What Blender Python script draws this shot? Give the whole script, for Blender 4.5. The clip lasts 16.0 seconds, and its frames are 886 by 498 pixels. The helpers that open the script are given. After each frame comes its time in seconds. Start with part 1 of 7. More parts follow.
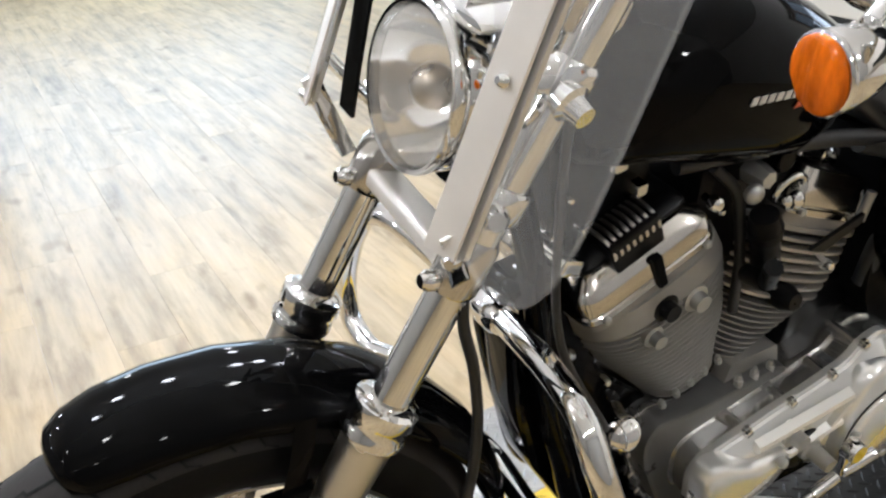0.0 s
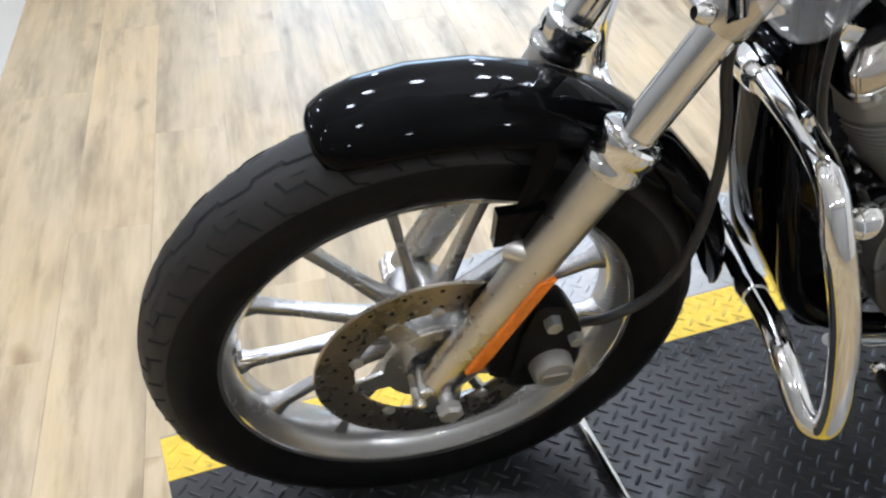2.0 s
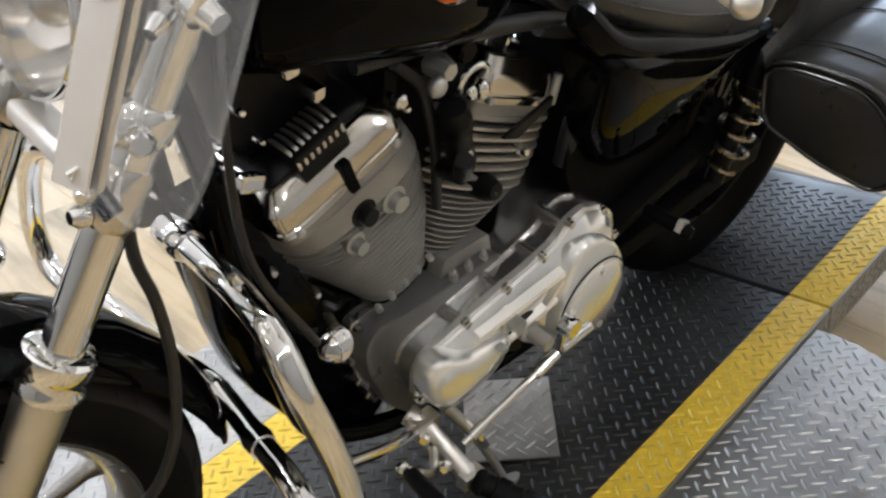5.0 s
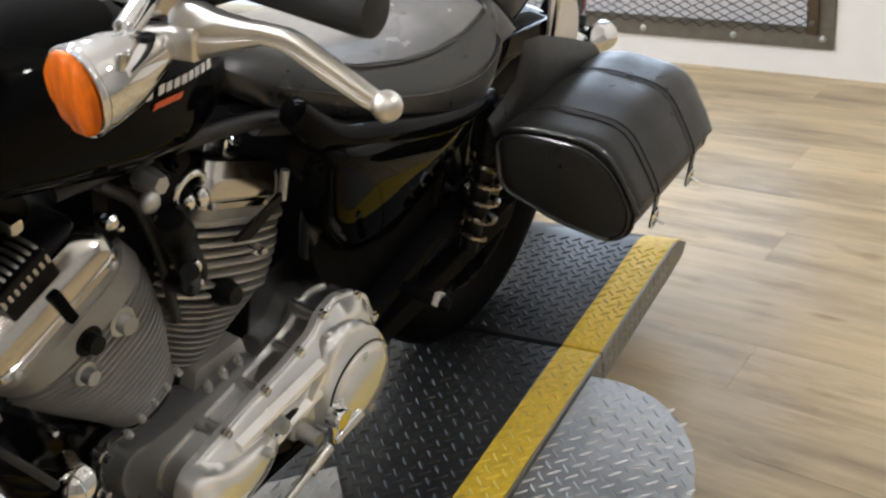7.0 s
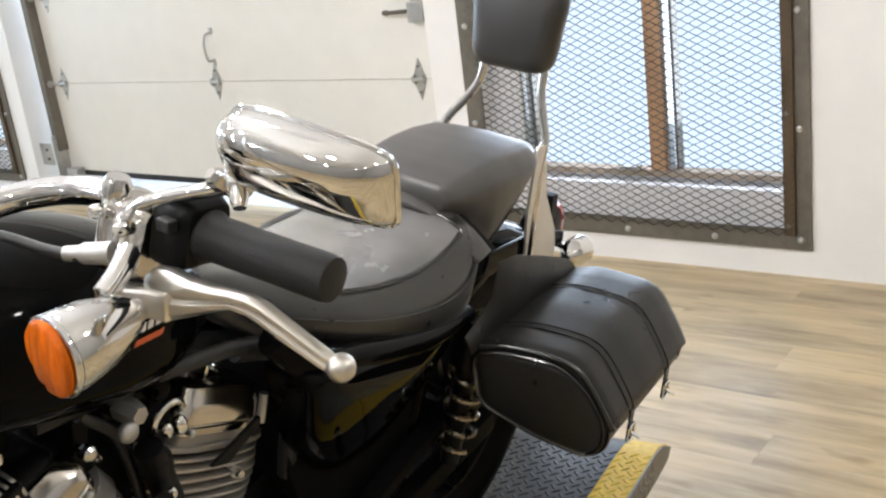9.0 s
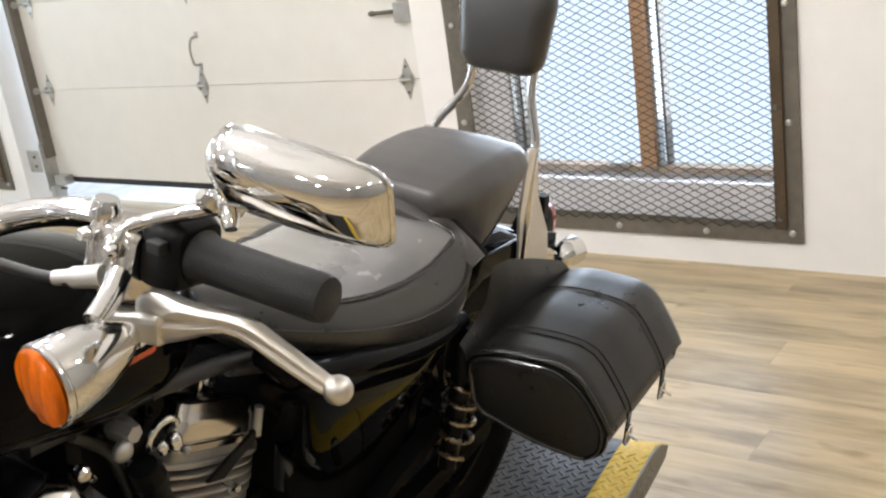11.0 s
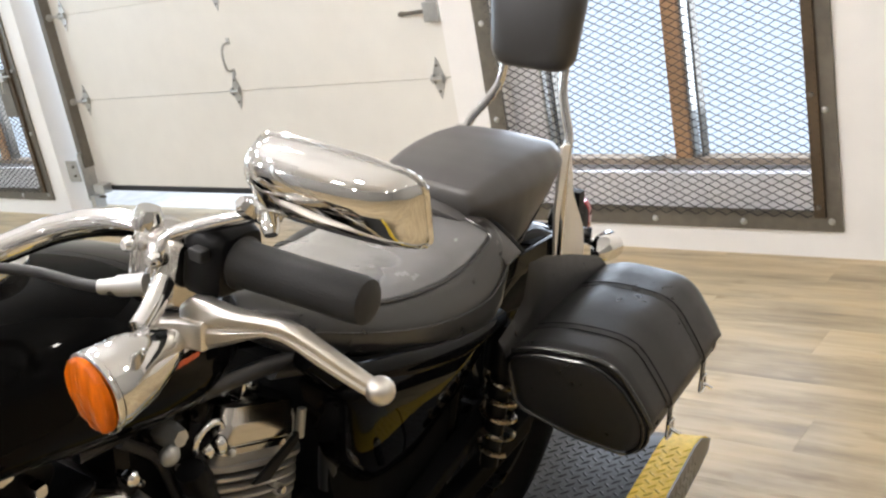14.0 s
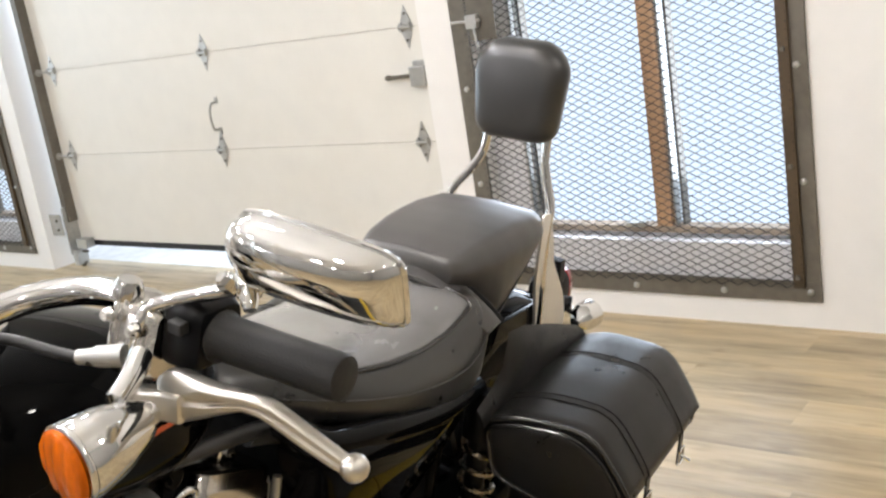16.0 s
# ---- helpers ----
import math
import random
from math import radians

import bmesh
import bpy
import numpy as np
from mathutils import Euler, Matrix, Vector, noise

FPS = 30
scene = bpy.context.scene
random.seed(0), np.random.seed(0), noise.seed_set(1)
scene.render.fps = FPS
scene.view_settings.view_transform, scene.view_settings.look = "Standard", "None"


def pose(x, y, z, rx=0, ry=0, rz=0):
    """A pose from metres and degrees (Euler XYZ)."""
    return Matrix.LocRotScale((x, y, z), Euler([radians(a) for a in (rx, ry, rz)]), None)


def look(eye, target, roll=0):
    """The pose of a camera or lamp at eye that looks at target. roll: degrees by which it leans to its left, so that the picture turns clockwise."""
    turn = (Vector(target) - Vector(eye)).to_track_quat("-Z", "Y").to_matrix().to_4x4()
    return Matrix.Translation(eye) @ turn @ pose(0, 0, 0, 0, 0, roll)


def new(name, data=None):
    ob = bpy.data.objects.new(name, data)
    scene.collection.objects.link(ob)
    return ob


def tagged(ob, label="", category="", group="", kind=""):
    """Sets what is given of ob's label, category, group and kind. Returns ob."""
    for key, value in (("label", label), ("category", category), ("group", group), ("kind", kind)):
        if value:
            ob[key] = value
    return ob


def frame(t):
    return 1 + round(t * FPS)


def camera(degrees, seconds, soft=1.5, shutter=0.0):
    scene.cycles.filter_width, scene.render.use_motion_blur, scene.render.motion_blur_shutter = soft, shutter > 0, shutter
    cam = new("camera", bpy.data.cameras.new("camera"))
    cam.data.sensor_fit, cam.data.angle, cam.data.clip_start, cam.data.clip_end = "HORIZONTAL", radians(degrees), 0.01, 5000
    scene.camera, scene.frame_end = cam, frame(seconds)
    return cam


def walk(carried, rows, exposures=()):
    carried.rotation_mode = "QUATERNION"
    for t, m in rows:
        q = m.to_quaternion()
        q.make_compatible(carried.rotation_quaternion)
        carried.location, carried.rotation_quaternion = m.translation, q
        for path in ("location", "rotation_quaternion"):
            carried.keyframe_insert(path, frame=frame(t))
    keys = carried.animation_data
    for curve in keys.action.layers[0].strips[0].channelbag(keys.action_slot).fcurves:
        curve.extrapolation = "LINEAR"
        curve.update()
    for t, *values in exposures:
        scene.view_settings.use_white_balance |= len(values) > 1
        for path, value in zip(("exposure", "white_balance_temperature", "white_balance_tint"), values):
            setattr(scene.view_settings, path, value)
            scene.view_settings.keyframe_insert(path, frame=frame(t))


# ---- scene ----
cam = camera(46.2, 16.0, soft=2.3, shutter=0.22)
PATH = [
    (0, (-0.2493, -0.933, 1.1593), (0.7448, 0.5981, 0.3422), -4.93),
    (0.5, (-0.2671, -0.9338, 1.1597), (0.6509, 0.6018, 0.2658), -4.19),
    (1, (-0.2846, -0.9319, 1.1335), (0.4739, 0.62, 0.1254), -3.33),
    (1.5, (-0.2981, -0.9398, 1.1149), (0.3254, 0.6148, 0.0221), -2.36),
    (2, (-0.3011, -0.9477, 1.1076), (0.2351, 0.6053, -0.0328), -2.21),
    (2.2, (-0.3095, -0.9699, 1.095), (0.2244, 0.5955, -0.0297), -2.80),
    (2.5, (-0.3048, -0.955, 1.1069), (0.2235, 0.5859, -0.0535), -3.26),
    (3, (-0.2875, -0.9488, 1.1219), (0.4254, 0.5465, 0.0013), -4.13),
    (3.5, (-0.2501, -0.9499, 1.1327), (0.6365, 0.4773, 0.0478), -5.02),
    (4, (-0.2094, -0.9587, 1.1377), (0.8378, 0.3831, 0.0874), -5.34),
    (4.5, (-0.184, -0.9559, 1.1364), (0.9711, 0.3141, 0.1103), -5.61),
    (5, (-0.1573, -0.9595, 1.1375), (1.0932, 0.231, 0.1279), -5.41),
    (5.2, (-0.1462, -0.9602, 1.1389), (1.1331, 0.202, 0.1326), -5.65),
    (7.3, (-0.0822, -1.0427, 1.1533), (1.4906, -0.1691, 0.2796), -6.17),
    (7.5, (-0.0896, -1.0556, 1.1688), (1.5202, -0.1697, 0.3792), -5.38),
    (8, (-0.0939, -1.0711, 1.1929), (1.5219, -0.128, 0.4858), -5.36),
    (8.5, (-0.0877, -1.0819, 1.2053), (1.5605, -0.1501, 0.561), -6.04),
    (9, (-0.0875, -1.0721, 1.2083), (1.5595, -0.1101, 0.6065), -7.27),
    (9.5, (-0.0948, -1.0706, 1.2178), (1.5362, -0.0735, 0.6297), -6.99),
    (10, (-0.0886, -1.0725, 1.2185), (1.5653, -0.1198, 0.6208), -7.61),
    (12.3, (-0.0697, -1.0498, 1.2194), (1.5712, -0.0897, 0.5984), -9.10),
    (12.5, (-0.0726, -1.0508, 1.2193), (1.5642, -0.0783, 0.6069), -9.01),
    (13, (-0.077, -1.0678, 1.219), (1.5663, -0.1204, 0.5852), -9.67),
    (13.5, (-0.0755, -1.0723, 1.2222), (1.5658, -0.103, 0.6168), -10.96),
    (14, (-0.0812, -1.0658, 1.2227), (1.539, -0.0598, 0.6201), -10.53),
    (14.5, (-0.0879, -1.0667, 1.2262), (1.5309, -0.0533, 0.6325), -9.74),
    (15, (-0.0784, -1.0699, 1.2237), (1.5636, -0.106, 0.6116), -8.79),
    (15.5, (-0.0802, -1.0672, 1.225), (1.5594, -0.0882, 0.6306), -8.97),
    (16, (-0.0837, -1.0748, 1.2383), (1.5878, -0.097, 0.7387), -8.99),
]
EXPOSURES = [(0, -0.02, 5850, 12), (1, 0.01, 5640, 12), (2.5, 0.10, 5390, 12), (3.5, 0.08, 5430, 13), (4, 0.04, 5650, 12), (5, -0.02, 5880, 12), (7.5, -0.04, 6020, 12), (10, -0.04, 6180, 12), (12.5, -0.02, 6320, 14), (16, -0.03, 6320, 13)]
walk(cam, [(t, look(eye, target, roll)) for t, eye, target, roll in PATH], EXPOSURES)

# ---- frames of reference ----
PSI = 8.33                                     # the building is turned against the lift
ROOM = pose(3.715, 0, -0.201, 0, 0, -PSI)      # x out through the back wall, y along it, z up from the floor
BIKE = pose(0.0025, 0.0699, -0.005, 0, 0, -3.2) @ pose(0, 0, 0, 12.5)   # x to the rear, y to the bike's right, leaning on its stand
WHEEL = pose(-0.0015, -0.0003, 0.3123, 0, 0, -6.94) @ pose(0, 0, 0, 14.67) @ pose(0, 0, 0, 0, 1.7)
FRONT = BIKE.inverted() @ WHEEL                # the steered front end, its origin on the axle

# ---- world and light ----
world = bpy.data.worlds.new("sky")
scene.world = world
world.use_nodes = True
sky = world.node_tree.nodes.new("ShaderNodeTexSky")
sky.sky_type = "NISHITA"
sky.sun_disc = False
sky.sun_elevation, sky.sun_rotation = radians(30), radians(200)
world.node_tree.links.new(sky.outputs[0], world.node_tree.nodes["Background"].inputs[0])
world.node_tree.nodes["Background"].inputs[1].default_value = 0.12


def lamp(name, m, power, size, colour, shape="DISK", size_y=None):
    data = bpy.data.lights.new(name, "AREA")
    data.shape, data.size, data.energy, data.color = shape, size, power, colour
    if size_y:
        data.size_y = size_y
    ob = new(name, data)
    ob.matrix_world = m
    return ob


WARM = (1.0, 0.985, 0.99)
AMBERED = (1.0, 0.95, 0.86)
DAY = (0.80, 0.90, 1.0)
CEIL = 3.0
NEAR = [(-4.40, 0.16), (-4.07, 0.66), (-3.49, 0.55), (-2.73, 0.60), (-2.40, 0.80), (-4.48, -1.02), (-2.88, -0.42), (-2.10, 0.58)]
FAR = [(-8.0, -2.8), (-8.0, -0.4), (-8.0, 2.0), (-8.0, 4.4), (-5.8, -2.8), (-5.8, -0.4), (-5.8, 2.0), (-5.8, 4.4), (-3.8, -2.8), (-3.8, 4.4), (-2.0, -2.8), (-2.4, 2.4), (-2.0, 4.4)]
SPOTS = NEAR + FAR
for b, s in SPOTS:
    bulb = bpy.data.lights.new("ceiling_lamp", "POINT")
    bulb.energy, bulb.shadow_soft_size, bulb.color = 26 if (b, s) in NEAR else 16 if b > -3 and s > 2 else 15 if b < -3 and s < 0 else 46 if b > -3 and s < -2 else 29, 0.068, AMBERED if s < -0.3 else WARM
    hung = new("ceiling_lamp", bulb)
    hung.matrix_world = ROOM @ pose(b, s, CEIL - 0.42)
lamp("door_daylight", ROOM @ pose(0.78, 2.85, 2.4), 70, 0.9, DAY, "RECTANGLE", 3.2)
# daylight through the two barred windows and the shopfront
lamp("shopfront_daylight", ROOM @ pose(-2.35, 8.14, 2.05, -90), 126, 3.7, (0.74, 0.90, 1.0), "RECTANGLE", 1.6)
lamp("window_daylight", ROOM @ pose(0.20, 0.32, 1.15, 0, 90, 0), 50, 1.25, DAY, "RECTANGLE", 1.9)
lamp("window_daylight", ROOM @ pose(0.20, 5.45, 1.15, 0, 90, 0), 45, 1.25, DAY, "RECTANGLE", 1.9)


# ---- materials ----
def shader(name, colour, rough=0.5, metal=0.0, **extra):
    m = bpy.data.materials.new(name)
    m.use_nodes = True
    b = m.node_tree.nodes["Principled BSDF"]
    b.inputs["Base Color"].default_value = (*colour, 1)
    b.inputs["Roughness"].default_value = rough
    b.inputs["Metallic"].default_value = metal
    for key, value in extra.items():
        b.inputs[key.replace("_", " ")].default_value = value
    return m, m.node_tree.nodes, m.node_tree.links, b


def noise_node(nodes, links, scale, detail=4.0, stretch=None, rough=0.55, kind="Object"):
    co = nodes.new("ShaderNodeTexCoord")
    tex = nodes.new("ShaderNodeTexNoise")
    tex.inputs["Scale"].default_value, tex.inputs["Detail"].default_value, tex.inputs["Roughness"].default_value = scale, detail, rough
    if stretch:
        mp = nodes.new("ShaderNodeMapping")
        mp.inputs["Scale"].default_value = stretch
        links.new(co.outputs[kind], mp.inputs["Vector"])
        links.new(mp.outputs[0], tex.inputs["Vector"])
    else:
        links.new(co.outputs[kind], tex.inputs["Vector"])
    return tex


def ramp(nodes, links, src, stops):
    r = nodes.new("ShaderNodeValToRGB")
    while len(r.color_ramp.elements) < len(stops):
        r.color_ramp.elements.new(0.5)
    for e, (p, c) in zip(r.color_ramp.elements, stops):
        e.position, e.color = p, (*c, 1) if len(c) == 3 else c
    links.new(src, r.inputs[0])
    return r


def grey(v):
    return (v, v, v)


def worn(name, colour, rough=0.5, metal=0.0, scale=30.0, vary=0.25, rvary=0.15, bump=0.0, bscale=None, stretch=None, **extra):
    """A surface whose colour and gloss vary at two scales, with a fine relief."""
    m, n, l, b = shader(name, colour, rough, metal, **extra)
    big = noise_node(n, l, scale * 0.12, 3)
    fine = noise_node(n, l, scale, 5, stretch)
    mix = n.new("ShaderNodeMath")
    mix.operation = "MULTIPLY_ADD"
    mix.inputs[1].default_value = 0.5
    l.new(big.outputs[0], mix.inputs[0])
    half = n.new("ShaderNodeMath")
    half.operation = "MULTIPLY"
    half.inputs[1].default_value = 0.5
    l.new(fine.outputs[0], half.inputs[0])
    l.new(half.outputs[0], mix.inputs[2])
    lo, hi = [max(0.0, c * (1 - vary)) for c in colour], [min(1.0, c * (1 + vary)) for c in colour]
    l.new(ramp(n, l, mix.outputs[0], [(0.3, lo), (0.7, hi)]).outputs[0], b.inputs["Base Color"])
    l.new(ramp(n, l, mix.outputs[0], [(0.3, grey(max(0.02, rough - rvary))), (0.7, grey(min(1, rough + rvary)))]).outputs[0], b.inputs["Roughness"])
    if bump:
        bn = n.new("ShaderNodeBump")
        bn.inputs["Strength"].default_value, bn.inputs["Distance"].default_value = bump, 0.002
        rel = noise_node(n, l, bscale or scale * 4, 4, stretch)
        l.new(rel.outputs[0], bn.inputs["Height"])
        l.new(bn.outputs[0], b.inputs["Normal"])
    return m


CHROME = worn("chrome", (0.78, 0.775, 0.76), 0.06, 1.0, 20, 0.04, 0.025)
POLISHED = worn("polished_aluminium", (0.56, 0.535, 0.495), 0.15, 1.0, 25, 0.05, 0.04)
SATIN = worn("satin_aluminium", (0.62, 0.60, 0.56), 0.30, 1.0, 30, 0.10, 0.08, 0.08, 200)
CAST = worn("silver_engine_paint", (0.31, 0.30, 0.28), 0.40, 0.5, 45, 0.12, 0.08, 0.15, 260)
WHEELPAINT = worn("silver_wheel_paint", (0.42, 0.41, 0.39), 0.26, 0.85, 40, 0.04, 0.03, 0.08, 300)
DISCSTEEL = worn("brake_disc_steel", (0.36, 0.315, 0.25), 0.28, 1.0, 60, 0.15, 0.08)
BLACKPAINT = worn("gloss_black_paint", (0.0022, 0.0022, 0.0023), 0.04, 0.0, 12, 0.2, 0.015, Specular_IOR_Level=0.065)
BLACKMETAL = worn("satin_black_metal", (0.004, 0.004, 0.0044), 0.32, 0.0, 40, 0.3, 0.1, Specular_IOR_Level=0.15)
FINS = worn("bright_fin_aluminium", (0.50, 0.48, 0.445), 0.32, 0.75, 45, 0.10, 0.08, 0.1, 260)
DULLBLACK = worn("dull_black_plastic", (0.004, 0.004, 0.004), 0.6, 0.0, 40, 0.3, 0.1, Specular_IOR_Level=0.05)
RUBBER = worn("tyre_rubber", (0.005, 0.0048, 0.0046), 0.52, 0.0, 50, 0.3, 0.12, 0.2, 300, Specular_IOR_Level=0.12)
TREAD = worn("dusty_tread_rubber", (0.019, 0.017, 0.0152), 0.60, 0.0, 40, 0.3, 0.1, 0.2, 300, Specular_IOR_Level=0.3)
# near black: paints the shade in grooves, holes and a gap; also dark seams
GROOVE = worn("recess_shade_and_seam_black", (0.002, 0.002, 0.002), 0.95, 0.0, 50, 0.2, 0.03)
GRIPRUBBER = worn("grip_rubber", (0.016, 0.0155, 0.015), 0.55, 0.0, 60, 0.2, 0.1, 0.3, 500, Specular_IOR_Level=0.35)
LEATHER = worn("black_leather", (0.0100, 0.0094, 0.0088), 0.33, 0.0, 60, 0.25, 0.1, 0.13, 420, Specular_IOR_Level=0.36)
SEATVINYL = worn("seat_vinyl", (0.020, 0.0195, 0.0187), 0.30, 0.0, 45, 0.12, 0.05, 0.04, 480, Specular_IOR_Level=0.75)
PIPING = worn("leather_piping", (0.006, 0.006, 0.006), 0.2, 0.0, 60, 0.2, 0.06, Specular_IOR_Level=0.9)
CABLE = worn("cable_sheath", (0.012, 0.012, 0.012), 0.45, 0.0, 40, 0.2, 0.1)
AMBER = worn("amber_lens", (0.74, 0.125, 0.001), 0.16, 0.0, 90, 0.7, 0.05, 0.35, 160, (1, 1, 0.3), Specular_IOR_Level=0.22)
REFLECTOR = worn("amber_reflector", (0.80, 0.22, 0.01), 0.2, 0.0, 400, 0.25, 0.05, 0.4, 900)
REDLENS = shader("red_lens", (0.55, 0.015, 0.015), 0.12, 0.0, Transmission_Weight=0.3, Coat_Weight=0.6)[0]
LENSGLASS = shader("lamp_glass", (0.9, 0.91, 0.92), 0.03, 0.0, Alpha=0.07)[0]
# the thin pale base colour paints the veil of reflected light on the pane
SHIELD = shader("clear_polycarbonate", (0.80, 0.81, 0.82), 0.10, 0.0, Alpha=0.09, Coat_Weight=0.3)[0]
PRIMARY = worn("polished_cover_aluminium", (0.95, 0.945, 0.93), 0.13, 0.70, 25, 0.02, 0.04)
CASING = worn("brushed_case_aluminium", (0.58, 0.57, 0.55), 0.16, 0.92, 30, 0.10, 0.06, 0.05, 200, (1, 0.1, 1))
CASE = worn("dark_silver_case", (0.15, 0.149, 0.145), 0.34, 0.45, 35, 0.15, 0.08, 0.1, 240)
# the seat's vinyl again, paler: the room's reflection is put into its base colour
PANELSHEEN = worn("seat_panel_sheen", (0.140, 0.136, 0.132), 0.26, 0.0, 14, 0.25, 0.08, 0.04, 480, Specular_IOR_Level=1.0, Coat_Weight=1.0, Coat_Roughness=0.22)
PILLVINYL = worn("charcoal_vinyl", (0.074, 0.070, 0.067), 0.34, 0.0, 45, 0.06, 0.02, 0.05, 480, Specular_IOR_Level=0.5)
STRAPMETAL = worn("pale_brushed_strap", (0.80, 0.77, 0.72), 0.38, 0.45, 30, 0.05, 0.06, 0.04, 300)
LEVER = worn("satin_lever_aluminium", (0.70, 0.67, 0.62), 0.30, 1.0, 40, 0.05, 0.04)
BOWL = worn("headlight_reflector", (0.93, 0.92, 0.90), 0.08, 0.85, 40, 0.03, 0.05)
MIRROR = shader("mirror_glass", (0.9, 0.9, 0.9), 0.01, 1.0)[0]
BARS = shader("lettering_silver", (0.62, 0.60, 0.57), 0.35, 0.3)[0]
BARSRED = shader("lettering_orange", (0.55, 0.10, 0.03), 0.35)[0]
DECK = worn("black_diamond_plate", (0.020, 0.0198, 0.0190), 0.32, 0.0, 9, 0.4, 0.10, 0.05, 160, Specular_IOR_Level=0.45)
YELLOWLUG = worn("scuffed_yellow_lugs", (0.66, 0.45, 0.030), 0.45, 0.1, 30, 0.6, 0.1)
PADVINYL = worn("black_pad_vinyl", (0.023, 0.0224, 0.0218), 0.33, 0.0, 45, 0.06, 0.01, 0.02, 300, Specular_IOR_Level=0.8)
DECKLUG = worn("worn_black_lugs", (0.026, 0.0256, 0.0245), 0.42, 0.0, 14, 0.6, 0.08, Specular_IOR_Level=0.22)
ALUPLATE = worn("bare_diamond_plate", (0.40, 0.395, 0.38), 0.38, 0.85, 16, 0.22, 0.14, 0.15, 150)
RAILPLATE = worn("dull_side_plate", (0.26, 0.25, 0.225), 0.46, 0.6, 16, 0.3, 0.12, 0.15, 150)
STEEL = worn("dark_steel_frame", (0.15, 0.135, 0.110), 0.5, 0.35, 25, 0.3, 0.15, 0.2, 160)
RUSTY = worn("rusty_brown_steel", (0.085, 0.058, 0.032), 0.5, 0.3, 30, 0.35, 0.12, 0.2, 160, (1, 1, 0.15))
SILLPAINT = worn("pale_outer_sill", (0.86, 0.85, 0.86), 0.7, 0.0, 12, 0.10, 0.1, 0.2, 60)
MESHSTEEL = worn("expanded_steel", (0.018, 0.0185, 0.020), 0.5, 0.6, 25, 0.3, 0.1)
ZINC = worn("galvanised_steel", (0.48, 0.48, 0.46), 0.42, 0.8, 35, 0.2, 0.12, 0.15, 200)
WALLPAINT = worn("white_wall_paint", (0.845, 0.83, 0.80), 0.6, 0.0, 10, 0.03, 0.06, 0.12, 90)
DOORPAINT = worn("white_door_paint", (0.76, 0.74, 0.68), 0.5, 0.0, 8, 0.04, 0.06, 0.25, 140)
RAILPAINT = worn("greyed_brown_rail", (0.34, 0.27, 0.20), 0.55, 0.0, 20, 0.2, 0.1, 0.3, 80)
WINDOWWOOD = worn("brown_window_frame", (0.50, 0.30, 0.16), 0.5, 0.0, 20, 0.25, 0.1, 0.3, 80, (1, 1, 0.1))
LEDGE = worn("weathered_ledge", (0.68, 0.66, 0.63), 0.8, 0.0, 12, 0.25, 0.1, 0.3, 60)
SEAL = worn("rubber_seal", (0.012, 0.012, 0.012), 0.6, 0.0, 30, 0.2, 0.1)
# for the unseen walls: grey chosen to darken the bike's reflections and cut fill
DIMWALL = worn("dimming_wall_grey", (0.30, 0.29, 0.275), 0.6, 0.0, 10, 0.05, 0.06, 0.12, 90)
CEILING = worn("white_ceiling", (0.66, 0.66, 0.65), 0.8, 0.0, 6, 0.03, 0.05)
WHITEPLASTIC = worn("white_laminate", (0.75, 0.75, 0.73), 0.35, 0.0, 10, 0.03, 0.05)


def yellow_paint():
    m, n, l, b = shader("worn_yellow_paint", (0.62, 0.42, 0.03), 0.42)
    fine = noise_node(n, l, 55, 6, None, 0.7)
    chips = ramp(n, l, fine.outputs[0], [(0.30, (0.05, 0.045, 0.03)), (0.36, (0.62, 0.41, 0.022)), (0.62, (0.80, 0.54, 0.026)), (0.85, (0.84, 0.60, 0.05))])
    l.new(chips.outputs[0], b.inputs["Base Color"])
    l.new(ramp(n, l, fine.outputs[0], [(0.3, grey(0.6)), (0.7, grey(0.36))]).outputs[0], b.inputs["Roughness"])
    return m


YELLOW = yellow_paint()


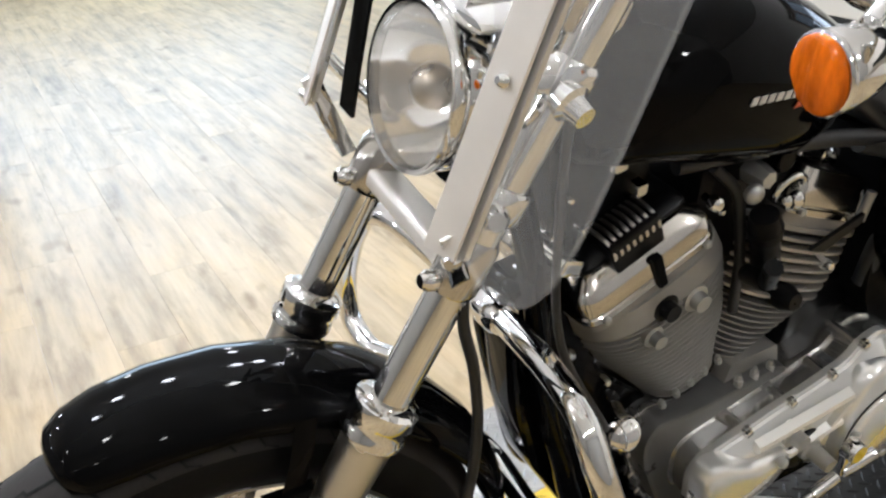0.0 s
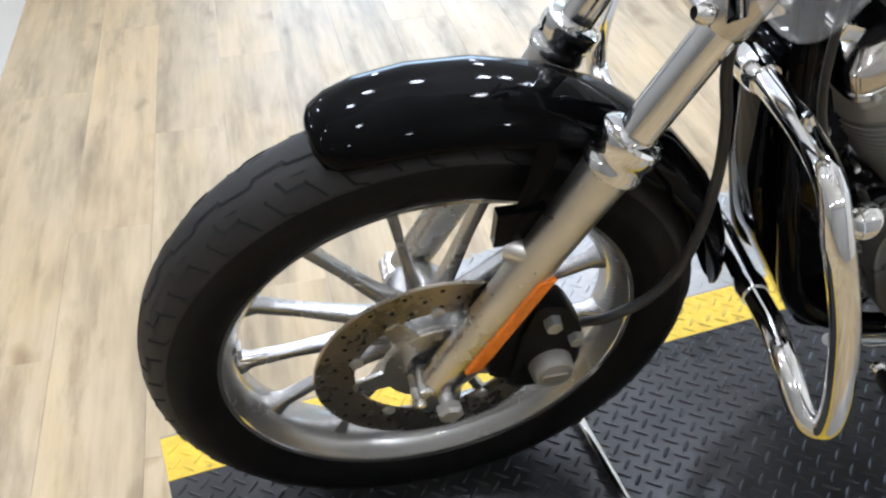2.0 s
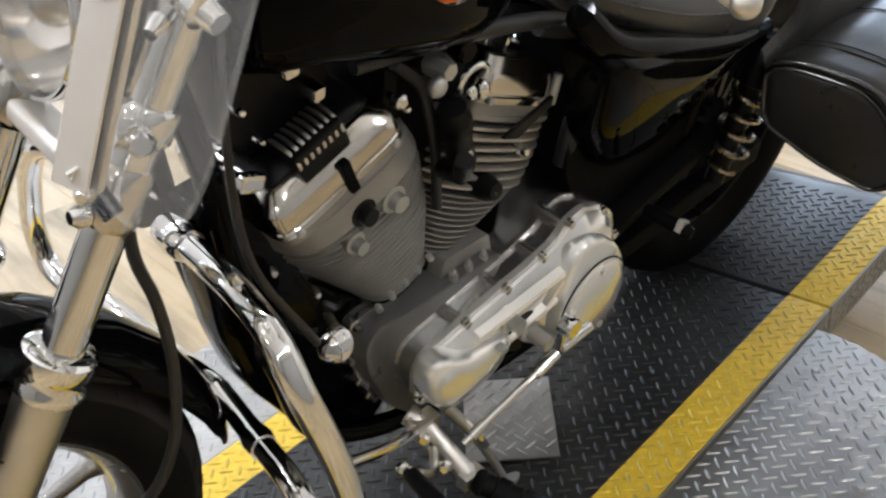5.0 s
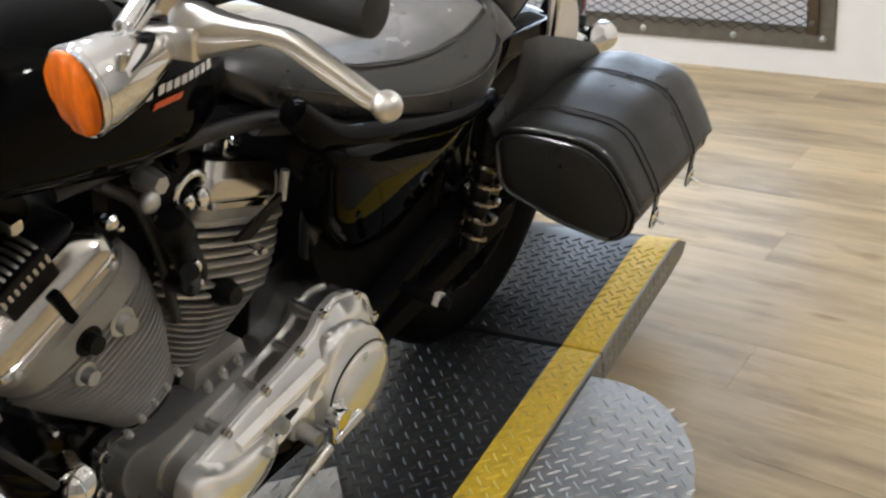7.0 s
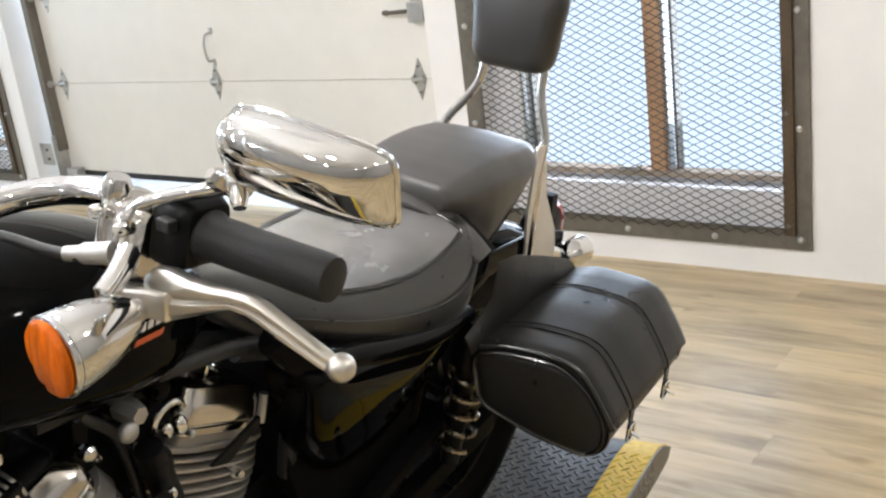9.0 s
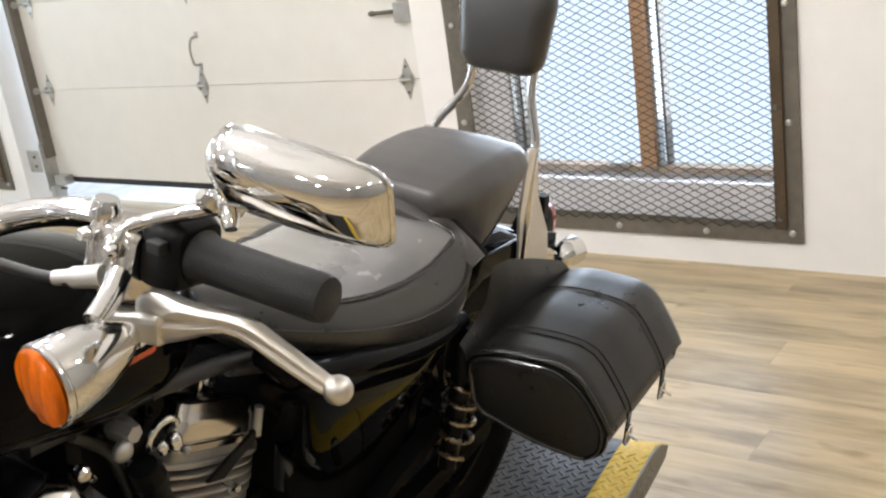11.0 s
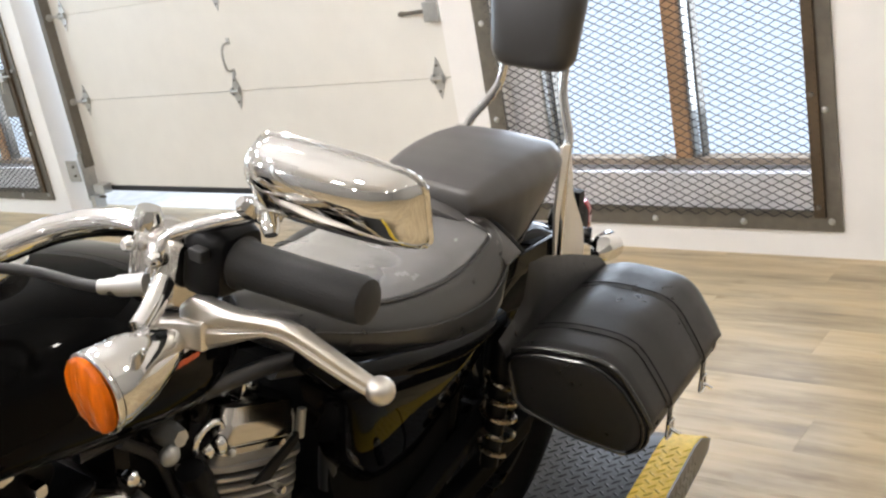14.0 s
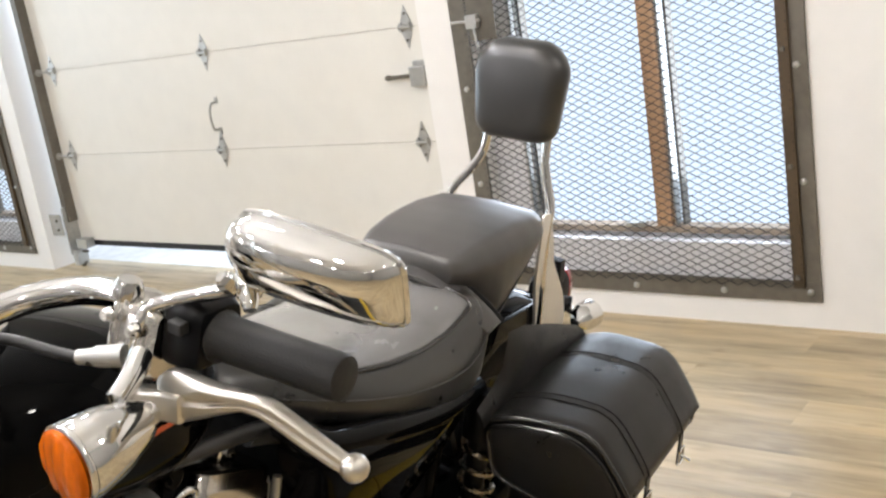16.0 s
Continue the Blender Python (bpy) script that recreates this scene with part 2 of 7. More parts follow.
def plank_wood():
    """Pale, greyed vinyl planks: tone by plank, long grain, dark knots and streaks."""
    m, n, l, b = shader("pale_wood_plank", (0.4242, 0.3400, 0.2318), 0.33)
    info = n.new("ShaderNodeObjectInfo")
    co = n.new("ShaderNodeTexCoord")
    shift = n.new("ShaderNodeVectorMath")
    shift.operation = "MULTIPLY_ADD"
    comb = n.new("ShaderNodeCombineXYZ")
    for k in range(3):
        l.new(info.outputs["Random"], comb.inputs[k])
    shift.inputs[1].default_value = (31.0, 57.0, 13.0)
    l.new(comb.outputs[0], shift.inputs[0])
    l.new(co.outputs["Object"], shift.inputs[2])

    def grain(scale, stretch, detail=5, rough=0.6):
        mp = n.new("ShaderNodeMapping")
        mp.inputs["Scale"].default_value = stretch
        l.new(shift.outputs[0], mp.inputs["Vector"])
        t = n.new("ShaderNodeTexNoise")
        t.inputs["Scale"].default_value, t.inputs["Detail"].default_value, t.inputs["Roughness"].default_value = scale, detail, rough
        l.new(mp.outputs[0], t.inputs["Vector"])
        return t

    def mixed(a, c, fac, mode="MIX"):
        x = n.new("ShaderNodeMixRGB")
        x.blend_type = mode
        for sock, src in ((x.inputs[0], fac), (x.inputs[1], a), (x.inputs[2], c)):
            if isinstance(src, float):
                sock.default_value = src
            else:
                l.new(src, sock)
        return x.outputs[0]

    wide = ramp(n, l, grain(13, (1, 0.11, 1)).outputs[0], [(0.22, (0.202, 0.165, 0.110)), (0.38, (0.414, 0.332, 0.206)), (0.54, (0.560, 0.455, 0.287)), (0.74, (0.642, 0.536, 0.362))])
    tone = ramp(n, l, info.outputs["Random"], [(0.0, (0.8888, 0.8700, 0.8308)), (0.35, (0.9898, 0.9700, 0.9177)), (0.7, (1.0, 0.96, 0.88)), (1.0, (0.9292, 0.9100, 0.8694))])
    fine = ramp(n, l, grain(60, (1, 0.04, 1)).outputs[0], [(0.3, (0.8080, 0.7800, 0.7342)), (0.6, (1, 1, 1))])
    streak = ramp(n, l, grain(14, (1, 0.16, 1), 6, 0.7).outputs[0], [(0.32, (0.4646, 0.4100, 0.3381)), (0.46, (1, 1, 1))])
    knots = ramp(n, l, grain(8, (1, 0.42, 1), 2).outputs[0], [(0.24, (0.50, 0.42, 0.33)), (0.36, (1, 1, 1))])
    c = mixed(wide.outputs[0], tone.outputs[0], 1.0, "MULTIPLY")
    blotch = ramp(n, l, grain(5.5, (1, 0.45, 1), 3).outputs[0], [(0.30, (0.76, 0.735, 0.73)), (0.50, (0.96, 0.955, 0.97)), (0.66, (1.03, 0.99, 0.92))])
    c = mixed(c, blotch.outputs[0], 0.8, "MULTIPLY")
    c = mixed(c, fine.outputs[0], 0.5, "MULTIPLY")
    c = mixed(c, streak.outputs[0], 0.5, "MULTIPLY")
    c = mixed(c, knots.outputs[0], 0.8, "MULTIPLY")
    l.new(c, b.inputs["Base Color"])
    l.new(ramp(n, l, grain(30, (1, 0.1, 1)).outputs[0], [(0.3, grey(0.36)), (0.7, grey(0.46))]).outputs[0], b.inputs["Roughness"])
    bn = n.new("ShaderNodeBump")
    bn.inputs["Strength"].default_value, bn.inputs["Distance"].default_value = 0.12, 0.001
    l.new(grain(80, (1, 0.05, 1)).outputs[0], bn.inputs["Height"])
    l.new(bn.outputs[0], b.inputs["Normal"])
    return m


PLANK = plank_wood()


def glowing(name, colour, strength):
    m = bpy.data.materials.new(name)
    m.use_nodes = True
    n, l = m.node_tree.nodes, m.node_tree.links
    n.remove(n["Principled BSDF"])
    e = n.new("ShaderNodeEmission")
    e.inputs[0].default_value, e.inputs[1].default_value = (*colour, 1), strength
    l.new(e.outputs[0], n["Material Output"].inputs[0])
    return m


OUTDOORS = glowing("overcast_daylight", (0.74, 0.875, 1.0), 1.25)


# ---- shapes: lists of (vertices, faces) ----
def box(x0, y0, z0, x1, y1, z1):
    v = [(x, y, z) for x in (x0, x1) for y in (y0, y1) for z in (z0, z1)]
    return v, [(0, 1, 3, 2), (4, 6, 7, 5), (0, 4, 5, 1), (2, 3, 7, 6), (0, 2, 6, 4), (1, 5, 7, 3)]


def moved(shape, m):
    v, f = shape
    return [tuple(m @ Vector(p)) for p in v], f


def rings(sections, close=True, caps=True):
    """Skin a row of rings that have the same number of points."""
    n = len(sections[0])
    v = [tuple(p) for r in sections for p in r]
    f = []
    for i in range(len(sections) - 1):
        for j in range(n if close else n - 1):
            k = (j + 1) % n
            f.append((i * n + j, i * n + k, (i + 1) * n + k, (i + 1) * n + j))
    if caps:
        f.append(tuple(reversed(range(n))))
        f.append(tuple((len(sections) - 1) * n + j for j in range(n)))
    return v, f


def circle(c, axis, r, n=16, up=None):
    axis = Vector(axis).normalized()
    side = axis.orthogonal().normalized() if up is None else (Vector(up) - axis * Vector(up).dot(axis)).normalized()
    other = axis.cross(side)
    return [Vector(c) + r * (math.cos(2 * math.pi * k / n) * side + math.sin(2 * math.pi * k / n) * other) for k in range(n)]


def rod(a, b, r, r2=None, n=16):
    a, b = Vector(a), Vector(b)
    return rings([circle(a, b - a, r, n), circle(b, b - a, r if r2 is None else r2, n)])


def turned(a, b, profile, n=24):
    """A turned body from a to b: profile holds (share of the way, radius)."""
    a, b = Vector(a), Vector(b)
    return rings([circle(a.lerp(b, s), b - a, r, n) for s, r in profile])


def smooth_path(points, steps=6):
    p = [Vector(q) for q in points]
    p = [2 * p[0] - p[1], *p, 2 * p[-1] - p[-2]]
    out = []
    for i in range(1, len(p) - 2):
        for k in range(steps):
            t = k / steps
            out.append(0.5 * ((2 * p[i]) + (-p[i - 1] + p[i + 1]) * t + (2 * p[i - 1] - 5 * p[i] + 4 * p[i + 1] - p[i + 2]) * t * t + (-p[i - 1] + 3 * p[i] - 3 * p[i + 1] + p[i + 2]) * t ** 3))
    out.append(p[-2])
    return out


def tube(points, r, n=14, steps=6):
    """A bent round tube; r a number or one radius for each given point."""
    path = smooth_path(points, steps)
    radii = [r] * len(path) if isinstance(r, (int, float)) else [float(np.interp(i / steps, range(len(r)), r)) for i in range(len(path))]
    up, out = None, []
    for i, q in enumerate(path):
        d = (path[min(i + 1, len(path) - 1)] - path[max(i - 1, 0)]).normalized()
        up = d.orthogonal() if up is None else up - d * up.dot(d)
        up.normalize()
        out.append(circle(q, d, radii[i], n, up))
    return rings(out)


def lathe(profile, n=64, start=0.0, sweep=360.0):
    """Turn a closed profile of (radius, y) round the y axis."""
    whole = sweep >= 359.9
    m = len(profile)
    steps = n if whole else n + 1
    v = [(r * math.cos(radians(start + sweep * i / n)), y, r * math.sin(radians(start + sweep * i / n))) for i in range(steps) for r, y in profile]
    f = []
    for i in range(n):
        a, b = i * m, ((i + 1) % steps) * m
        for j in range(m):
            k = (j + 1) % m
            f.append((a + j, a + k, b + k, b + j))
    if not whole:
        f.append(tuple(range(m)))
        f.append(tuple(reversed([n * m + j for j in range(m)])))
    return v, f


def prism(poly, y0, y1):
    """A flat outline of (x, z) given depth along y."""
    n = len(poly)
    v = [(x, y0, z) for x, z in poly] + [(x, y1, z) for x, z in poly]
    return v, [tuple(range(n)), tuple(reversed(range(n, 2 * n)))] + [(i, i + n, (i + 1) % n + n, (i + 1) % n) for i in range(n)]


def slab(poly, z0, z1):
    n = len(poly)
    v = [(x, y, z0) for x, y in poly] + [(x, y, z1) for x, y in poly]
    return v, [tuple(reversed(range(n))), tuple(range(n, 2 * n))] + [(i, (i + 1) % n, (i + 1) % n + n, i + n) for i in range(n)]


def rounded(poly, r, n=4):
    """Round the corners of a flat outline."""
    out = []
    for i, p in enumerate(poly):
        p, a, b = Vector(p), Vector(poly[i - 1]), Vector(poly[(i + 1) % len(poly)])
        da, db = (a - p), (b - p)
        cut = min(r, da.length * 0.45, db.length * 0.45)
        a2, b2 = p + da.normalized() * cut, p + db.normalized() * cut
        for k in range(n + 1):
            t = k / n
            out.append(tuple((1 - t) ** 2 * a2 + 2 * t * (1 - t) * p + t * t * b2))
    return out


def oval(c, hy, hz, n=28, power=2.5, drop=0.0):
    """A ring across x: a softened box of half width hy and half height hz round c."""
    out = []
    for k in range(n):
        a = 2 * math.pi * k / n
        ca, sa = math.cos(a), math.sin(a)
        y = hy * math.copysign(abs(ca) ** (2 / power), ca)
        z = hz * math.copysign(abs(sa) ** (2 / power), sa)
        out.append(Vector((c[0], c[1] + y, c[2] + z - drop * (y / max(hy, 1e-6)) ** 2)))
    return out


def ball(c, rx, ry, rz, n=16, m=10):
    v = [(c[0] + rx * math.sin(math.pi * i / m) * math.cos(2 * math.pi * j / n), c[1] + ry * math.sin(math.pi * i / m) * math.sin(2 * math.pi * j / n), c[2] + rz * math.cos(math.pi * i / m)) for i in range(m + 1) for j in range(n)]
    f = [(i * n + j, (i + 1) * n + j, (i + 1) * n + (j + 1) % n, i * n + (j + 1) % n) for i in range(m) for j in range(n)]
    return v, f


def mesh(name, shapes, material, bevel=0.0, m=None, sharp=38.0):
    """One mesh out of several shapes, shaded smooth but for its sharp edges."""
    bm = bmesh.new()
    for v, f in shapes:
        made = [bm.verts.new(m @ Vector(p) if m is not None else p) for p in v]
        for face in f:
            if len(set(face)) > 2:
                try:
                    bm.faces.new([made[k] for k in face])
                except ValueError:
                    pass
    bmesh.ops.remove_doubles(bm, verts=bm.verts, dist=1e-6)
    bmesh.ops.recalc_face_normals(bm, faces=bm.faces)
    plain = bm.faces.layers.int.new("plain")
    for face in bm.faces:
        face[plain] = int(all(len(e.link_faces) != 2 or not 0.5 < math.degrees(e.calc_face_angle(0)) < sharp for e in face.edges))
    if bevel:
        edges = [e for e in bm.edges if len(e.link_faces) == 2 and e.calc_face_angle(0) > radians(40)]
        cut = bmesh.ops.bevel(bm, geom=edges, offset=bevel, segments=2, profile=0.6, affect="EDGES", clamp_overlap=True)
        for face in cut["faces"]:
            face[plain] = 0
    for face in bm.faces:
        face.smooth = not face[plain]
    bm.faces.layers.int.remove(plain)
    for e in bm.edges:
        if len(e.link_faces) == 2 and e.calc_face_angle(0) > radians(sharp):
            e.smooth = False
    data = bpy.data.meshes.new(name)
    bm.to_mesh(data)
    bm.free()
    data.materials.append(material)
    return data


def part(name, shapes, material, parent, label="", bevel=0.0, m=None, sharp=38.0):
    ob = new(name, mesh(name, shapes, material, bevel, m, sharp))
    ob.parent = parent
    return tagged(ob, label)


def thing(name, m, label, category, group="", kind=""):
    """The empty base of a thing made of parts."""
    ob = new(name)
    ob.empty_display_size = 0.05
    ob.matrix_world = m
    return tagged(ob, label, category, group, kind)


def solid(name, shapes, material, m, label, category, group="", kind="", bevel=0.0, sharp=38.0):
    """A thing that is one mesh."""
    ob = new(name, mesh(name, shapes, material, bevel, None, sharp))
    ob.matrix_world = m
    return tagged(ob, label, category, group, kind)


# ---- the room ----
HIGH = 3.0
WIN = (-0.44, 1.03, 0.105, 2.25)               # the barred window: ends along the wall, foot and head
WIN2 = (4.65, 6.10, 0.105, 2.25)
DOOR = (1.21, 4.50, 2.75)                      # the door's opening


def wall_with_openings(name, y0, y1, openings, label):
    """A wall of piers, sills and heads round its openings."""
    shapes, at = [], y0
    for a, b, foot, head in openings:
        shapes.append(box(0, at, 0, 0.24, a, HIGH))
        if foot > 0:
            shapes.append(box(0, a, 0, 0.24, b, foot))
        shapes.append(box(0, a, head, 0.24, b, HIGH))
        at = b
    shapes.append(box(0, at, 0, 0.24, y1, HIGH))
    return solid(name, shapes, WALLPAINT, ROOM, label, "wall", kind="structure")


wall_with_openings("wall_back", -4.2, 8.2, [(WIN[0] + 0.06, WIN[1] - 0.06, WIN[2] + 0.06, WIN[3] - 0.06), (DOOR[0], DOOR[1], 0, DOOR[2]), (WIN2[0] + 0.06, WIN2[1] - 0.06, WIN2[2] + 0.06, WIN2[3] - 0.06)], "white painted wall with two barred windows and a door")
# wall_right and wall_front are never in view; their grey only shapes the light
solid("wall_right", [box(-9.2, -4.4, 0, 0.24, -4.2, HIGH)], DIMWALL, ROOM, "unseen side wall, greyed to darken reflections", "wall", kind="structure")
solid("wall_left", [box(-9.2, 8.2, 0, -4.3, 8.4, HIGH), box(-0.4, 8.2, 0, 0.24, 8.4, HIGH), box(-4.3, 8.2, 0, -0.4, 8.4, 1.2), box(-4.3, 8.2, 2.9, -0.4, 8.4, HIGH)], WALLPAINT, ROOM, "white painted side wall with a wide high window", "wall", kind="structure")
shopfront = thing("window_3", ROOM, "wide high window with slim metal mullions", "window", kind="structure")
for k in range(4):
    part("mullion", [box(-4.3 + k * 1.28, 8.26, 1.23, -4.24 + k * 1.28, 8.32, 2.9)], ZINC, shopfront, bevel=0.002)
part("window_sill", [box(-4.3, 8.18, 1.2, -0.4, 8.34, 1.23)], ZINC, shopfront, bevel=0.002)
solid("wall_front", [box(-9.4, -4.4, 0, -9.2, 8.4, HIGH)], DIMWALL, ROOM, "unseen wall behind the lift, greyed to darken reflections", "wall", kind="structure")
solid("ceiling", [box(-9.4, -4.4, HIGH, 0.24, 8.4, HIGH + 0.1)], CEILING, ROOM, "plain white ceiling", "ceiling", kind="structure")
solid("ground", [box(-30, -40, -0.14, 60, 50, -0.06)], LEDGE, ROOM, "grey ground outside the building", "ground", kind="structure")
floor = thing("floor", ROOM, "pale greyed wood plank floor with knots", "floor", kind="structure")
part("subfloor", [box(-9.2, -4.2, -0.06, 0.24, 8.2, -0.004)], LEDGE, floor)
solid("backdrop", [box(1.3, -9, -0.055, 1.35, 16, 6), box(-9.4, 9.6, -0.055, 1.29, 9.65, 6)], OUTDOORS, ROOM, "bright overcast daylight outside the windows", "backdrop", kind="structure")
fixture = mesh("recessed_light", [lathe([(0.066, 0.0), (0.09, 0.0), (0.09, 0.012), (0.066, 0.02)], 24), moved(rod((0, 0.012, 0), (0, 0.33, 0), 0.006, n=8), Matrix()), lathe([(0.004, 0.012), (0.07, 0.012), (0.07, 0.018), (0.004, 0.018)], 24)], ZINC)
for b, s in SPOTS:
    ring = new("recessed_light", fixture)
    ring.matrix_world = ROOM @ pose(b, s, HIGH - 0.33, 90)
    tagged(ring, "small round hanging ceiling light on a thin rod", "ceiling light", "ceiling lights")


def barred_window(name, span, leaves, handle):
    """Expanded steel on a flat steel frame, before a brown window and its glass."""
    y0, y1, z0, z1 = span
    top = thing(name, ROOM, "tall window behind dark expanded steel mesh in a bolted steel frame", "window", kind="structure")
    w = 0.078
    frame_bars = [(y0, z0, y1, z0 + w), (y0, z1 - w, y1, z1), (y0, z0 + w, y0 + w, z1 - w), (y1 - w, z0 + w, y1, z1 - w)]
    for a, c, b, d in frame_bars:
        part("frame_bar", [box(-0.014, a, c, -0.001, b, d)], STEEL, top, "dark bare steel flat bar", bevel=0.002)
    # inner angle, hinge side with bolts
    for a, b in ((y0 + 0.054, y0 + 0.095), (y1 - w - 0.014, y1 - w + 0.004)):
        part("mesh_clamp", [box(-0.030, a, z0 + w - 0.02, -0.0145, b, z1 - w)], RUSTY if a < (y0 + y1) / 2 else STEEL, top, "brown angle bar" if a < (y0 + y1) / 2 else "", bevel=0.002)
    n = 6
    for i in range(n):
        zz = z0 + 0.04 + (z1 - z0 - 0.08) * i / (n - 1)
        for yy in (y0 + 0.038, y1 - 0.038):
            part("bolt", [turned((-0.014, yy, zz), (-0.024, yy, zz), [(0, 0.013), (0.6, 0.012), (1, 0.006)], 10)], ZINC, top)
        part("hinge_bolt", [turned((-0.030, y0 + 0.075, zz + 0.06), (-0.044, y0 + 0.075, zz + 0.06), [(0, 0.009), (1, 0.008)], 8)], STEEL, top)
    for i in range(1, 4):
        yy = y0 + (y1 - y0) * i / 4
        part("bolt", [turned((-0.014, yy, z0 + 0.03), (-0.024, yy, z0 + 0.03), [(0, 0.013), (0.6, 0.012), (1, 0.006)], 10)], ZINC, top)
    # the mesh: zigzag strands, one above another
    dw, dh, th = 0.062, 0.0150, 0.0015
    ya, yb, za, zb = y0 + w - 0.02, y1 - w + 0.02, z0 + w - 0.02, z1 - w + 0.02
    v, f = [], []
    rows, cols = int((zb - za) / dh), int((yb - ya) / (dw / 2))
    for r in range(rows):
        base = len(v)
        for c in range(cols + 1):
            up = (c + r) % 2
            y, z = ya + c * dw / 2, za + r * dh + (dh * 0.5 if up else -dh * 0.5) + dh * 0.5
            x = -0.026 + (0.003 if up else -0.003)
            v += [(x - 0.002, y, z - th), (x + 0.002, y, z - th), (x + 0.002, y, z + th), (x - 0.002, y, z + th)]
        for c in range(cols):
            a, b = base + 4 * c, base + 4 * c + 4
            f += [(a, a + 1, b + 1, b), (a + 1, a + 2, b + 2, b + 1), (a + 2, a + 3, b + 3, b + 2), (a + 3, a, b, b + 3)]
    data = bpy.data.meshes.new("expanded_mesh")
    data.from_pydata(v, [], f)
    data.materials.append(MESHSTEEL)
    net = new("expanded_mesh", data)
    net.parent = top
    tagged(net, "dark expanded steel diamond mesh", kind="stuff")
    # the window behind it
    d0, d1 = 0.07, 0.14
    part("window_sill", [box(0.02, y0 + 0.06, z0 + 0.06, 0.30, y1 - 0.06, z0 + 0.24 - 0.03)], SILLPAINT, top, "pale weathered ledge", bevel=0.004)
    part("window_frame", [box(d0, y0 + 0.06, z0 + 0.226, d1, y1 - 0.06, z0 + 0.255), box(d0, y0 + 0.06, z1 - 0.13, d1, y1 - 0.06, z1 - 0.06)], RAILPAINT, top, "greyed brown rail", bevel=0.004)
    a, b = leaves[0]
    part("stile", [box(d0 - 0.01, a, z0 + 0.256, d1, b, z1 - 0.131)], WINDOWWOOD, top, "brown window stile", bevel=0.006)
    part("jamb_strip", [box(d0 + 0.01, a - 0.013, z0 + 0.256, d1 - 0.01, a - 0.003, z1 - 0.131)], ZINC, top, "pale metal edge strip", bevel=0.002)
    part("jamb_strip", [box(d0 + 0.01, a - 0.050, z0 + 0.256, d1 - 0.01, a - 0.038, z1 - 0.131)], STEEL, top, "dark metal edge strip", bevel=0.003)
    a, b = leaves[1]
    part("jamb_strip", [box(d0, b - 0.012, z0 + 0.256, d1, b, z1 - 0.131), box(d0, a, z0 + 0.256, d1, a + 0.010, z1 - 0.131)], ZINC, top, "pair of pale metal edge strips", bevel=0.002)
    part("jamb_strip", [box(d0 + 0.01, a - 0.016, z0 + 0.256, d1 - 0.01, a - 0.006, z1 - 0.131)], STEEL, top, "dark metal edge strip", bevel=0.002)
    part("reveal", [box(d0 + 0.02, b + 0.002, z0 + 0.256, d1 + 0.02, y1 - 0.061, z1 - 0.131)], SILLPAINT, top, "pale shaded side panel")
    part("catch", [box(d0 - 0.03, (y0 + y1) / 2 - 0.03, z0 + 0.256, d0 + 0.02, (y0 + y1) / 2 + 0.05, z0 + 0.275)], ZINC, top, bevel=0.003)
    if handle:
        a, b, c, d, zb = handle
        part("lock_plate", [box(-0.036, a, c, -0.031, b, d)], STEEL, top, "dark steel lock plate", bevel=0.002)
        yy = b if abs(b - y1) < abs(a - y0) else a
        sgn = -1 if yy == b else 1
        part("slide_bolt", [box(-0.062, yy + sgn * 0.005, zb - 0.030, -0.037, yy + sgn * 0.060, zb + 0.025), rod((-0.055, yy - sgn * 0.07, zb), (-0.055, yy + sgn * 0.075, zb), 0.007, n=8), rod((-0.055, yy + sgn * 0.040, zb), (-0.060, yy + sgn * 0.048, zb - 0.105), 0.006, n=8)], ZINC, top, "galvanised slide bolt", bevel=0.002)
    return top


barred_window("window_1", WIN, [(0.152, 0.216), (0.760, 0.800)], (0.790, 0.925, 1.17, 1.42, 1.252))
barred_window("window_2", WIN2, [(5.20, 5.28), (5.75, 5.82)], (4.735, 4.87, 0.68, 0.99, 0.945))

# the sectional door, raised a hand's width
garage_door = thing("door_1", ROOM, "white sectional garage door raised a little off the floor", "garage door", kind="structure")
SEAM = [0.165, 0.722, 1.252, 1.782, 2.312, 2.80]
for i in range(5):
    part("door_section", [box(0.150, 1.225, SEAM[i] + 0.0009, 0.195, 4.36, SEAM[i + 1] - 0.0009)], DOORPAINT, garage_door, bevel=0.004)
for i in range(1, 5):
    part("seam_tongue", [box(0.164, 1.226, SEAM[i] - 0.012, 0.180, 4.359, SEAM[i] + 0.012)], DOORPAINT, garage_door)
part("bottom_seal", [box(0.146, 1.24, SEAM[0] - 0.032, 0.198, 4.36, SEAM[0])], SEAL, garage_door, "black rubber bottom seal", bevel=0.004)


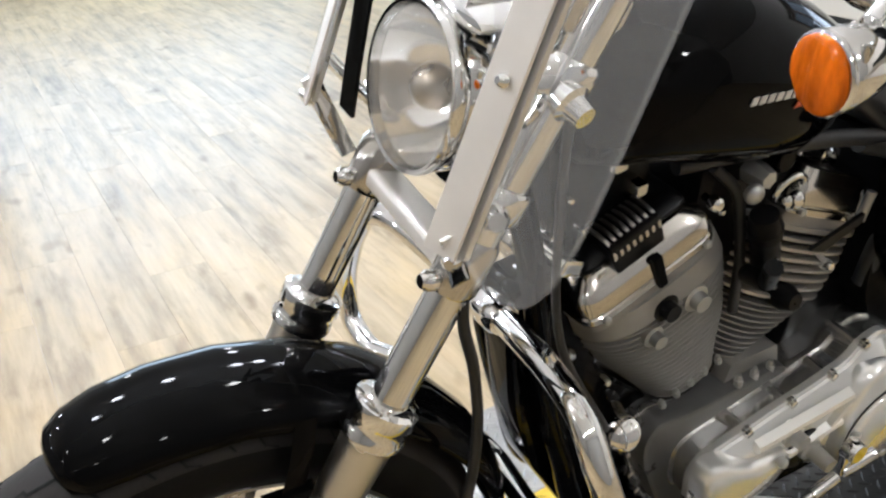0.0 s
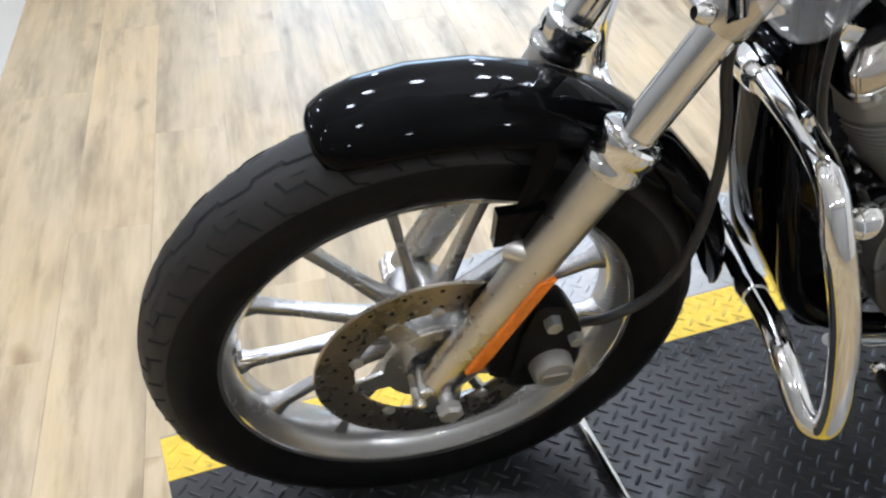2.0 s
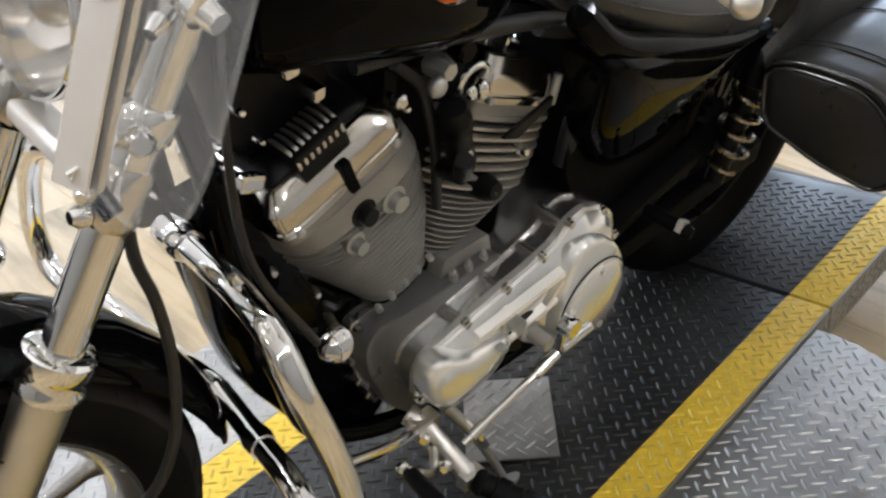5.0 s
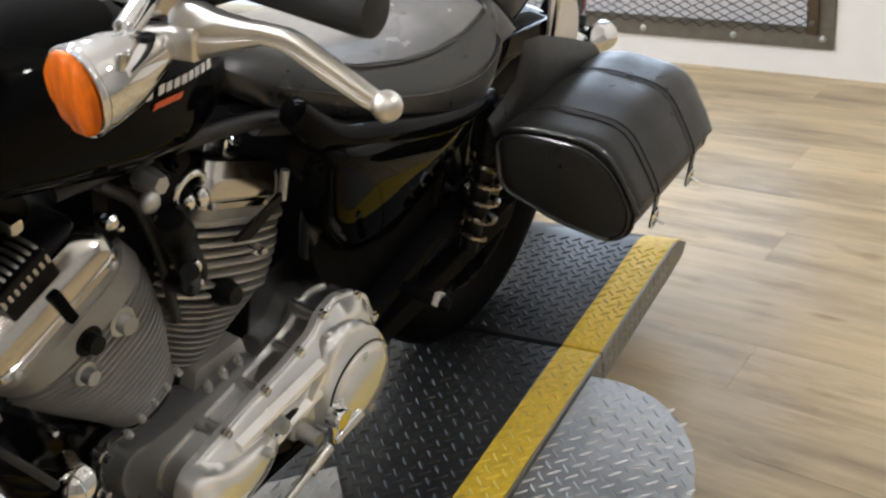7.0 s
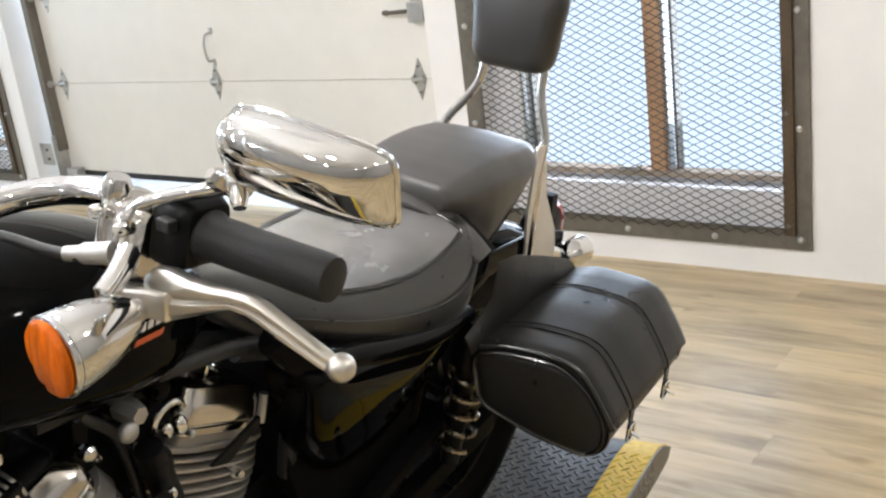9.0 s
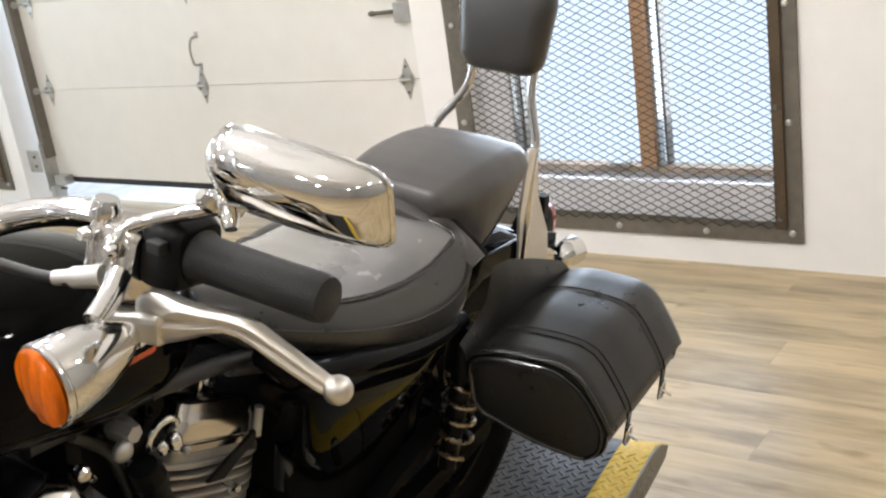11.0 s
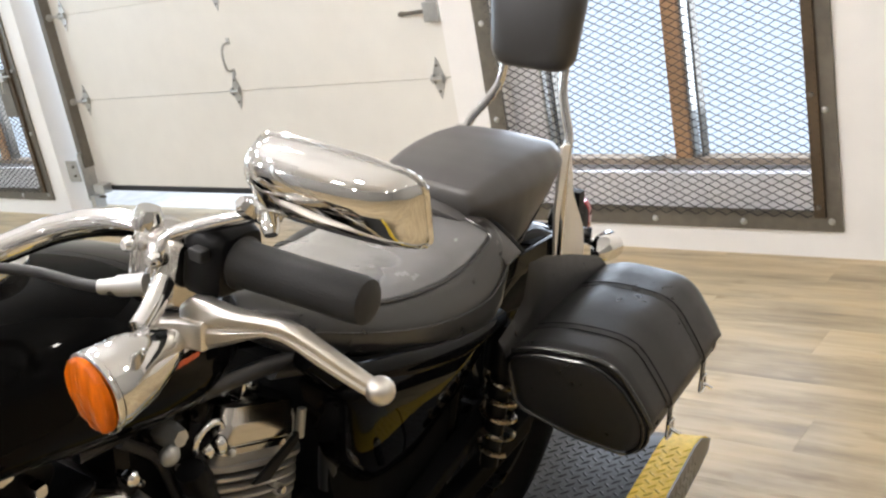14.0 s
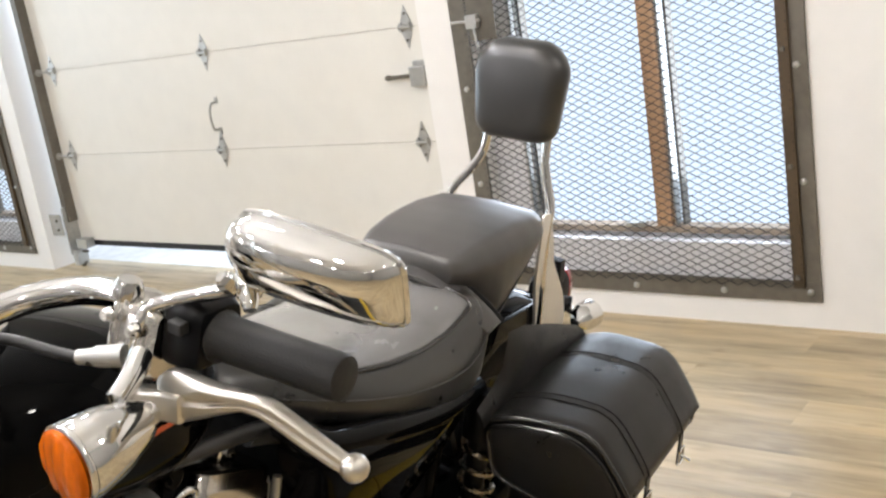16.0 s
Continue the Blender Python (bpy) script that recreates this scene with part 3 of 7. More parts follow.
def diamond_hinge(y, z, half):
    """A galvanised hinge: a diamond leaf above and below, knuckle and roller."""
    poly = [(0, 0.098), (0.036, 0.008), (0.036, -0.008), (0, -0.098), (-0.036, -0.008), (-0.036, 0.008)]
    if half:
        poly = [(max(p[0], -0.012), p[1]) for p in poly] if half > 0 else [(min(p[0], 0.012), p[1]) for p in poly]
    leaf = [(0.148, y + p[0], z + p[1]) for p in poly] + [(0.1445, y + p[0], z + p[1]) for p in poly]
    n = len(poly)
    faces = [tuple(range(n)), tuple(reversed(range(n, 2 * n)))] + [(i, i + n, (i + 1) % n + n, (i + 1) % n) for i in range(n)]
    hinge = part("hinge", [(leaf, faces)], ZINC, garage_door, "galvanised diamond hinge")
    part("knuckle", [rod((0.135, y - 0.034, z), (0.135, y + 0.034, z), 0.011, n=10), box(0.128, y - 0.03, z - 0.02, 0.1445, y - 0.018, z + 0.02), box(0.128, y + 0.018, z - 0.02, 0.1445, y + 0.03, z + 0.02)], ZINC, hinge)
    for dz in (-0.06, 0.06):
        part("hinge_screw", [rod((0.1445, y, z + dz), (0.139, y, z + dz), 0.006, n=8)], STEEL, hinge)


for i in (1, 2, 3):
    diamond_hinge(2.795, SEAM[i], 0)
    diamond_hinge(1.395, SEAM[i], 0)
    diamond_hinge(4.215, SEAM[i], 0)
    part("roller", [rod((0.125, 4.24, SEAM[i]), (0.125, 4.345, SEAM[i]), 0.007, n=8), rod((0.125, 4.325, SEAM[i]), (0.125, 4.350, SEAM[i]), 0.022, n=14)], ZINC, garage_door)
part("pull_handle", [tube([(0.149, 2.775, 0.985), (0.105, 2.775, 0.975), (0.095, 2.785, 0.92), (0.105, 2.785, 0.845), (0.149, 2.785, 0.835)], 0.0065, 8), box(0.143, 2.765, 0.975, 0.1495, 2.785, 1.01), box(0.143, 2.775, 0.805, 0.1495, 2.795, 0.845)], ZINC, garage_door, "galvanised pull handle")
latch = part("side_latch", [box(0.10, 1.30, 0.985, 0.149, 1.385, 1.075), box(0.110, 1.285, 1.076, 0.130, 1.365, 1.10)], ZINC, garage_door, "galvanised slide latch", bevel=0.004)
part("latch_bolt", [rod((0.115, 1.385, 1.035), (0.115, 1.51, 1.032), 0.009, n=10), ball((0.115, 1.52, 1.032), 0.014, 0.022, 0.013)], STEEL, latch)
# door track, its foot bracket and the stop
track = thing("door_track", ROOM, "galvanised vertical door track at the jamb", "door track", kind="structure")
part("rail", [box(0.085, 4.335, 0.30, 0.165, 4.341, 2.75), box(0.085, 4.341, 0.30, 0.089, 4.385, 2.75), box(0.161, 4.341, 0.30, 0.165, 4.385, 2.75)], STEEL, track)
part("foot_bracket", [box(0.055, 4.35, 0.09, 0.150, 4.356, 0.40), box(0.06, 4.30, 0.02, 0.14, 4.345, 0.12), box(0.075, 4.19, 0.13, 0.135, 4.30, 0.19), box(0.04, 4.356, 0.22, 0.046, 4.48, 0.36)], ZINC, track, "galvanised foot bracket", bevel=0.002)
part("bottom_roller", [rod((0.11, 4.25, 0.10), (0.11, 4.345, 0.10), 0.009, n=10), rod((0.11, 4.30, 0.03), (0.11, 4.335, 0.0), 0.012, n=10)], STEEL, track)
part("bracket_bolt", [turned((0.039, 4.40, 0.32), (0.028, 4.40, 0.32), [(0, 0.010), (1, 0.007)], 8)], STEEL, track)
part("bracket_bolt", [turned((0.039, 4.40, 0.26), (0.028, 4.40, 0.26), [(0, 0.010), (1, 0.007)], 8)], STEEL, track)

# the white cabinet whose corner shows beyond the front wheel
cab = thing("display_cabinet", pose(-0.62, 2.14, -0.201, 0, 0, -PSI), "low white cabinet with a dark recessed front", "cabinet")
part("body", [box(-1.20, 0.0, 0.0, -0.02, 0.9, 0.85)], BLACKMETAL, cab, bevel=0.004)
part("end_panel", [box(-0.019, -0.02, 0.0, 0.02, 0.92, 0.9)], WHITEPLASTIC, cab, "white end panel", bevel=0.003)
part("plinth", [box(-1.2, -0.035, 0.0, -0.02, -0.001, 0.10)], WHITEPLASTIC, cab, bevel=0.003)


# what stands further off on the floor
solid("white_plinth", [box(-0.62, 0.0, 0.0, 0.0, 0.24, 0.14)], WHITEPLASTIC, pose(-0.30, 3.035, -0.201, 0, 0, 8), "low white plinth on the wood floor", "plinth", bevel=0.004)
crate = thing("dark_crate", pose(-0.12, 3.30, -0.201, 0, 0, 8), "dark box with a pale edge standing on the floor", "box")
part("body", [box(-0.55, 0.0, 0.0, -0.012, 0.45, 0.40)], BLACKMETAL, crate, bevel=0.004)
part("side_panel", [box(-0.011, 0.004, 0.0, 0.006, 0.45, 0.40)], WINDOWWOOD, crate, "pale wood side panel", bevel=0.002)


def knobby_wheel():
    """The spoked wheel of a parked dirt bike, its tyre covered in blocks."""
    top = thing("dirt_bike_wheel", pose(0.30, 3.845, 0.149, 0, 0, 42), "spoked wheel with a black knobby tyre of a parked dirt bike", "wheel")
    prof = [(0.268, -0.020), (0.285, -0.036), (0.310, -0.040), (0.330, -0.030), (0.338, 0.0)]
    part("tyre", [lathe(prof + [(r, -y) for r, y in reversed(prof[:-1])], 72)], RUBBER, top)
    knobs = []
    for k in range(52):
        for w, r in ((-0.034, 0.318), (-0.016, 0.334), (0.016, 0.334), (0.034, 0.318)):
            a = 360 / 52 * (k + (0.5 if abs(w) > 0.02 else 0))
            knobs.append(moved(box(r - 0.006, w - 0.006, -0.008, r + 0.014, w + 0.006, 0.008), Matrix.Rotation(radians(-a), 4, "Y")))
    tagged(part("knob_pattern", knobs, RUBBER, top), "rubber tread blocks", kind="stuff")
    part("rim", [lathe([(0.272, -0.020), (0.262, -0.018), (0.252, -0.008), (0.252, 0.008), (0.262, 0.018), (0.272, 0.020)], 64)], ZINC, top, "bright metal rim")
    part("hub", [turned((0, -0.05, 0), (0, 0.05, 0), [(0, 0.03), (0.2, 0.022), (0.8, 0.022), (1, 0.03)], 20)], ZINC, top)
    for k in range(32):
        a, b = radians(k * 11.25), radians(k * 11.25 + (24 if k % 2 else -24))
        y = 0.035 if k % 4 < 2 else -0.035
        part("spoke", [rod((0.028 * math.cos(b), y, 0.028 * math.sin(b)), (0.254 * math.cos(a), 0, 0.254 * math.sin(a)), 0.0018, n=6)], ZINC, top)
    return top


knobby_wheel()

# ---- the lift ----
def lugs(y0, y1, x0, x1, z, inside=None, pitch=0.0225):
    """The raised lugs of chequer plate on a slanting grid, each end at its neighbour's waist."""
    v, f = [], []
    r = math.sqrt(0.5)
    reach = int(((x1 - x0) + (y1 - y0)) / pitch) + 2
    for i in range(-reach, reach):
        for j in range(-reach, reach):
            x, y = x0 + (i - j) * r * pitch, (y0 + y1) / 2 + (i + j) * r * pitch
            if not (x0 + 0.006 < x < x1 - 0.006 and y0 + 0.006 < y < y1 - 0.006) or (inside and not inside(x, y)):
                continue
            a = radians(45 if (i + j) % 2 else -45)
            c, s = math.cos(a), math.sin(a)
            k = len(v)
            for u, w, h in ((-0.0140, 0, 0), (-0.0065, -0.0030, 0), (0.0065, -0.0030, 0), (0.0140, 0, 0), (0.0065, 0.0030, 0), (-0.0065, 0.0030, 0), (-0.0075, 0, 0.0022), (0.0075, 0, 0.0022)):
                v.append((min(max(x + u * c - w * s, x0), x1), min(max(y + u * s + w * c, y0 + 0.001), y1 - 0.001), z + h))
            f += [(k, k + 1, k + 6), (k + 1, k + 2, k + 7, k + 6), (k + 2, k + 3, k + 7), (k + 3, k + 4, k + 7), (k + 4, k + 5, k + 6, k + 7), (k + 5, k, k + 6)]
    return v, f


def plate(name, shapes, material, parent, lug, label, bevel=0.0):
    """A plate with its lugs in the same mesh; lug: the lugs' shape or None."""
    ob = part(name, shapes, material, parent, label, bevel)
    if lug:
        data = bpy.data.meshes.new("chequer_relief")
        data.from_pydata(lug[0], [], lug[1])
        data.materials.append(DECKLUG if material is DECK else YELLOWLUG if material is YELLOW else material)
        for poly in data.polygons:
            poly.use_smooth = False
        net = new("chequer_relief", data)
        net.parent = ob
        tagged(net, "raised chequer plate lugs", kind="stuff")
    return ob


XF, XJ, XR = -0.345, 1.487, 1.93
YN0, YN1, YF0, YF1 = -0.377, -0.295, 0.167, 0.258
lift = thing("motorcycle_lift", pose(0, 0, 0), "low motorcycle lift with black chequer plate deck and yellow edges", "lift")
part("base_frame", [box(-0.1, -0.27, -0.201, 1.6, 0.16, -0.066), box(-0.30, -0.33, -0.14, 1.9, -0.27, -0.066), box(-0.30, 0.16, -0.14, 1.9, 0.22, -0.066)], BLACKMETAL, lift, "black steel base frame", bevel=0.004)
plate("deck", [box(XF, YN1, -0.064, XJ - 0.009, YF0, 0)], DECK, lift, lugs(YN1, YF0, XF, XJ - 0.01, 0), "worn black chequer plate deck", 0.0015)
plate("yellow_edge", [box(XF, YN0 + 0.002, -0.030, XJ - 0.003, YN1 - 0.0005, 0)], YELLOW, lift, lugs(YN0, YN1, XF, XJ - 0.01, 0), "worn yellow painted edge", 0.0015)
plate("yellow_edge", [box(XF, YF0 + 0.0005, -0.030, XJ - 0.003, YF1, 0)], YELLOW, lift, lugs(YF0, YF1, XF, XJ - 0.01, 0), "worn yellow painted edge", 0.0015)


def tail_section(y0, y1, thick):
    """The rear deck past the joint, its end rolled down."""
    prof = [(XJ + 0.006, 0)] + [(1.93 + 0.18 * math.sin(radians(a)), -0.18 * (1 - math.cos(radians(a)))) for a in range(0, 43, 7)]
    back = [(x - thick * 0.25, z - thick) for x, z in reversed(prof)]
    return prism(prof + back, y0, y1)


plate("tail_deck", [tail_section(YN1, YF0, 0.03)], DECK, lift, lugs(YN1, YF0, XJ + 0.01, XR, 0), "worn black chequer plate tail", 0.001)
plate("yellow_edge", [tail_section(YN0 + 0.002, YN1 - 0.0005, 0.02)], YELLOW, lift, lugs(YN0, YN1, XJ + 0.01, XR, 0), "worn yellow painted edge", 0.001)
plate("yellow_edge", [tail_section(YF0 + 0.0005, YF1, 0.02)], YELLOW, lift, lugs(YF0, YF1, XJ + 0.01, XR, 0), "worn yellow painted edge", 0.001)
for y0, y1 in ((YN0 - 0.003, YN0 + 0.0015), (YF1 + 0.0005, YF1 + 0.004)):
    rail = part("side_rail", [box(XF, y0, -0.066, XJ - 0.004, y1, -0.001), box(XJ + 0.004, y0, -0.066, 1.93, y1, -0.001), prism([(1.93, -0.001), (1.985, -0.010), (2.045, -0.042), (2.020, -0.062), (1.93, -0.066)], y0, y1)], RAILPLATE, lift, "dull aluminium chequer side rail", bevel=0.0008)
    sd = -1 if y0 < 0 else 1
    lv, lf = lugs(-0.064, -0.004, XF, 1.93, 0)
    bumps = bpy.data.meshes.new("chequer_relief")
    bumps.from_pydata([(x, (y0 if sd < 0 else y1) + sd * h, z) for x, z, h in lv], [], lf)
    bumps.materials.append(RAILPLATE)
    relief = new("chequer_relief", bumps)
    relief.parent = rail
    tagged(relief, "raised chequer plate lugs", kind="stuff")


def wing(sign, y_in, y_out, x0, x1, r):
    """A side wing with rounded outer corners."""
    pts = [(x0, y_in), (x1, y_in)]
    pts += [(x1 - r + r * math.cos(a), y_out - sign * r * 0.8 + sign * r * 0.8 * math.sin(a)) for a in np.linspace(0, math.pi / 2, 9)]
    pts += [(x0 + r - r * math.sin(a), y_out - sign * r * 0.8 + sign * r * 0.8 * math.cos(a)) for a in np.linspace(0, math.pi / 2, 9)]
    return pts


for sign, y_in, y_out, x0, x1 in ((-1, YN0 - 0.006, -0.655, 0.25, 1.42), (1, YF1 + 0.007, 0.54, 0.05, 1.20)):
    poly = wing(sign, y_in, y_out, x0, x1, 0.30)

    def inside(x, y, poly=poly):
        odd = False
        for (ax, ay), (bx, by) in zip(poly, poly[1:] + poly[:1]):
            if (ay > y) != (by > y) and x < (bx - ax) * (y - ay) / (by - ay) + ax:
                odd = not odd
        return odd

    plate("side_wing", [slab(poly, -0.014, -0.008)], ALUPLATE, lift, lugs(min(y_in, y_out), max(y_in, y_out), x0, x1, -0.008, inside), "bare aluminium chequer plate side wing", 0.001)
    for bx, by in ((x1 - 0.12, y_in + sign * 0.05), (x1 - 0.35, y_out - sign * 0.05), (x0 + 0.2, y_in + sign * 0.05)):
        part("rivet", [turned((bx, by, -0.008), (bx, by, -0.003), [(0, 0.008), (1, 0.005)], 10)], ZINC, lift)
loose = thing("loose_plate", pose(0.855, -0.209, 0.0035, 0, 0, 41.3), "small bare chequer plate lying under the kickstand", "plate")
plate("sheet", [box(0, 0, 0, 0.206, 0.15, 0.004)], ALUPLATE, loose, lugs(0, 0.15, 0, 0.206, 0.004), "", 0.0008)
solid("vise_handle", [rod((0.252, 0.10, 0.012), (0.235, -0.135, 0.012), 0.0075, n=10)], CHROME, pose(0, 0, 0), "thin dark steel wheel vise handle lying on the deck", "handle")

# floor planks, the last pieces of the room
pw, pl = 0.185, 1.22
plank = mesh("plank", [box(-pw / 2 + 0.0002, -pl / 2 + 0.0002, -0.004, pw / 2 - 0.0002, pl / 2 - 0.0002, 0)], PLANK, 0.0006)


# ---- the motorcycle ----
bike = thing("motorcycle", BIKE, "black cruiser motorcycle with chrome trim leaning on its kickstand", "motorcycle")
F = FRONT
RAKE = 0.472                                   # the fork's run to the rear for each metre up


def fork(v, y=0.0, ahead=0.0):
    """A point on a fork leg's axis at height v over the axle."""
    return Vector((RAKE * v - 0.004 - ahead, y, v))


# front wheel
wheel = part("front_wheel", [lathe([(0.2600, -0.0390), (0.2480, -0.0405), (0.2410, -0.0340), (0.2340, -0.0270), (0.2270, -0.012), (0.2270, 0.012), (0.2340, 0.0270), (0.2410, 0.0340), (0.2480, 0.0405), (0.2600, 0.0390), (0.2480, 0.020), (0.2450, 0), (0.2480, -0.020)], 96)], WHEELPAINT, bike, "silver cast thirteen-spoke wheel", m=F)
part("rim_lip", [lathe([(0.2470, -0.0400), (0.2475, -0.0425), (0.2525, -0.0432), (0.2535, -0.0415), (0.2520, -0.0390)], 96)], POLISHED, wheel, "bright machined rim lip", m=F)
TYRE = [(0.2450, -0.0360), (0.2600, -0.0460), (0.2790, -0.0530), (0.2980, -0.0540), (0.3140, -0.0475), (0.3265, -0.0355), (0.3345, -0.0190), (0.3370, 0.0)]
part("tyre", [lathe(TYRE + [(r, -y) for r, y in reversed(TYRE[:-1])], 120)], RUBBER, wheel, "black road tyre with worn tread", m=F)


BAND = [(0.3090, -0.0496), (0.3145, -0.0477), (0.3270, -0.0357), (0.3350, -0.0191), (0.3375, 0.0)]
part("tread_band", [lathe(BAND + [(r, -y) for r, y in reversed(BAND[:-1])] + [(0.300, 0.045), (0.300, -0.045)], 120)], TREAD, wheel, "dusty grooved tread", m=F)


def tyre_point(a, w, lift=0.0011):
    """The tyre's skin at angle a (degrees) and signed width w."""
    r = float(np.interp(abs(w), [0, 0.019, 0.0355, 0.0475, 0.054], [0.3370, 0.3345, 0.3265, 0.314, 0.298])) + lift
    return (r * math.cos(radians(a)), w, r * math.sin(radians(a)))


def groove(path, half):
    """Flat near-black strips painting the shade of grooves, from point to point, given as (angle, width) on the tyre.
    """
    v, f = [], []
    for (a0, w0), (a1, w1) in zip(path, path[1:]):
        pts = [Vector(tyre_point(a0 + (a1 - a0) * t, w0 + (w1 - w0) * t)) for t in (0, 0.33, 0.67, 1)]
        run = (pts[-1] - pts[0]).normalized()
        pts[0], pts[-1] = pts[0] - run * half, pts[-1] + run * half
        base = len(v)
        for p in pts:
            side = run.cross(Vector((p.x, p.y * 0.6, p.z)).normalized()).normalized() * half
            v += [tuple(p + side), tuple(p - side)]
        f += [(base + 2 * i, base + 2 * i + 2, base + 2 * i + 3, base + 2 * i + 1) for i in range(3)]
    return v, f


cuts = []
for k in range(26):
    a = 110.6 + k * 360 / 26
    cuts.append(groove([(a, -0.0115), (a + 6.6, -0.0085), (a + 7.0, -0.0035), (a + 13.0, -0.0045), (a + 13.85, -0.0115)], 0.0017))
    for side in (-1, 1):
        o = a + (0 if side < 0 else 180 / 26)
        cuts.append(groove([(o + 9.2, side * 0.0238), (o + 8.2, side * 0.0343), (o + 4.2, side * 0.0340), (o + 1.9, side * 0.0470)], 0.0020))
        cuts.append(groove([(o + 12.2, side * 0.0345), (o + 10.3, side * 0.0475), (o + 8.1, side * 0.0490)], 0.0020))
        cuts.append(groove([(o + 6.4, side * 0.0235), (o + 3.9, side * 0.0240)], 0.0008))
tagged(part("tread_groove_shade", cuts, GROOVE, wheel, "", m=F), kind="stuff")
part("hub", [turned((0, -0.062, 0), (0, 0.062, 0), [(0, 0.040), (0.12, 0.046), (0.3, 0.050), (0.7, 0.050), (0.88, 0.046), (1, 0.040)], 32)], WHEELPAINT, wheel, m=F)


def spoke_shape(angle):
    out = []
    for r, hw, ht in ((0.040, 0.012, 0.018), (0.090, 0.0072, 0.012), (0.160, 0.0058, 0.0085), (0.212, 0.0066, 0.0095), (0.231, 0.012, 0.016)):
        out.append([Matrix.Rotation(radians(angle), 3, "Y") @ Vector((r, p[1], p[0])) for p in rounded([(-hw, -ht), (hw, -ht), (hw, ht), (-hw, ht)], hw * 0.5, 2)])
    return rings(out)


for k in range(13):
    part("spoke", [spoke_shape(8 + k * 360 / 13)], WHEELPAINT, wheel, m=F)
disc = part("brake_disc", [lathe([(0.098, -0.0640), (0.1445, -0.0640), (0.1460, -0.0625), (0.1460, -0.0600), (0.1445, -0.0590), (0.098, -0.0590)], 72)], DISCSTEEL, wheel, "drilled steel brake disc", m=F)
part("disc_carrier", [lathe([(0.036, -0.0655), (0.064, -0.0655), (0.066, -0.0580), (0.036, -0.0580)], 40)] + [moved(prism(rounded([(0.055, -0.016), (0.103, -0.011), (0.103, 0.011), (0.055, 0.016)], 0.006, 2), -0.0650, -0.0595), Matrix.Rotation(radians(a), 4, "Y")) for a in range(20, 380, 72)], SATIN, disc, "five-armed disc carrier", bevel=0.001, m=F)
# flat dark discs on the steel paint the shade inside the drillings
holes = []
for k in range(40):
    a = radians(k * 9)
    for r in (0.108, 0.122, 0.136):
        if (k + int(r * 1000) // 14) % 2:
            c = Vector((r * math.cos(a), -0.0642, r * math.sin(a)))
            holes.append((circle(c, (0, 1, 0), 0.0031, 8), [tuple(range(8))]))
tagged(part("hole_shade", [([tuple(p) for p in v], f) for v, f in holes], GROOVE, disc, "", m=F), kind="stuff")
for a in range(20, 380, 72):
    c = Vector((0.100 * math.cos(radians(a)), -0.0645, 0.100 * math.sin(radians(a))))
    part("disc_rivet", [turned(c, c + Vector((0, -0.004, 0)), [(0, 0.008), (0.7, 0.008), (1, 0.005)], 12)], ZINC, disc, m=F)
part("valve_stem", [rod((-0.226, -0.014, 0.0), (-0.197, -0.014, 0.0), 0.0045, n=10), rod((-0.206, -0.014, 0), (-0.192, -0.014, 0.0), 0.0055, n=10)], CHROME, wheel, "chrome valve stem", m=F)
part("balance_weight", [box(-0.2275, -0.024, 0.012, -0.2215, -0.008, 0.030)], ZINC, wheel, bevel=0.001, m=F)
part("axle", [rod((0, -0.125, 0), (0, 0.125, 0), 0.0095), turned((0, -0.126, 0), (0, -0.140, 0), [(0, 0.016), (0.7, 0.016), (1, 0.012)], 6)], ZINC, wheel, m=F)

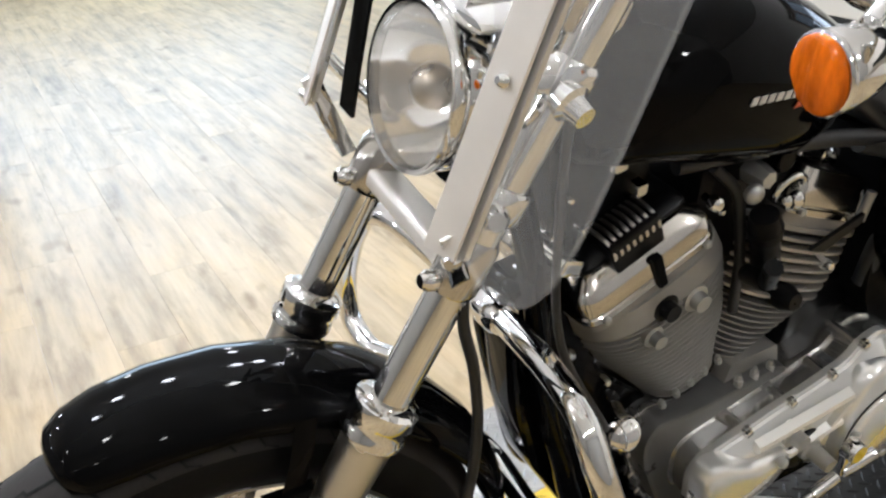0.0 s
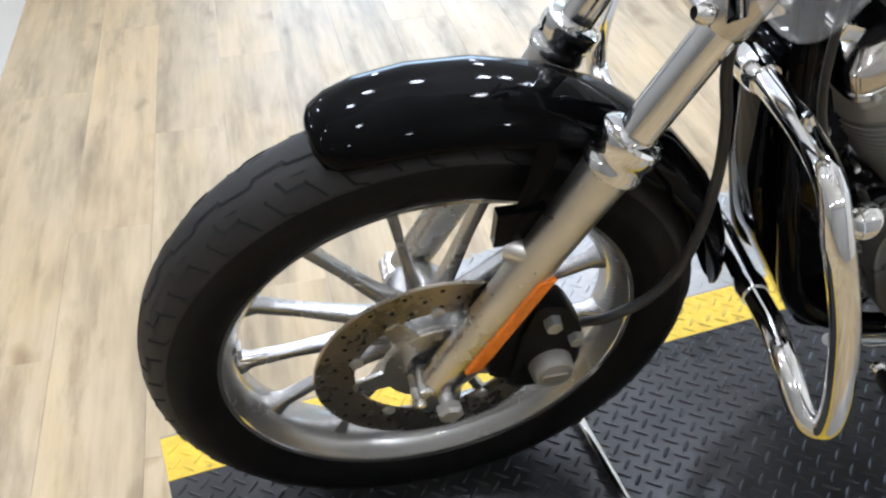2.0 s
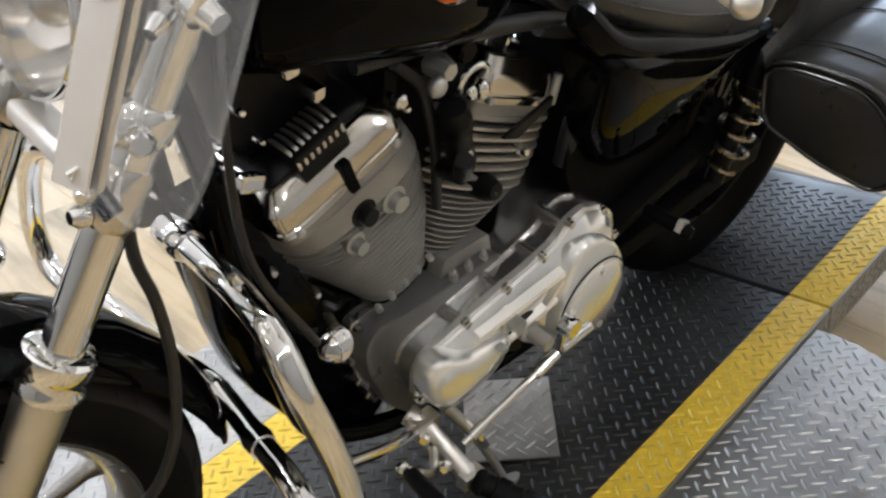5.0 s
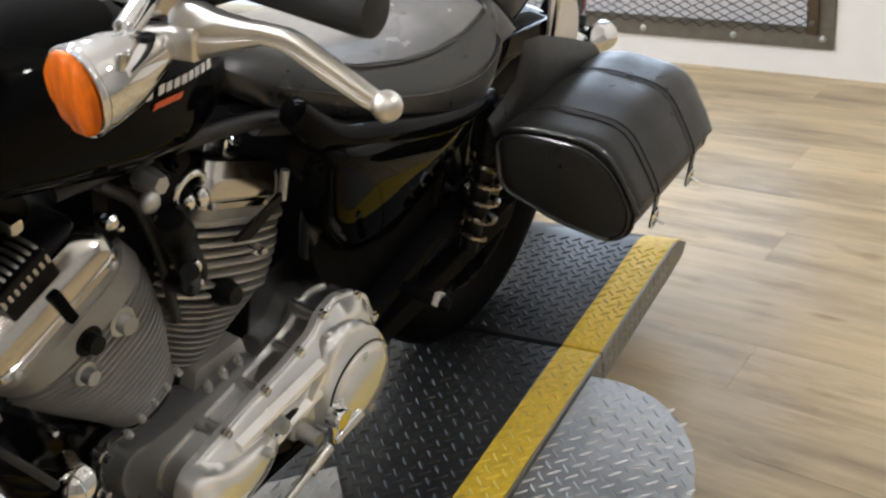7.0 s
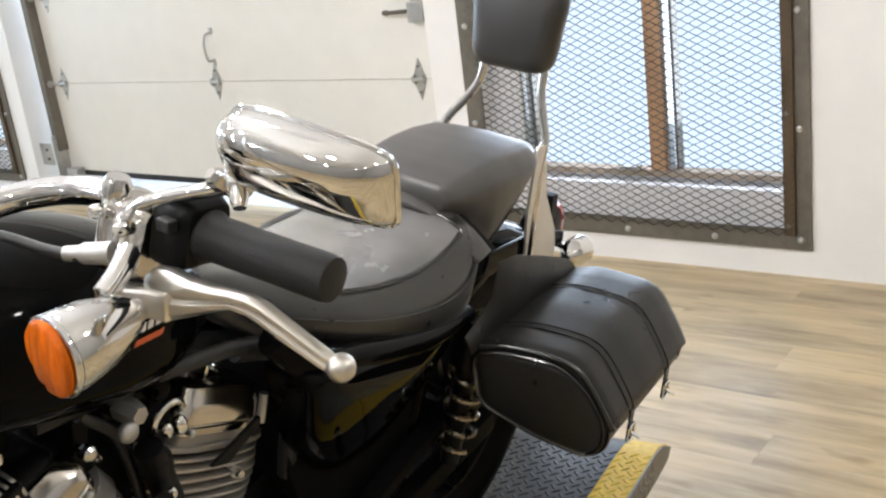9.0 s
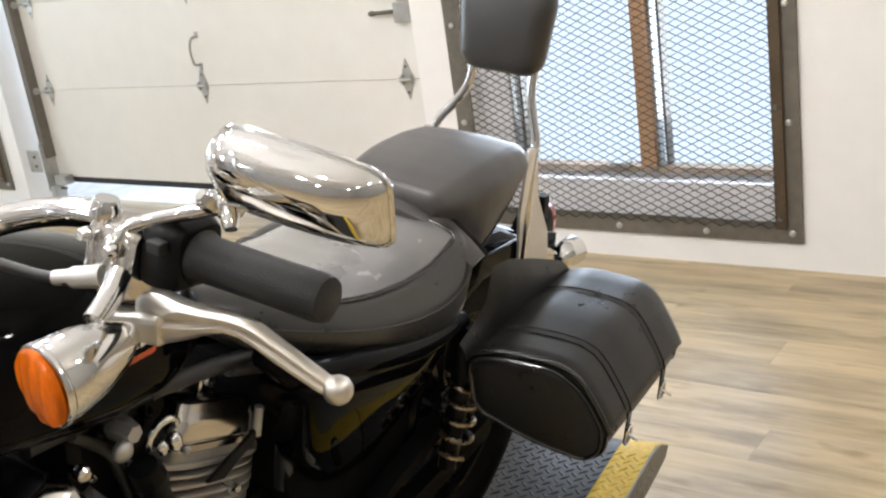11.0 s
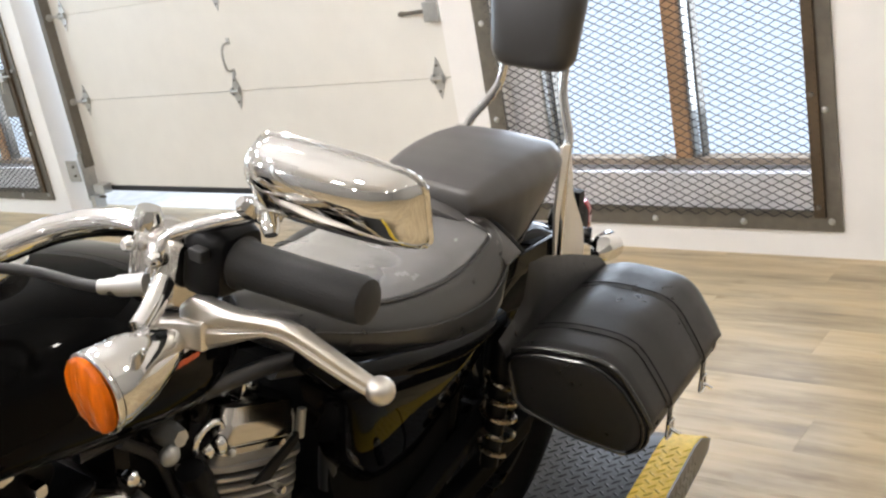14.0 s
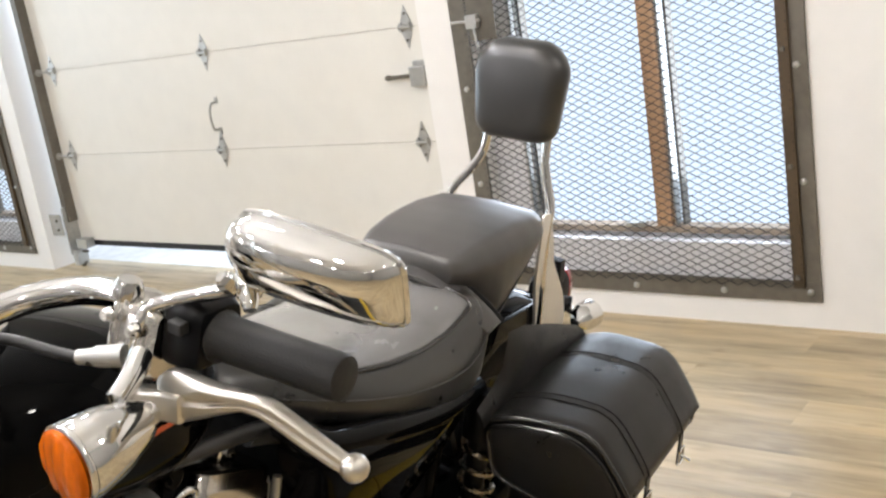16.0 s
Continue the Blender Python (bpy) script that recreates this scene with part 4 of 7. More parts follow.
# fork legs
for side, y in (("left", -0.0895), ("right", 0.0895)):
    up = (fork(1) - fork(0)).normalized()
    leg = part("fork_leg", [turned(fork(-0.035, y), fork(0.337, y), [(0, 0.014), (0.02, 0.021), (0.10, 0.0235), (0.16, 0.0225), (0.30, 0.0230), (0.80, 0.0250), (0.93, 0.0265), (0.98, 0.0285), (1, 0.0285)], 28)], SATIN, bike, "satin aluminium fork slider", m=F)
    part("slider_cap", [turned(fork(0.322, y), fork(0.364, y), [(0, 0.0285), (0.05, 0.0325), (0.22, 0.0335), (0.30, 0.0315), (0.52, 0.0315), (0.60, 0.0340), (0.90, 0.0330), (1, 0.026)], 28)], CHROME, leg, "chrome slider cap", m=F)
    part("fork_tube", [turned(fork(0.352, y), fork(0.66, y), [(0, 0.0200), (1, 0.0200)], 28)], CHROME, leg, "bright chrome fork tube", m=F)
    part("axle_clamp", [box(-0.030, y - 0.021, -0.028, 0.020, y + 0.021, 0.012), rod((-0.028, y - 0.026, -0.012), (-0.028, y + 0.026, -0.012), 0.008, n=10)], SATIN, leg, bevel=0.006, m=F)
    part("pinch_bolt", [turned((0.004, y - 0.021, -0.022), (0.004, y - 0.031, -0.022), [(0, 0.008), (1, 0.007)], 6)], ZINC, leg, m=F)
    # reflector on its carrier
    a, b = fork(0.045, y), fork(0.190, y)
    sgn = -1 if y < 0 else 1
    nx = Vector((0.010, 0, -0.004))
    base = [a + nx * 0, b + nx * 0]
    refl = rings([[p + Vector((dx, sgn * dy, 0)) for dx, dy in ((0.001, 0.0215), (0.021, 0.0180), (0.022, 0.0245), (0.002, 0.0280))] for p in (a, a.lerp(b, 0.06), a.lerp(b, 0.94), b)])
    part("reflector", [refl], REFLECTOR, leg, "long amber side reflector", bevel=0.0015, m=F)
    part("fender_bracket", [rings([[Vector(p) + Vector((dx, 0, dz)) for dx, dz in ((-0.012, 0), (0.012, 0), (0.012, 0.002), (-0.012, 0.002))] for p in ((0.095, sgn * 0.062, 0.338), (0.085, sgn * 0.073, 0.30), (0.070, sgn * 0.076, 0.24))]), box(0.045, min(sgn * 0.066, sgn * 0.080), 0.215, 0.098, max(sgn * 0.066, sgn * 0.080), 0.262)], BLACKPAINT, leg, "black fender bracket", bevel=0.002, m=F)
    part("bracket_boss", [turned((0.066, sgn * 0.074, 0.205), (0.088, sgn * 0.098, 0.212), [(0, 0.016), (1, 0.013)], 14)], SATIN, leg, m=F)

# front fender: a valanced shell over the tyre
FEN = [(111.5, 0.363, 0.0279, 0.4), (110.5, 0.369, 0.0428, 0.64), (107.5, 0.374, 0.0539, 0.8), (102.5, 0.377, 0.0595, 0.84), (94.5, 0.379, 0.0623, 0.88), (84, 0.38, 0.0632, 0.88), (72, 0.38, 0.0632, 0.88), (60, 0.379, 0.0632, 0.88), (47, 0.378, 0.0632, 0.88), (34, 0.378, 0.0623, 0.88), (26, 0.378, 0.0605, 0.84), (20, 0.378, 0.0567, 0.76), (15, 0.378, 0.0512, 0.64), (10, 0.378, 0.0437, 0.496), (6, 0.378, 0.0344, 0.352), (3, 0.378, 0.0251, 0.224), (1, 0.378, 0.0158, 0.12), (0, 0.378, 0.0056, 0.04)]


def fender_shell(sections, inner):
    out = []
    for a, r, hw, dep in sections:
        ring = []
        for t in np.linspace(-1, 1, 19):
            s = math.sin(t * math.pi / 2)
            fall = (1 - math.sqrt(max(0.0, 1 - s * s))) * 0.041 * dep
            ring.append((r - inner - fall, hw * s * (1 - inner * 6)))
        out.append([Vector((q * math.cos(radians(a)), y, q * math.sin(radians(a)))) for q, y in ring])
    return out


outer, inner = fender_shell(FEN, 0.0), fender_shell(FEN, 0.003)
part("front_fender", [rings([o + list(reversed(i)) for o, i in zip(outer, inner)])], BLACKPAINT, bike, "gloss black front fender", m=F, sharp=50)

# caliper and its hose
cal = part("brake_caliper", [moved(prism(rounded([(0.085, -0.045), (0.150, -0.050), (0.172, -0.010), (0.168, 0.055), (0.140, 0.105), (0.105, 0.110), (0.092, 0.060)], 0.014, 3), -0.088, -0.050), Matrix())], BLACKMETAL, bike, "grey brake caliper", bevel=0.006, m=F)
part("piston_housing", [turned((0.134, -0.086, -0.002), (0.134, -0.108, -0.002), [(0, 0.027), (0.75, 0.026), (1, 0.022)], 28)], CAST, cal, m=F)
part("housing_recess", [rings([[Vector((0.134 + p[0], y, -0.002 + p[1])) for p in rounded([(-0.016, -0.007), (0.016, -0.007), (0.016, 0.007), (-0.016, 0.007)], 0.006, 3)] for y in (-0.1085, -0.112)])], SATIN, cal, bevel=0.001, m=F)
part("caliper_bolt", [turned((0.125, -0.086, 0.082), (0.125, -0.100, 0.082), [(0, 0.012), (1, 0.010)], 6), turned((0.158, -0.086, 0.045), (0.158, -0.098, 0.045), [(0, 0.010), (1, 0.009)], 6)], ZINC, cal, m=F)
part("caliper_bracket", [prism(rounded([(0.060, -0.02), (0.095, -0.035), (0.11, 0.08), (0.085, 0.12), (0.055, 0.10)], 0.01, 2), -0.082, -0.070)], BLACKMETAL, cal, bevel=0.002, m=F)
part("brake_hose", [tube([(0.165, -0.085, 0.066), (0.190, -0.10, 0.090), (0.235, -0.105, 0.130), (0.262, -0.100, 0.190), (0.270, -0.092, 0.280), (0.262, -0.085, 0.36), (0.245, -0.08, 0.44), (0.26, -0.07, 0.56), (0.32, -0.06, 0.70)], 0.0062, 10)], CABLE, bike, "black rubber brake hose", m=F)

# lower clamp with its cover, and the mounts above
tree = part("fork_clamp", [rings([[Vector((p[0], y, p[1])) for p in rounded([(0.212, 0.492), (0.248, 0.486), (0.254, 0.504), (0.218, 0.514)], 0.008, 3)] for y in (-0.0895, 0.0895)])], STRAPMETAL, bike, "polished lower fork clamp", bevel=0.003, m=F)
for y in (-0.0895, 0.0895):
    part("clamp_boss", [turned(fork(0.478, y), fork(0.530, y), [(0, 0.0215), (0.12, 0.0245), (0.88, 0.0245), (1, 0.0215)], 24)], POLISHED, tree, m=F)
    part("clamp_bolt", [turned((0.205, y * 1.02, 0.495), (0.190, y * 1.02, 0.498), [(0, 0.010), (0.6, 0.010), (1, 0.006)], 12)], CHROME, tree, m=F)
    part("upper_tube", [turned(fork(0.535, y), fork(0.745, y), [(0, 0.0195), (1, 0.0195)], 24)], CHROME, tree, "chrome upper fork tube", m=F)
    s = -1 if y < 0 else 1
    part("shield_clamp", [turned(fork(0.550, y), fork(0.580, y), [(0, 0.023), (0.15, 0.0265), (0.85, 0.0265), (1, 0.023)], 20), rod((0.240, y + s * 0.015, 0.560), (0.205, y + s * 0.055, 0.600), 0.007), turned((0.245, y + s * 0.022, 0.566), (0.238, y + s * 0.040, 0.572), [(0, 0.012), (0.5, 0.013), (1, 0.008)], 14)], CHROME, tree, "chrome windshield clamp", m=F)
    part("signal_clamp", [turned(fork(0.655, y), fork(0.690, y), [(0, 0.023), (0.15, 0.027), (0.85, 0.027), (1, 0.023)], 20), turned((0.300, y + s * 0.020, 0.668), (0.305, y + s * 0.048, 0.660), [(0, 0.016), (0.4, 0.018), (0.5, 0.012), (1, 0.010)], 14), turned((0.275, y + s * 0.012, 0.655), (0.262, y + s * 0.02, 0.650), [(0, 0.009), (1, 0.006)], 10)], CHROME, tree, "chrome clamp with bolts", m=F)
part("top_clamp", [rings([[Vector((p[0], y, p[1])) for p in rounded([(0.300, 0.715), (0.360, 0.705), (0.372, 0.735), (0.312, 0.750)], 0.01, 3)] for y in (-0.095, 0.095)])], POLISHED, tree, "polished top clamp", bevel=0.003, m=F)

# headlight
HC, HA = Vector((0.238, 0, 0.615)), Vector((0.985, 0, -0.17))
LAMP = F @ Matrix.Translation(Vector((0.002, 0.006, 0.016))) @ Matrix.Translation(HC) @ Matrix.Scale(0.90, 4) @ Matrix.Translation(-HC)
lampshell = part("headlight", [rings([circle(HC + HA * d, HA, r, 40) for d, r in ((-0.012, 0.0815), (0.002, 0.0845), (0.026, 0.083), (0.0565, 0.076), (0.091, 0.056), (0.115, 0.030), (0.124, 0.012), (0.125, 0.001))], caps=False)], CHROME, bike, "chrome headlight shell", m=LAMP)
part("trim_ring", [rings([circle(HC - HA * d, HA, r, 48) for d, r in ((0.004, 0.0840), (0.010, 0.0865), (0.019, 0.0870), (0.024, 0.0850), (0.023, 0.0815), (0.012, 0.0805))], caps=False)], CHROME, lampshell, "bright trim ring", m=LAMP)
part("reflector_bowl", [rings([circle(HC + HA * d, HA, r, 40) for d, r in ((-0.012, 0.0800), (0.004, 0.0765), (0.020, 0.0700), (0.036, 0.0600), (0.050, 0.0480), (0.060, 0.0350), (0.067, 0.0200), (0.069, 0.0080))], caps=False)], BOWL, lampshell, "polished reflector bowl", m=LAMP)
part("bulb_shield", [ball(HC + HA * 0.006, 0.024, 0.024, 0.024, 24, 14), rod(HC + HA * 0.066, HC + HA * 0.02, 0.008)], DISCSTEEL, lampshell, m=LAMP)
part("lens", [rings([circle(HC - HA * d, HA, r, 40) for d, r in ((0.018, 0.0810), (0.030, 0.073), (0.039, 0.052), (0.044, 0.020), (0.0445, 0.002), (0.0415, 0.002), (0.041, 0.020), (0.036, 0.052), (0.027, 0.072), (0.015, 0.0805))], caps=False)], LENSGLASS, lampshell, "clear glass headlight lens", m=LAMP)
part("visor", [rings([[Vector((x, w * math.sin(q), z + h * math.cos(q))) for q in np.linspace(0, 2 * math.pi, 24, endpoint=False)] for x, z, w, h in ((0.246, 0.706, 0.030, 0.004), (0.250, 0.708, 0.058, 0.010), (0.275, 0.714, 0.074, 0.016), (0.31, 0.724, 0.078, 0.020), (0.35, 0.735, 0.070, 0.020), (0.37, 0.740, 0.045, 0.012))])], CHROME, lampshell, "chrome cowl over the headlight", m=F)


# windshield: a bowed clear sheet with an opening for the headlight
def shield_point(d, v, lift=0.0):
    return Vector((0.151 + 0.30 * (v - 0.605) + 1.35 * d * d - lift, d - 0.030, v))


shield = thing("windshield", BIKE @ F, "clear windshield held by two chrome straps", "windshield")
edge_out = [(0.151, 0.590), (0.174, 0.575), (0.200, 0.573), (0.215, 0.595), (0.221, 0.640), (0.222, 0.70), (0.222, 0.77), (0.222, 0.86), (0.220, 0.95), (0.212, 1.03), (0.160, 1.075), (0.085, 1.095), (0.000, 1.10)]
edge_in = [(0.119, 0.600), (0.117, 0.615), (0.117, 0.635), (0.119, 0.66), (0.120, 0.69), (0.117, 0.72), (0.106, 0.76), (0.085, 0.790), (0.068, 0.80), (0.052, 0.81), (0.035, 0.815), (0.019, 0.82), (0.000, 0.82)]
sv, sf = [], []
loop = [(-1, i, o) for i, o in zip(edge_in, edge_out)] + [(1, i, o) for i, o in reversed(list(zip(edge_in[:-1], edge_out[:-1])))]
for face_lift in (0.0, 0.003):
    for s, i, o in loop:
        for t in np.linspace(0, 1, 7):
            d, v = s * (i[0] + (o[0] - i[0]) * t), i[1] + (o[1] - i[1]) * t
            sv.append(tuple(shield_point(d, v, face_lift)))
nl = len(loop)
for a in range(nl - 1):
    for t in range(6):
        q = a * 7 + t
        sf.append((q, q + 1, q + 8, q + 7))
        w = nl * 7 + q
        sf.append((w, w + 7, w + 8, w + 1))
    for t in (0, 6):
        q = a * 7 + t
        sf.append((q, q + 7, q + 7 + nl * 7, q + nl * 7))
for a in (0, nl - 1):
    for t in range(6):
        q = a * 7 + t
        sf.append((q, q + 1, q + 1 + nl * 7, q + nl * 7))
pane = part("pane", [(sv, sf)], SHIELD, shield, "clear polycarbonate sheet")
pane.visible_shadow = False
for s in (-1, 1):
    part("edge_trim", [tube([shield_point(s * d, v, 0.0015) for d, v in edge_out[:-1]], 0.0022, 8, 4)], LENSGLASS, shield, "clear rounded pane edge")
for s in (-1, 1):
    strap = rings([[shield_point(s * d, v, l) for d, l in ((0.119, 0.004), (0.148, 0.004), (0.148, 0.007), (0.119, 0.007))] for v in np.linspace(0.585, 1.0, 16)])
    part("strap", [strap], STRAPMETAL, shield, "flat aluminium strap", bevel=0.0008)
    back = rings([[shield_point(s * d, v, l) for d, l in ((0.122, -0.0005), (0.150, -0.0005), (0.150, -0.006), (0.122, -0.006))] for v in np.linspace(0.585, 1.0, 16)])
    part("back_strap", [back], SATIN, shield, "flat aluminium strap behind the sheet", bevel=0.0008)
    for v in (0.725, 0.86):
        c = shield_point(s * 0.1345, v, 0.007)
        part("strap_screw", [turned(c, c + Vector((-0.006, 0, 0.002)), [(0, 0.0065), (0.5, 0.006), (1, 0.003)], 14)], CHROME, shield)
    part("lower_bracket", [rings([[Vector((x + dx, s * (y + dy), z + dz)) for dx, dy, dz in ((-0.009, 0.002, -0.003), (0.009, 0.002, 0.003), (0.009, -0.002, 0.003), (-0.009, -0.002, -0.003))] for x, y, z in ((0.170, 0.138 - s * 0.030, 0.604), (0.176, 0.136 - s * 0.028, 0.588), (0.192, 0.128 - s * 0.015, 0.555), (0.210, 0.122, 0.518), (0.216, 0.116, 0.506))])], CHROME, shield, "chrome lower bracket", bevel=0.001)
    part("bracket_bolt", [turned((0.174, s * 0.139 - 0.029, 0.580), (0.165, s * 0.148 - 0.029, 0.583), [(0, 0.0085), (0.5, 0.008), (1, 0.004)], 14)], CHROME, shield)

part("rubber_pad", [rings([[Vector((x + dx, y + dy, z)) for dx, dy in ((-0.002, -0.016), (0.002, -0.016), (0.002, 0.012), (-0.002, 0.012))] for x, y, z in ((0.196, 0.082, 0.576), (0.202, 0.081, 0.630), (0.209, 0.078, 0.690), (0.219, 0.074, 0.740))])], DULLBLACK, shield, "black rubber strip behind the sheet", bevel=0.001)

# bars, controls and mirrors
BAR = [(0.455, 0.0, 0.742), (0.468, 0.035, 0.752), (0.500, 0.075, 0.774), (0.519, 0.120, 0.790), (0.524, 0.165, 0.799), (0.522, 0.215, 0.802), (0.525, 0.270, 0.801), (0.534, 0.388, 0.804)]
bars = part("handlebar", [tube([(x, sg * y, z) for x, y, z in BAR], 0.0127, 18) for sg in (-1, 1)], CHROME, bike, "bent chrome handlebar", m=F)
for y in (-0.04, 0.04):
    part("riser", [turned((0.345, y, 0.720), (0.462, y, 0.748), [(0, 0.020), (0.7, 0.018), (1, 0.022)], 20)], CHROME, bars, m=F)
for sg in (-1, 1):
    def P(x, y, z, sg=sg):
        return Vector((x, sg * y, z))
    part("grip", [turned(P(0.524, 0.278, 0.801), P(0.532, 0.400, 0.804), [(0, 0.0205), (0.05, 0.0215), (0.09, 0.0185), (0.5, 0.0180), (0.93, 0.0182), (0.985, 0.0170), (1, 0.012)], 24)], GRIPRUBBER, bars, "black rubber grip", m=F)
    sw = part("switch_housing", [rings([[P(0.523, 0.243 + dy, 0.804) + Vector((a * k, 0, b * k)) for a, b in rounded([(-0.030, -0.028), (0.024, -0.030), (0.026, 0.024), (-0.022, 0.026)], 0.010, 3)] for dy, k in ((0, 0.86), (0.006, 1.0), (0.030, 1.0), (0.040, 0.85))])], BLACKMETAL, bars, "black switch housing", bevel=0.002, m=F)
    part("switch_button", [box(-0.006, -0.007, -0.005, 0.004, 0.007, 0.005)], SEAL, sw, bevel=0.002, m=F @ Matrix.Translation(P(0.495, 0.268, 0.815)))
    perch = part("lever_perch", [rings([[P(0.510, 0.194 + dy, 0.802) + Vector((a * k, 0, (b + 0.014) * k - 0.014)) for a, b in rounded([(-0.034, -0.040), (0.010, -0.056), (0.022, -0.020), (0.018, 0.017), (-0.018, 0.020)], 0.010, 3)] for dy, k in ((0.0, 0.80), (0.006, 0.97), (0.014, 1.0), (0.040, 0.98), (0.052, 0.80))])], POLISHED, bars, "chrome lever perch", m=F)
    part("perch_arm", [rings([[P(*c) + Vector((a, 0, b)) for a, b in rounded([(-0.009, -h), (0.009, -h), (0.009, h), (-0.009, h)], 0.003, 2)] for c, h in (((0.480, 0.222, 0.745), 0.0095), ((0.481, 0.240, 0.748), 0.0105), ((0.480, 0.268, 0.756), 0.0125), ((0.479, 0.292, 0.762), 0.0125))])], LEVER, perch, "polished lever bracket", bevel=0.002, m=F)
    blade = []
    for y, top, low, w in ((0.262, 0.777, 0.752, 0.005), (0.272, 0.786, 0.747, 0.007), (0.288, 0.7895, 0.748, 0.0085), (0.310, 0.7895, 0.7600, 0.0085), (0.332, 0.7925, 0.7730, 0.0080), (0.350, 0.7960, 0.7825, 0.0075), (0.366, 0.7985, 0.7840, 0.0070), (0.378, 0.7985, 0.7820, 0.0066), (0.396, 0.7945, 0.7775, 0.0062), (0.415, 0.7900, 0.7740, 0.0058), (0.434, 0.7855, 0.7710, 0.0055), (0.447, 0.7825, 0.7700, 0.0050)):
        d = max(0.0, (y - 0.29) / 0.16) * 0.0144
        c, h = P(0.482 + d, y - 0.87 * d, (top + low) / 2 - 0.92 * d), (top - low) / 2
        blade.append([c + Vector((a * w, 0, b * h)) for a, b in ((-0.55, -1), (0.55, -1), (1, -0.7), (1, 0.7), (0.55, 1), (-0.55, 1), (-1, 0.72), (-1, 0.18), (-0.62, 0.04), (-0.62, -0.10), (-1, -0.24), (-1, -0.72))])
    lever = part("clutch_lever" if sg < 0 else "brake_lever", [rings(blade)], LEVER, perch, "polished aluminium lever", m=F, bevel=0.0008)
    part("lever_ball", [ball(P(0.4964, 0.4385, 0.7640), 0.0105, 0.0105, 0.0105, 20, 12)], LEVER, lever, m=F)
    for y, z in ((0.204, 0.808), (0.232, 0.803)):
        part("clamp_screw", [turned(P(0.484, y, z), P(0.476, y, z + 0.001), [(0, 0.0062), (0.6, 0.006), (1, 0.004)], 10)], CHROME, perch, m=F)
    part("perch_cap", [turned(P(0.498, 0.206, 0.818), P(0.500, 0.208, 0.834), [(0, 0.012), (0.5, 0.0125), (1, 0.009)], 14)], CHROME, perch, m=F)
    stations = [(0.0, 0.25, 0.12), (0.012, 0.52, 0.42), (0.04, 0.76, 0.68), (0.09, 0.92, 0.86), (0.17, 1.0, 0.97), (0.30, 1.02, 1.0), (0.50, 1.02, 0.98), (0.68, 1.0, 0.92), (0.82, 0.97, 0.82), (0.91, 0.92, 0.68), (0.96, 0.84, 0.52), (0.988, 0.72, 0.34), (1.0, 0.52, 0.16)]
    shell = []
    for k, hk, dk in stations:
        y = 0.308 + 0.142 * k
        row = []
        for q in np.linspace(0, 2 * math.pi, 36, endpoint=False):
            a, b = math.cos(q), math.sin(q)
            h = 0.0300 * hk * math.copysign(abs(b) ** 0.92, b)
            out = (0.032 * dk * abs(a) ** 0.85 if b > 0 else 0.032 * dk * (1 + 0.30 * b) * (1 - abs(b) ** 9) ** 0.5) if a > 0 else -0.005 * dk * abs(a) ** 0.5
            row.append(P(0.5230 + 0.05 * (y - 0.375) - out - 0.22 * h, y, 0.8880 + h))
        shell.append(row)
    head = part("mirror", [rings(shell)], CHROME, bars, "chrome teardrop mirror shell", m=F, sharp=60)
    rim = [r[9] for r in shell] + [r[27] for r in reversed(shell)]
    part("bezel", [tube([*rim, rim[0]], 0.0024, 8, 3)], CHROME, head, "rounded chrome bezel", m=F)
    part("mirror_glass", [rings([[P(0.5290 + 0.05 * 0.062 * math.cos(q) + du - 0.22 * 0.025 * math.sin(q), 0.378 + 0.062 * math.cos(q), 0.8880 + 0.025 * math.sin(q)) for q in np.linspace(0, 2 * math.pi, 36, endpoint=False)] for du in (0, 0.002)])], MIRROR, head, m=F)
    part("mirror_stem", [tube([P(0.486, 0.224, 0.786), P(0.491, 0.229, 0.806), P(0.498, 0.233, 0.818), P(0.506, 0.252, 0.828), P(0.513, 0.280, 0.840), P(0.516, 0.302, 0.850), P(0.516, 0.318, 0.862)], [0.007, 0.0065, 0.006, 0.006, 0.0062, 0.0068, 0.009], 12)], CHROME, head, "chrome mirror stem", m=F)
    part("stem_joint", [ball(P(0.516, 0.318, 0.858), 0.012, 0.013, 0.013), turned(P(0.512, 0.322, 0.858), P(0.504, 0.332, 0.846), [(0, 0.007), (0.6, 0.007), (1, 0.005)], 10), turned(P(0.510, 0.310, 0.856), P(0.500, 0.306, 0.866), [(0, 0.008), (0.7, 0.008), (1, 0.005)], 6)], CHROME, head, m=F)
    sig = part("turn_signal", [turned(P(0.3835, 0.2825, 0.7550), P(0.462, 0.278, 0.762), [(0, 0.0285), (0.06, 0.0300), (0.40, 0.0268), (0.75, 0.0185), (0.95, 0.0095), (1, 0.004)], 32), tube([P(0.435, 0.268, 0.776), P(0.455, 0.260, 0.784), P(0.475, 0.248, 0.792)], 0.009, 12)], CHROME, bars, "chrome bullet turn signal", m=F)
    part("trim_ring", [turned(P(0.3850, 0.2827, 0.7551), P(0.3800, 0.2824, 0.7548), [(0, 0.0300), (0.3, 0.0308), (0.8, 0.0305), (1, 0.0290)], 36)], CHROME, sig, "thin chrome lens ring", m=F)
    out, ax = [], (P(0.3690, 0.2805, 0.7548) - P(0.3835, 0.2825, 0.7560)).normalized()
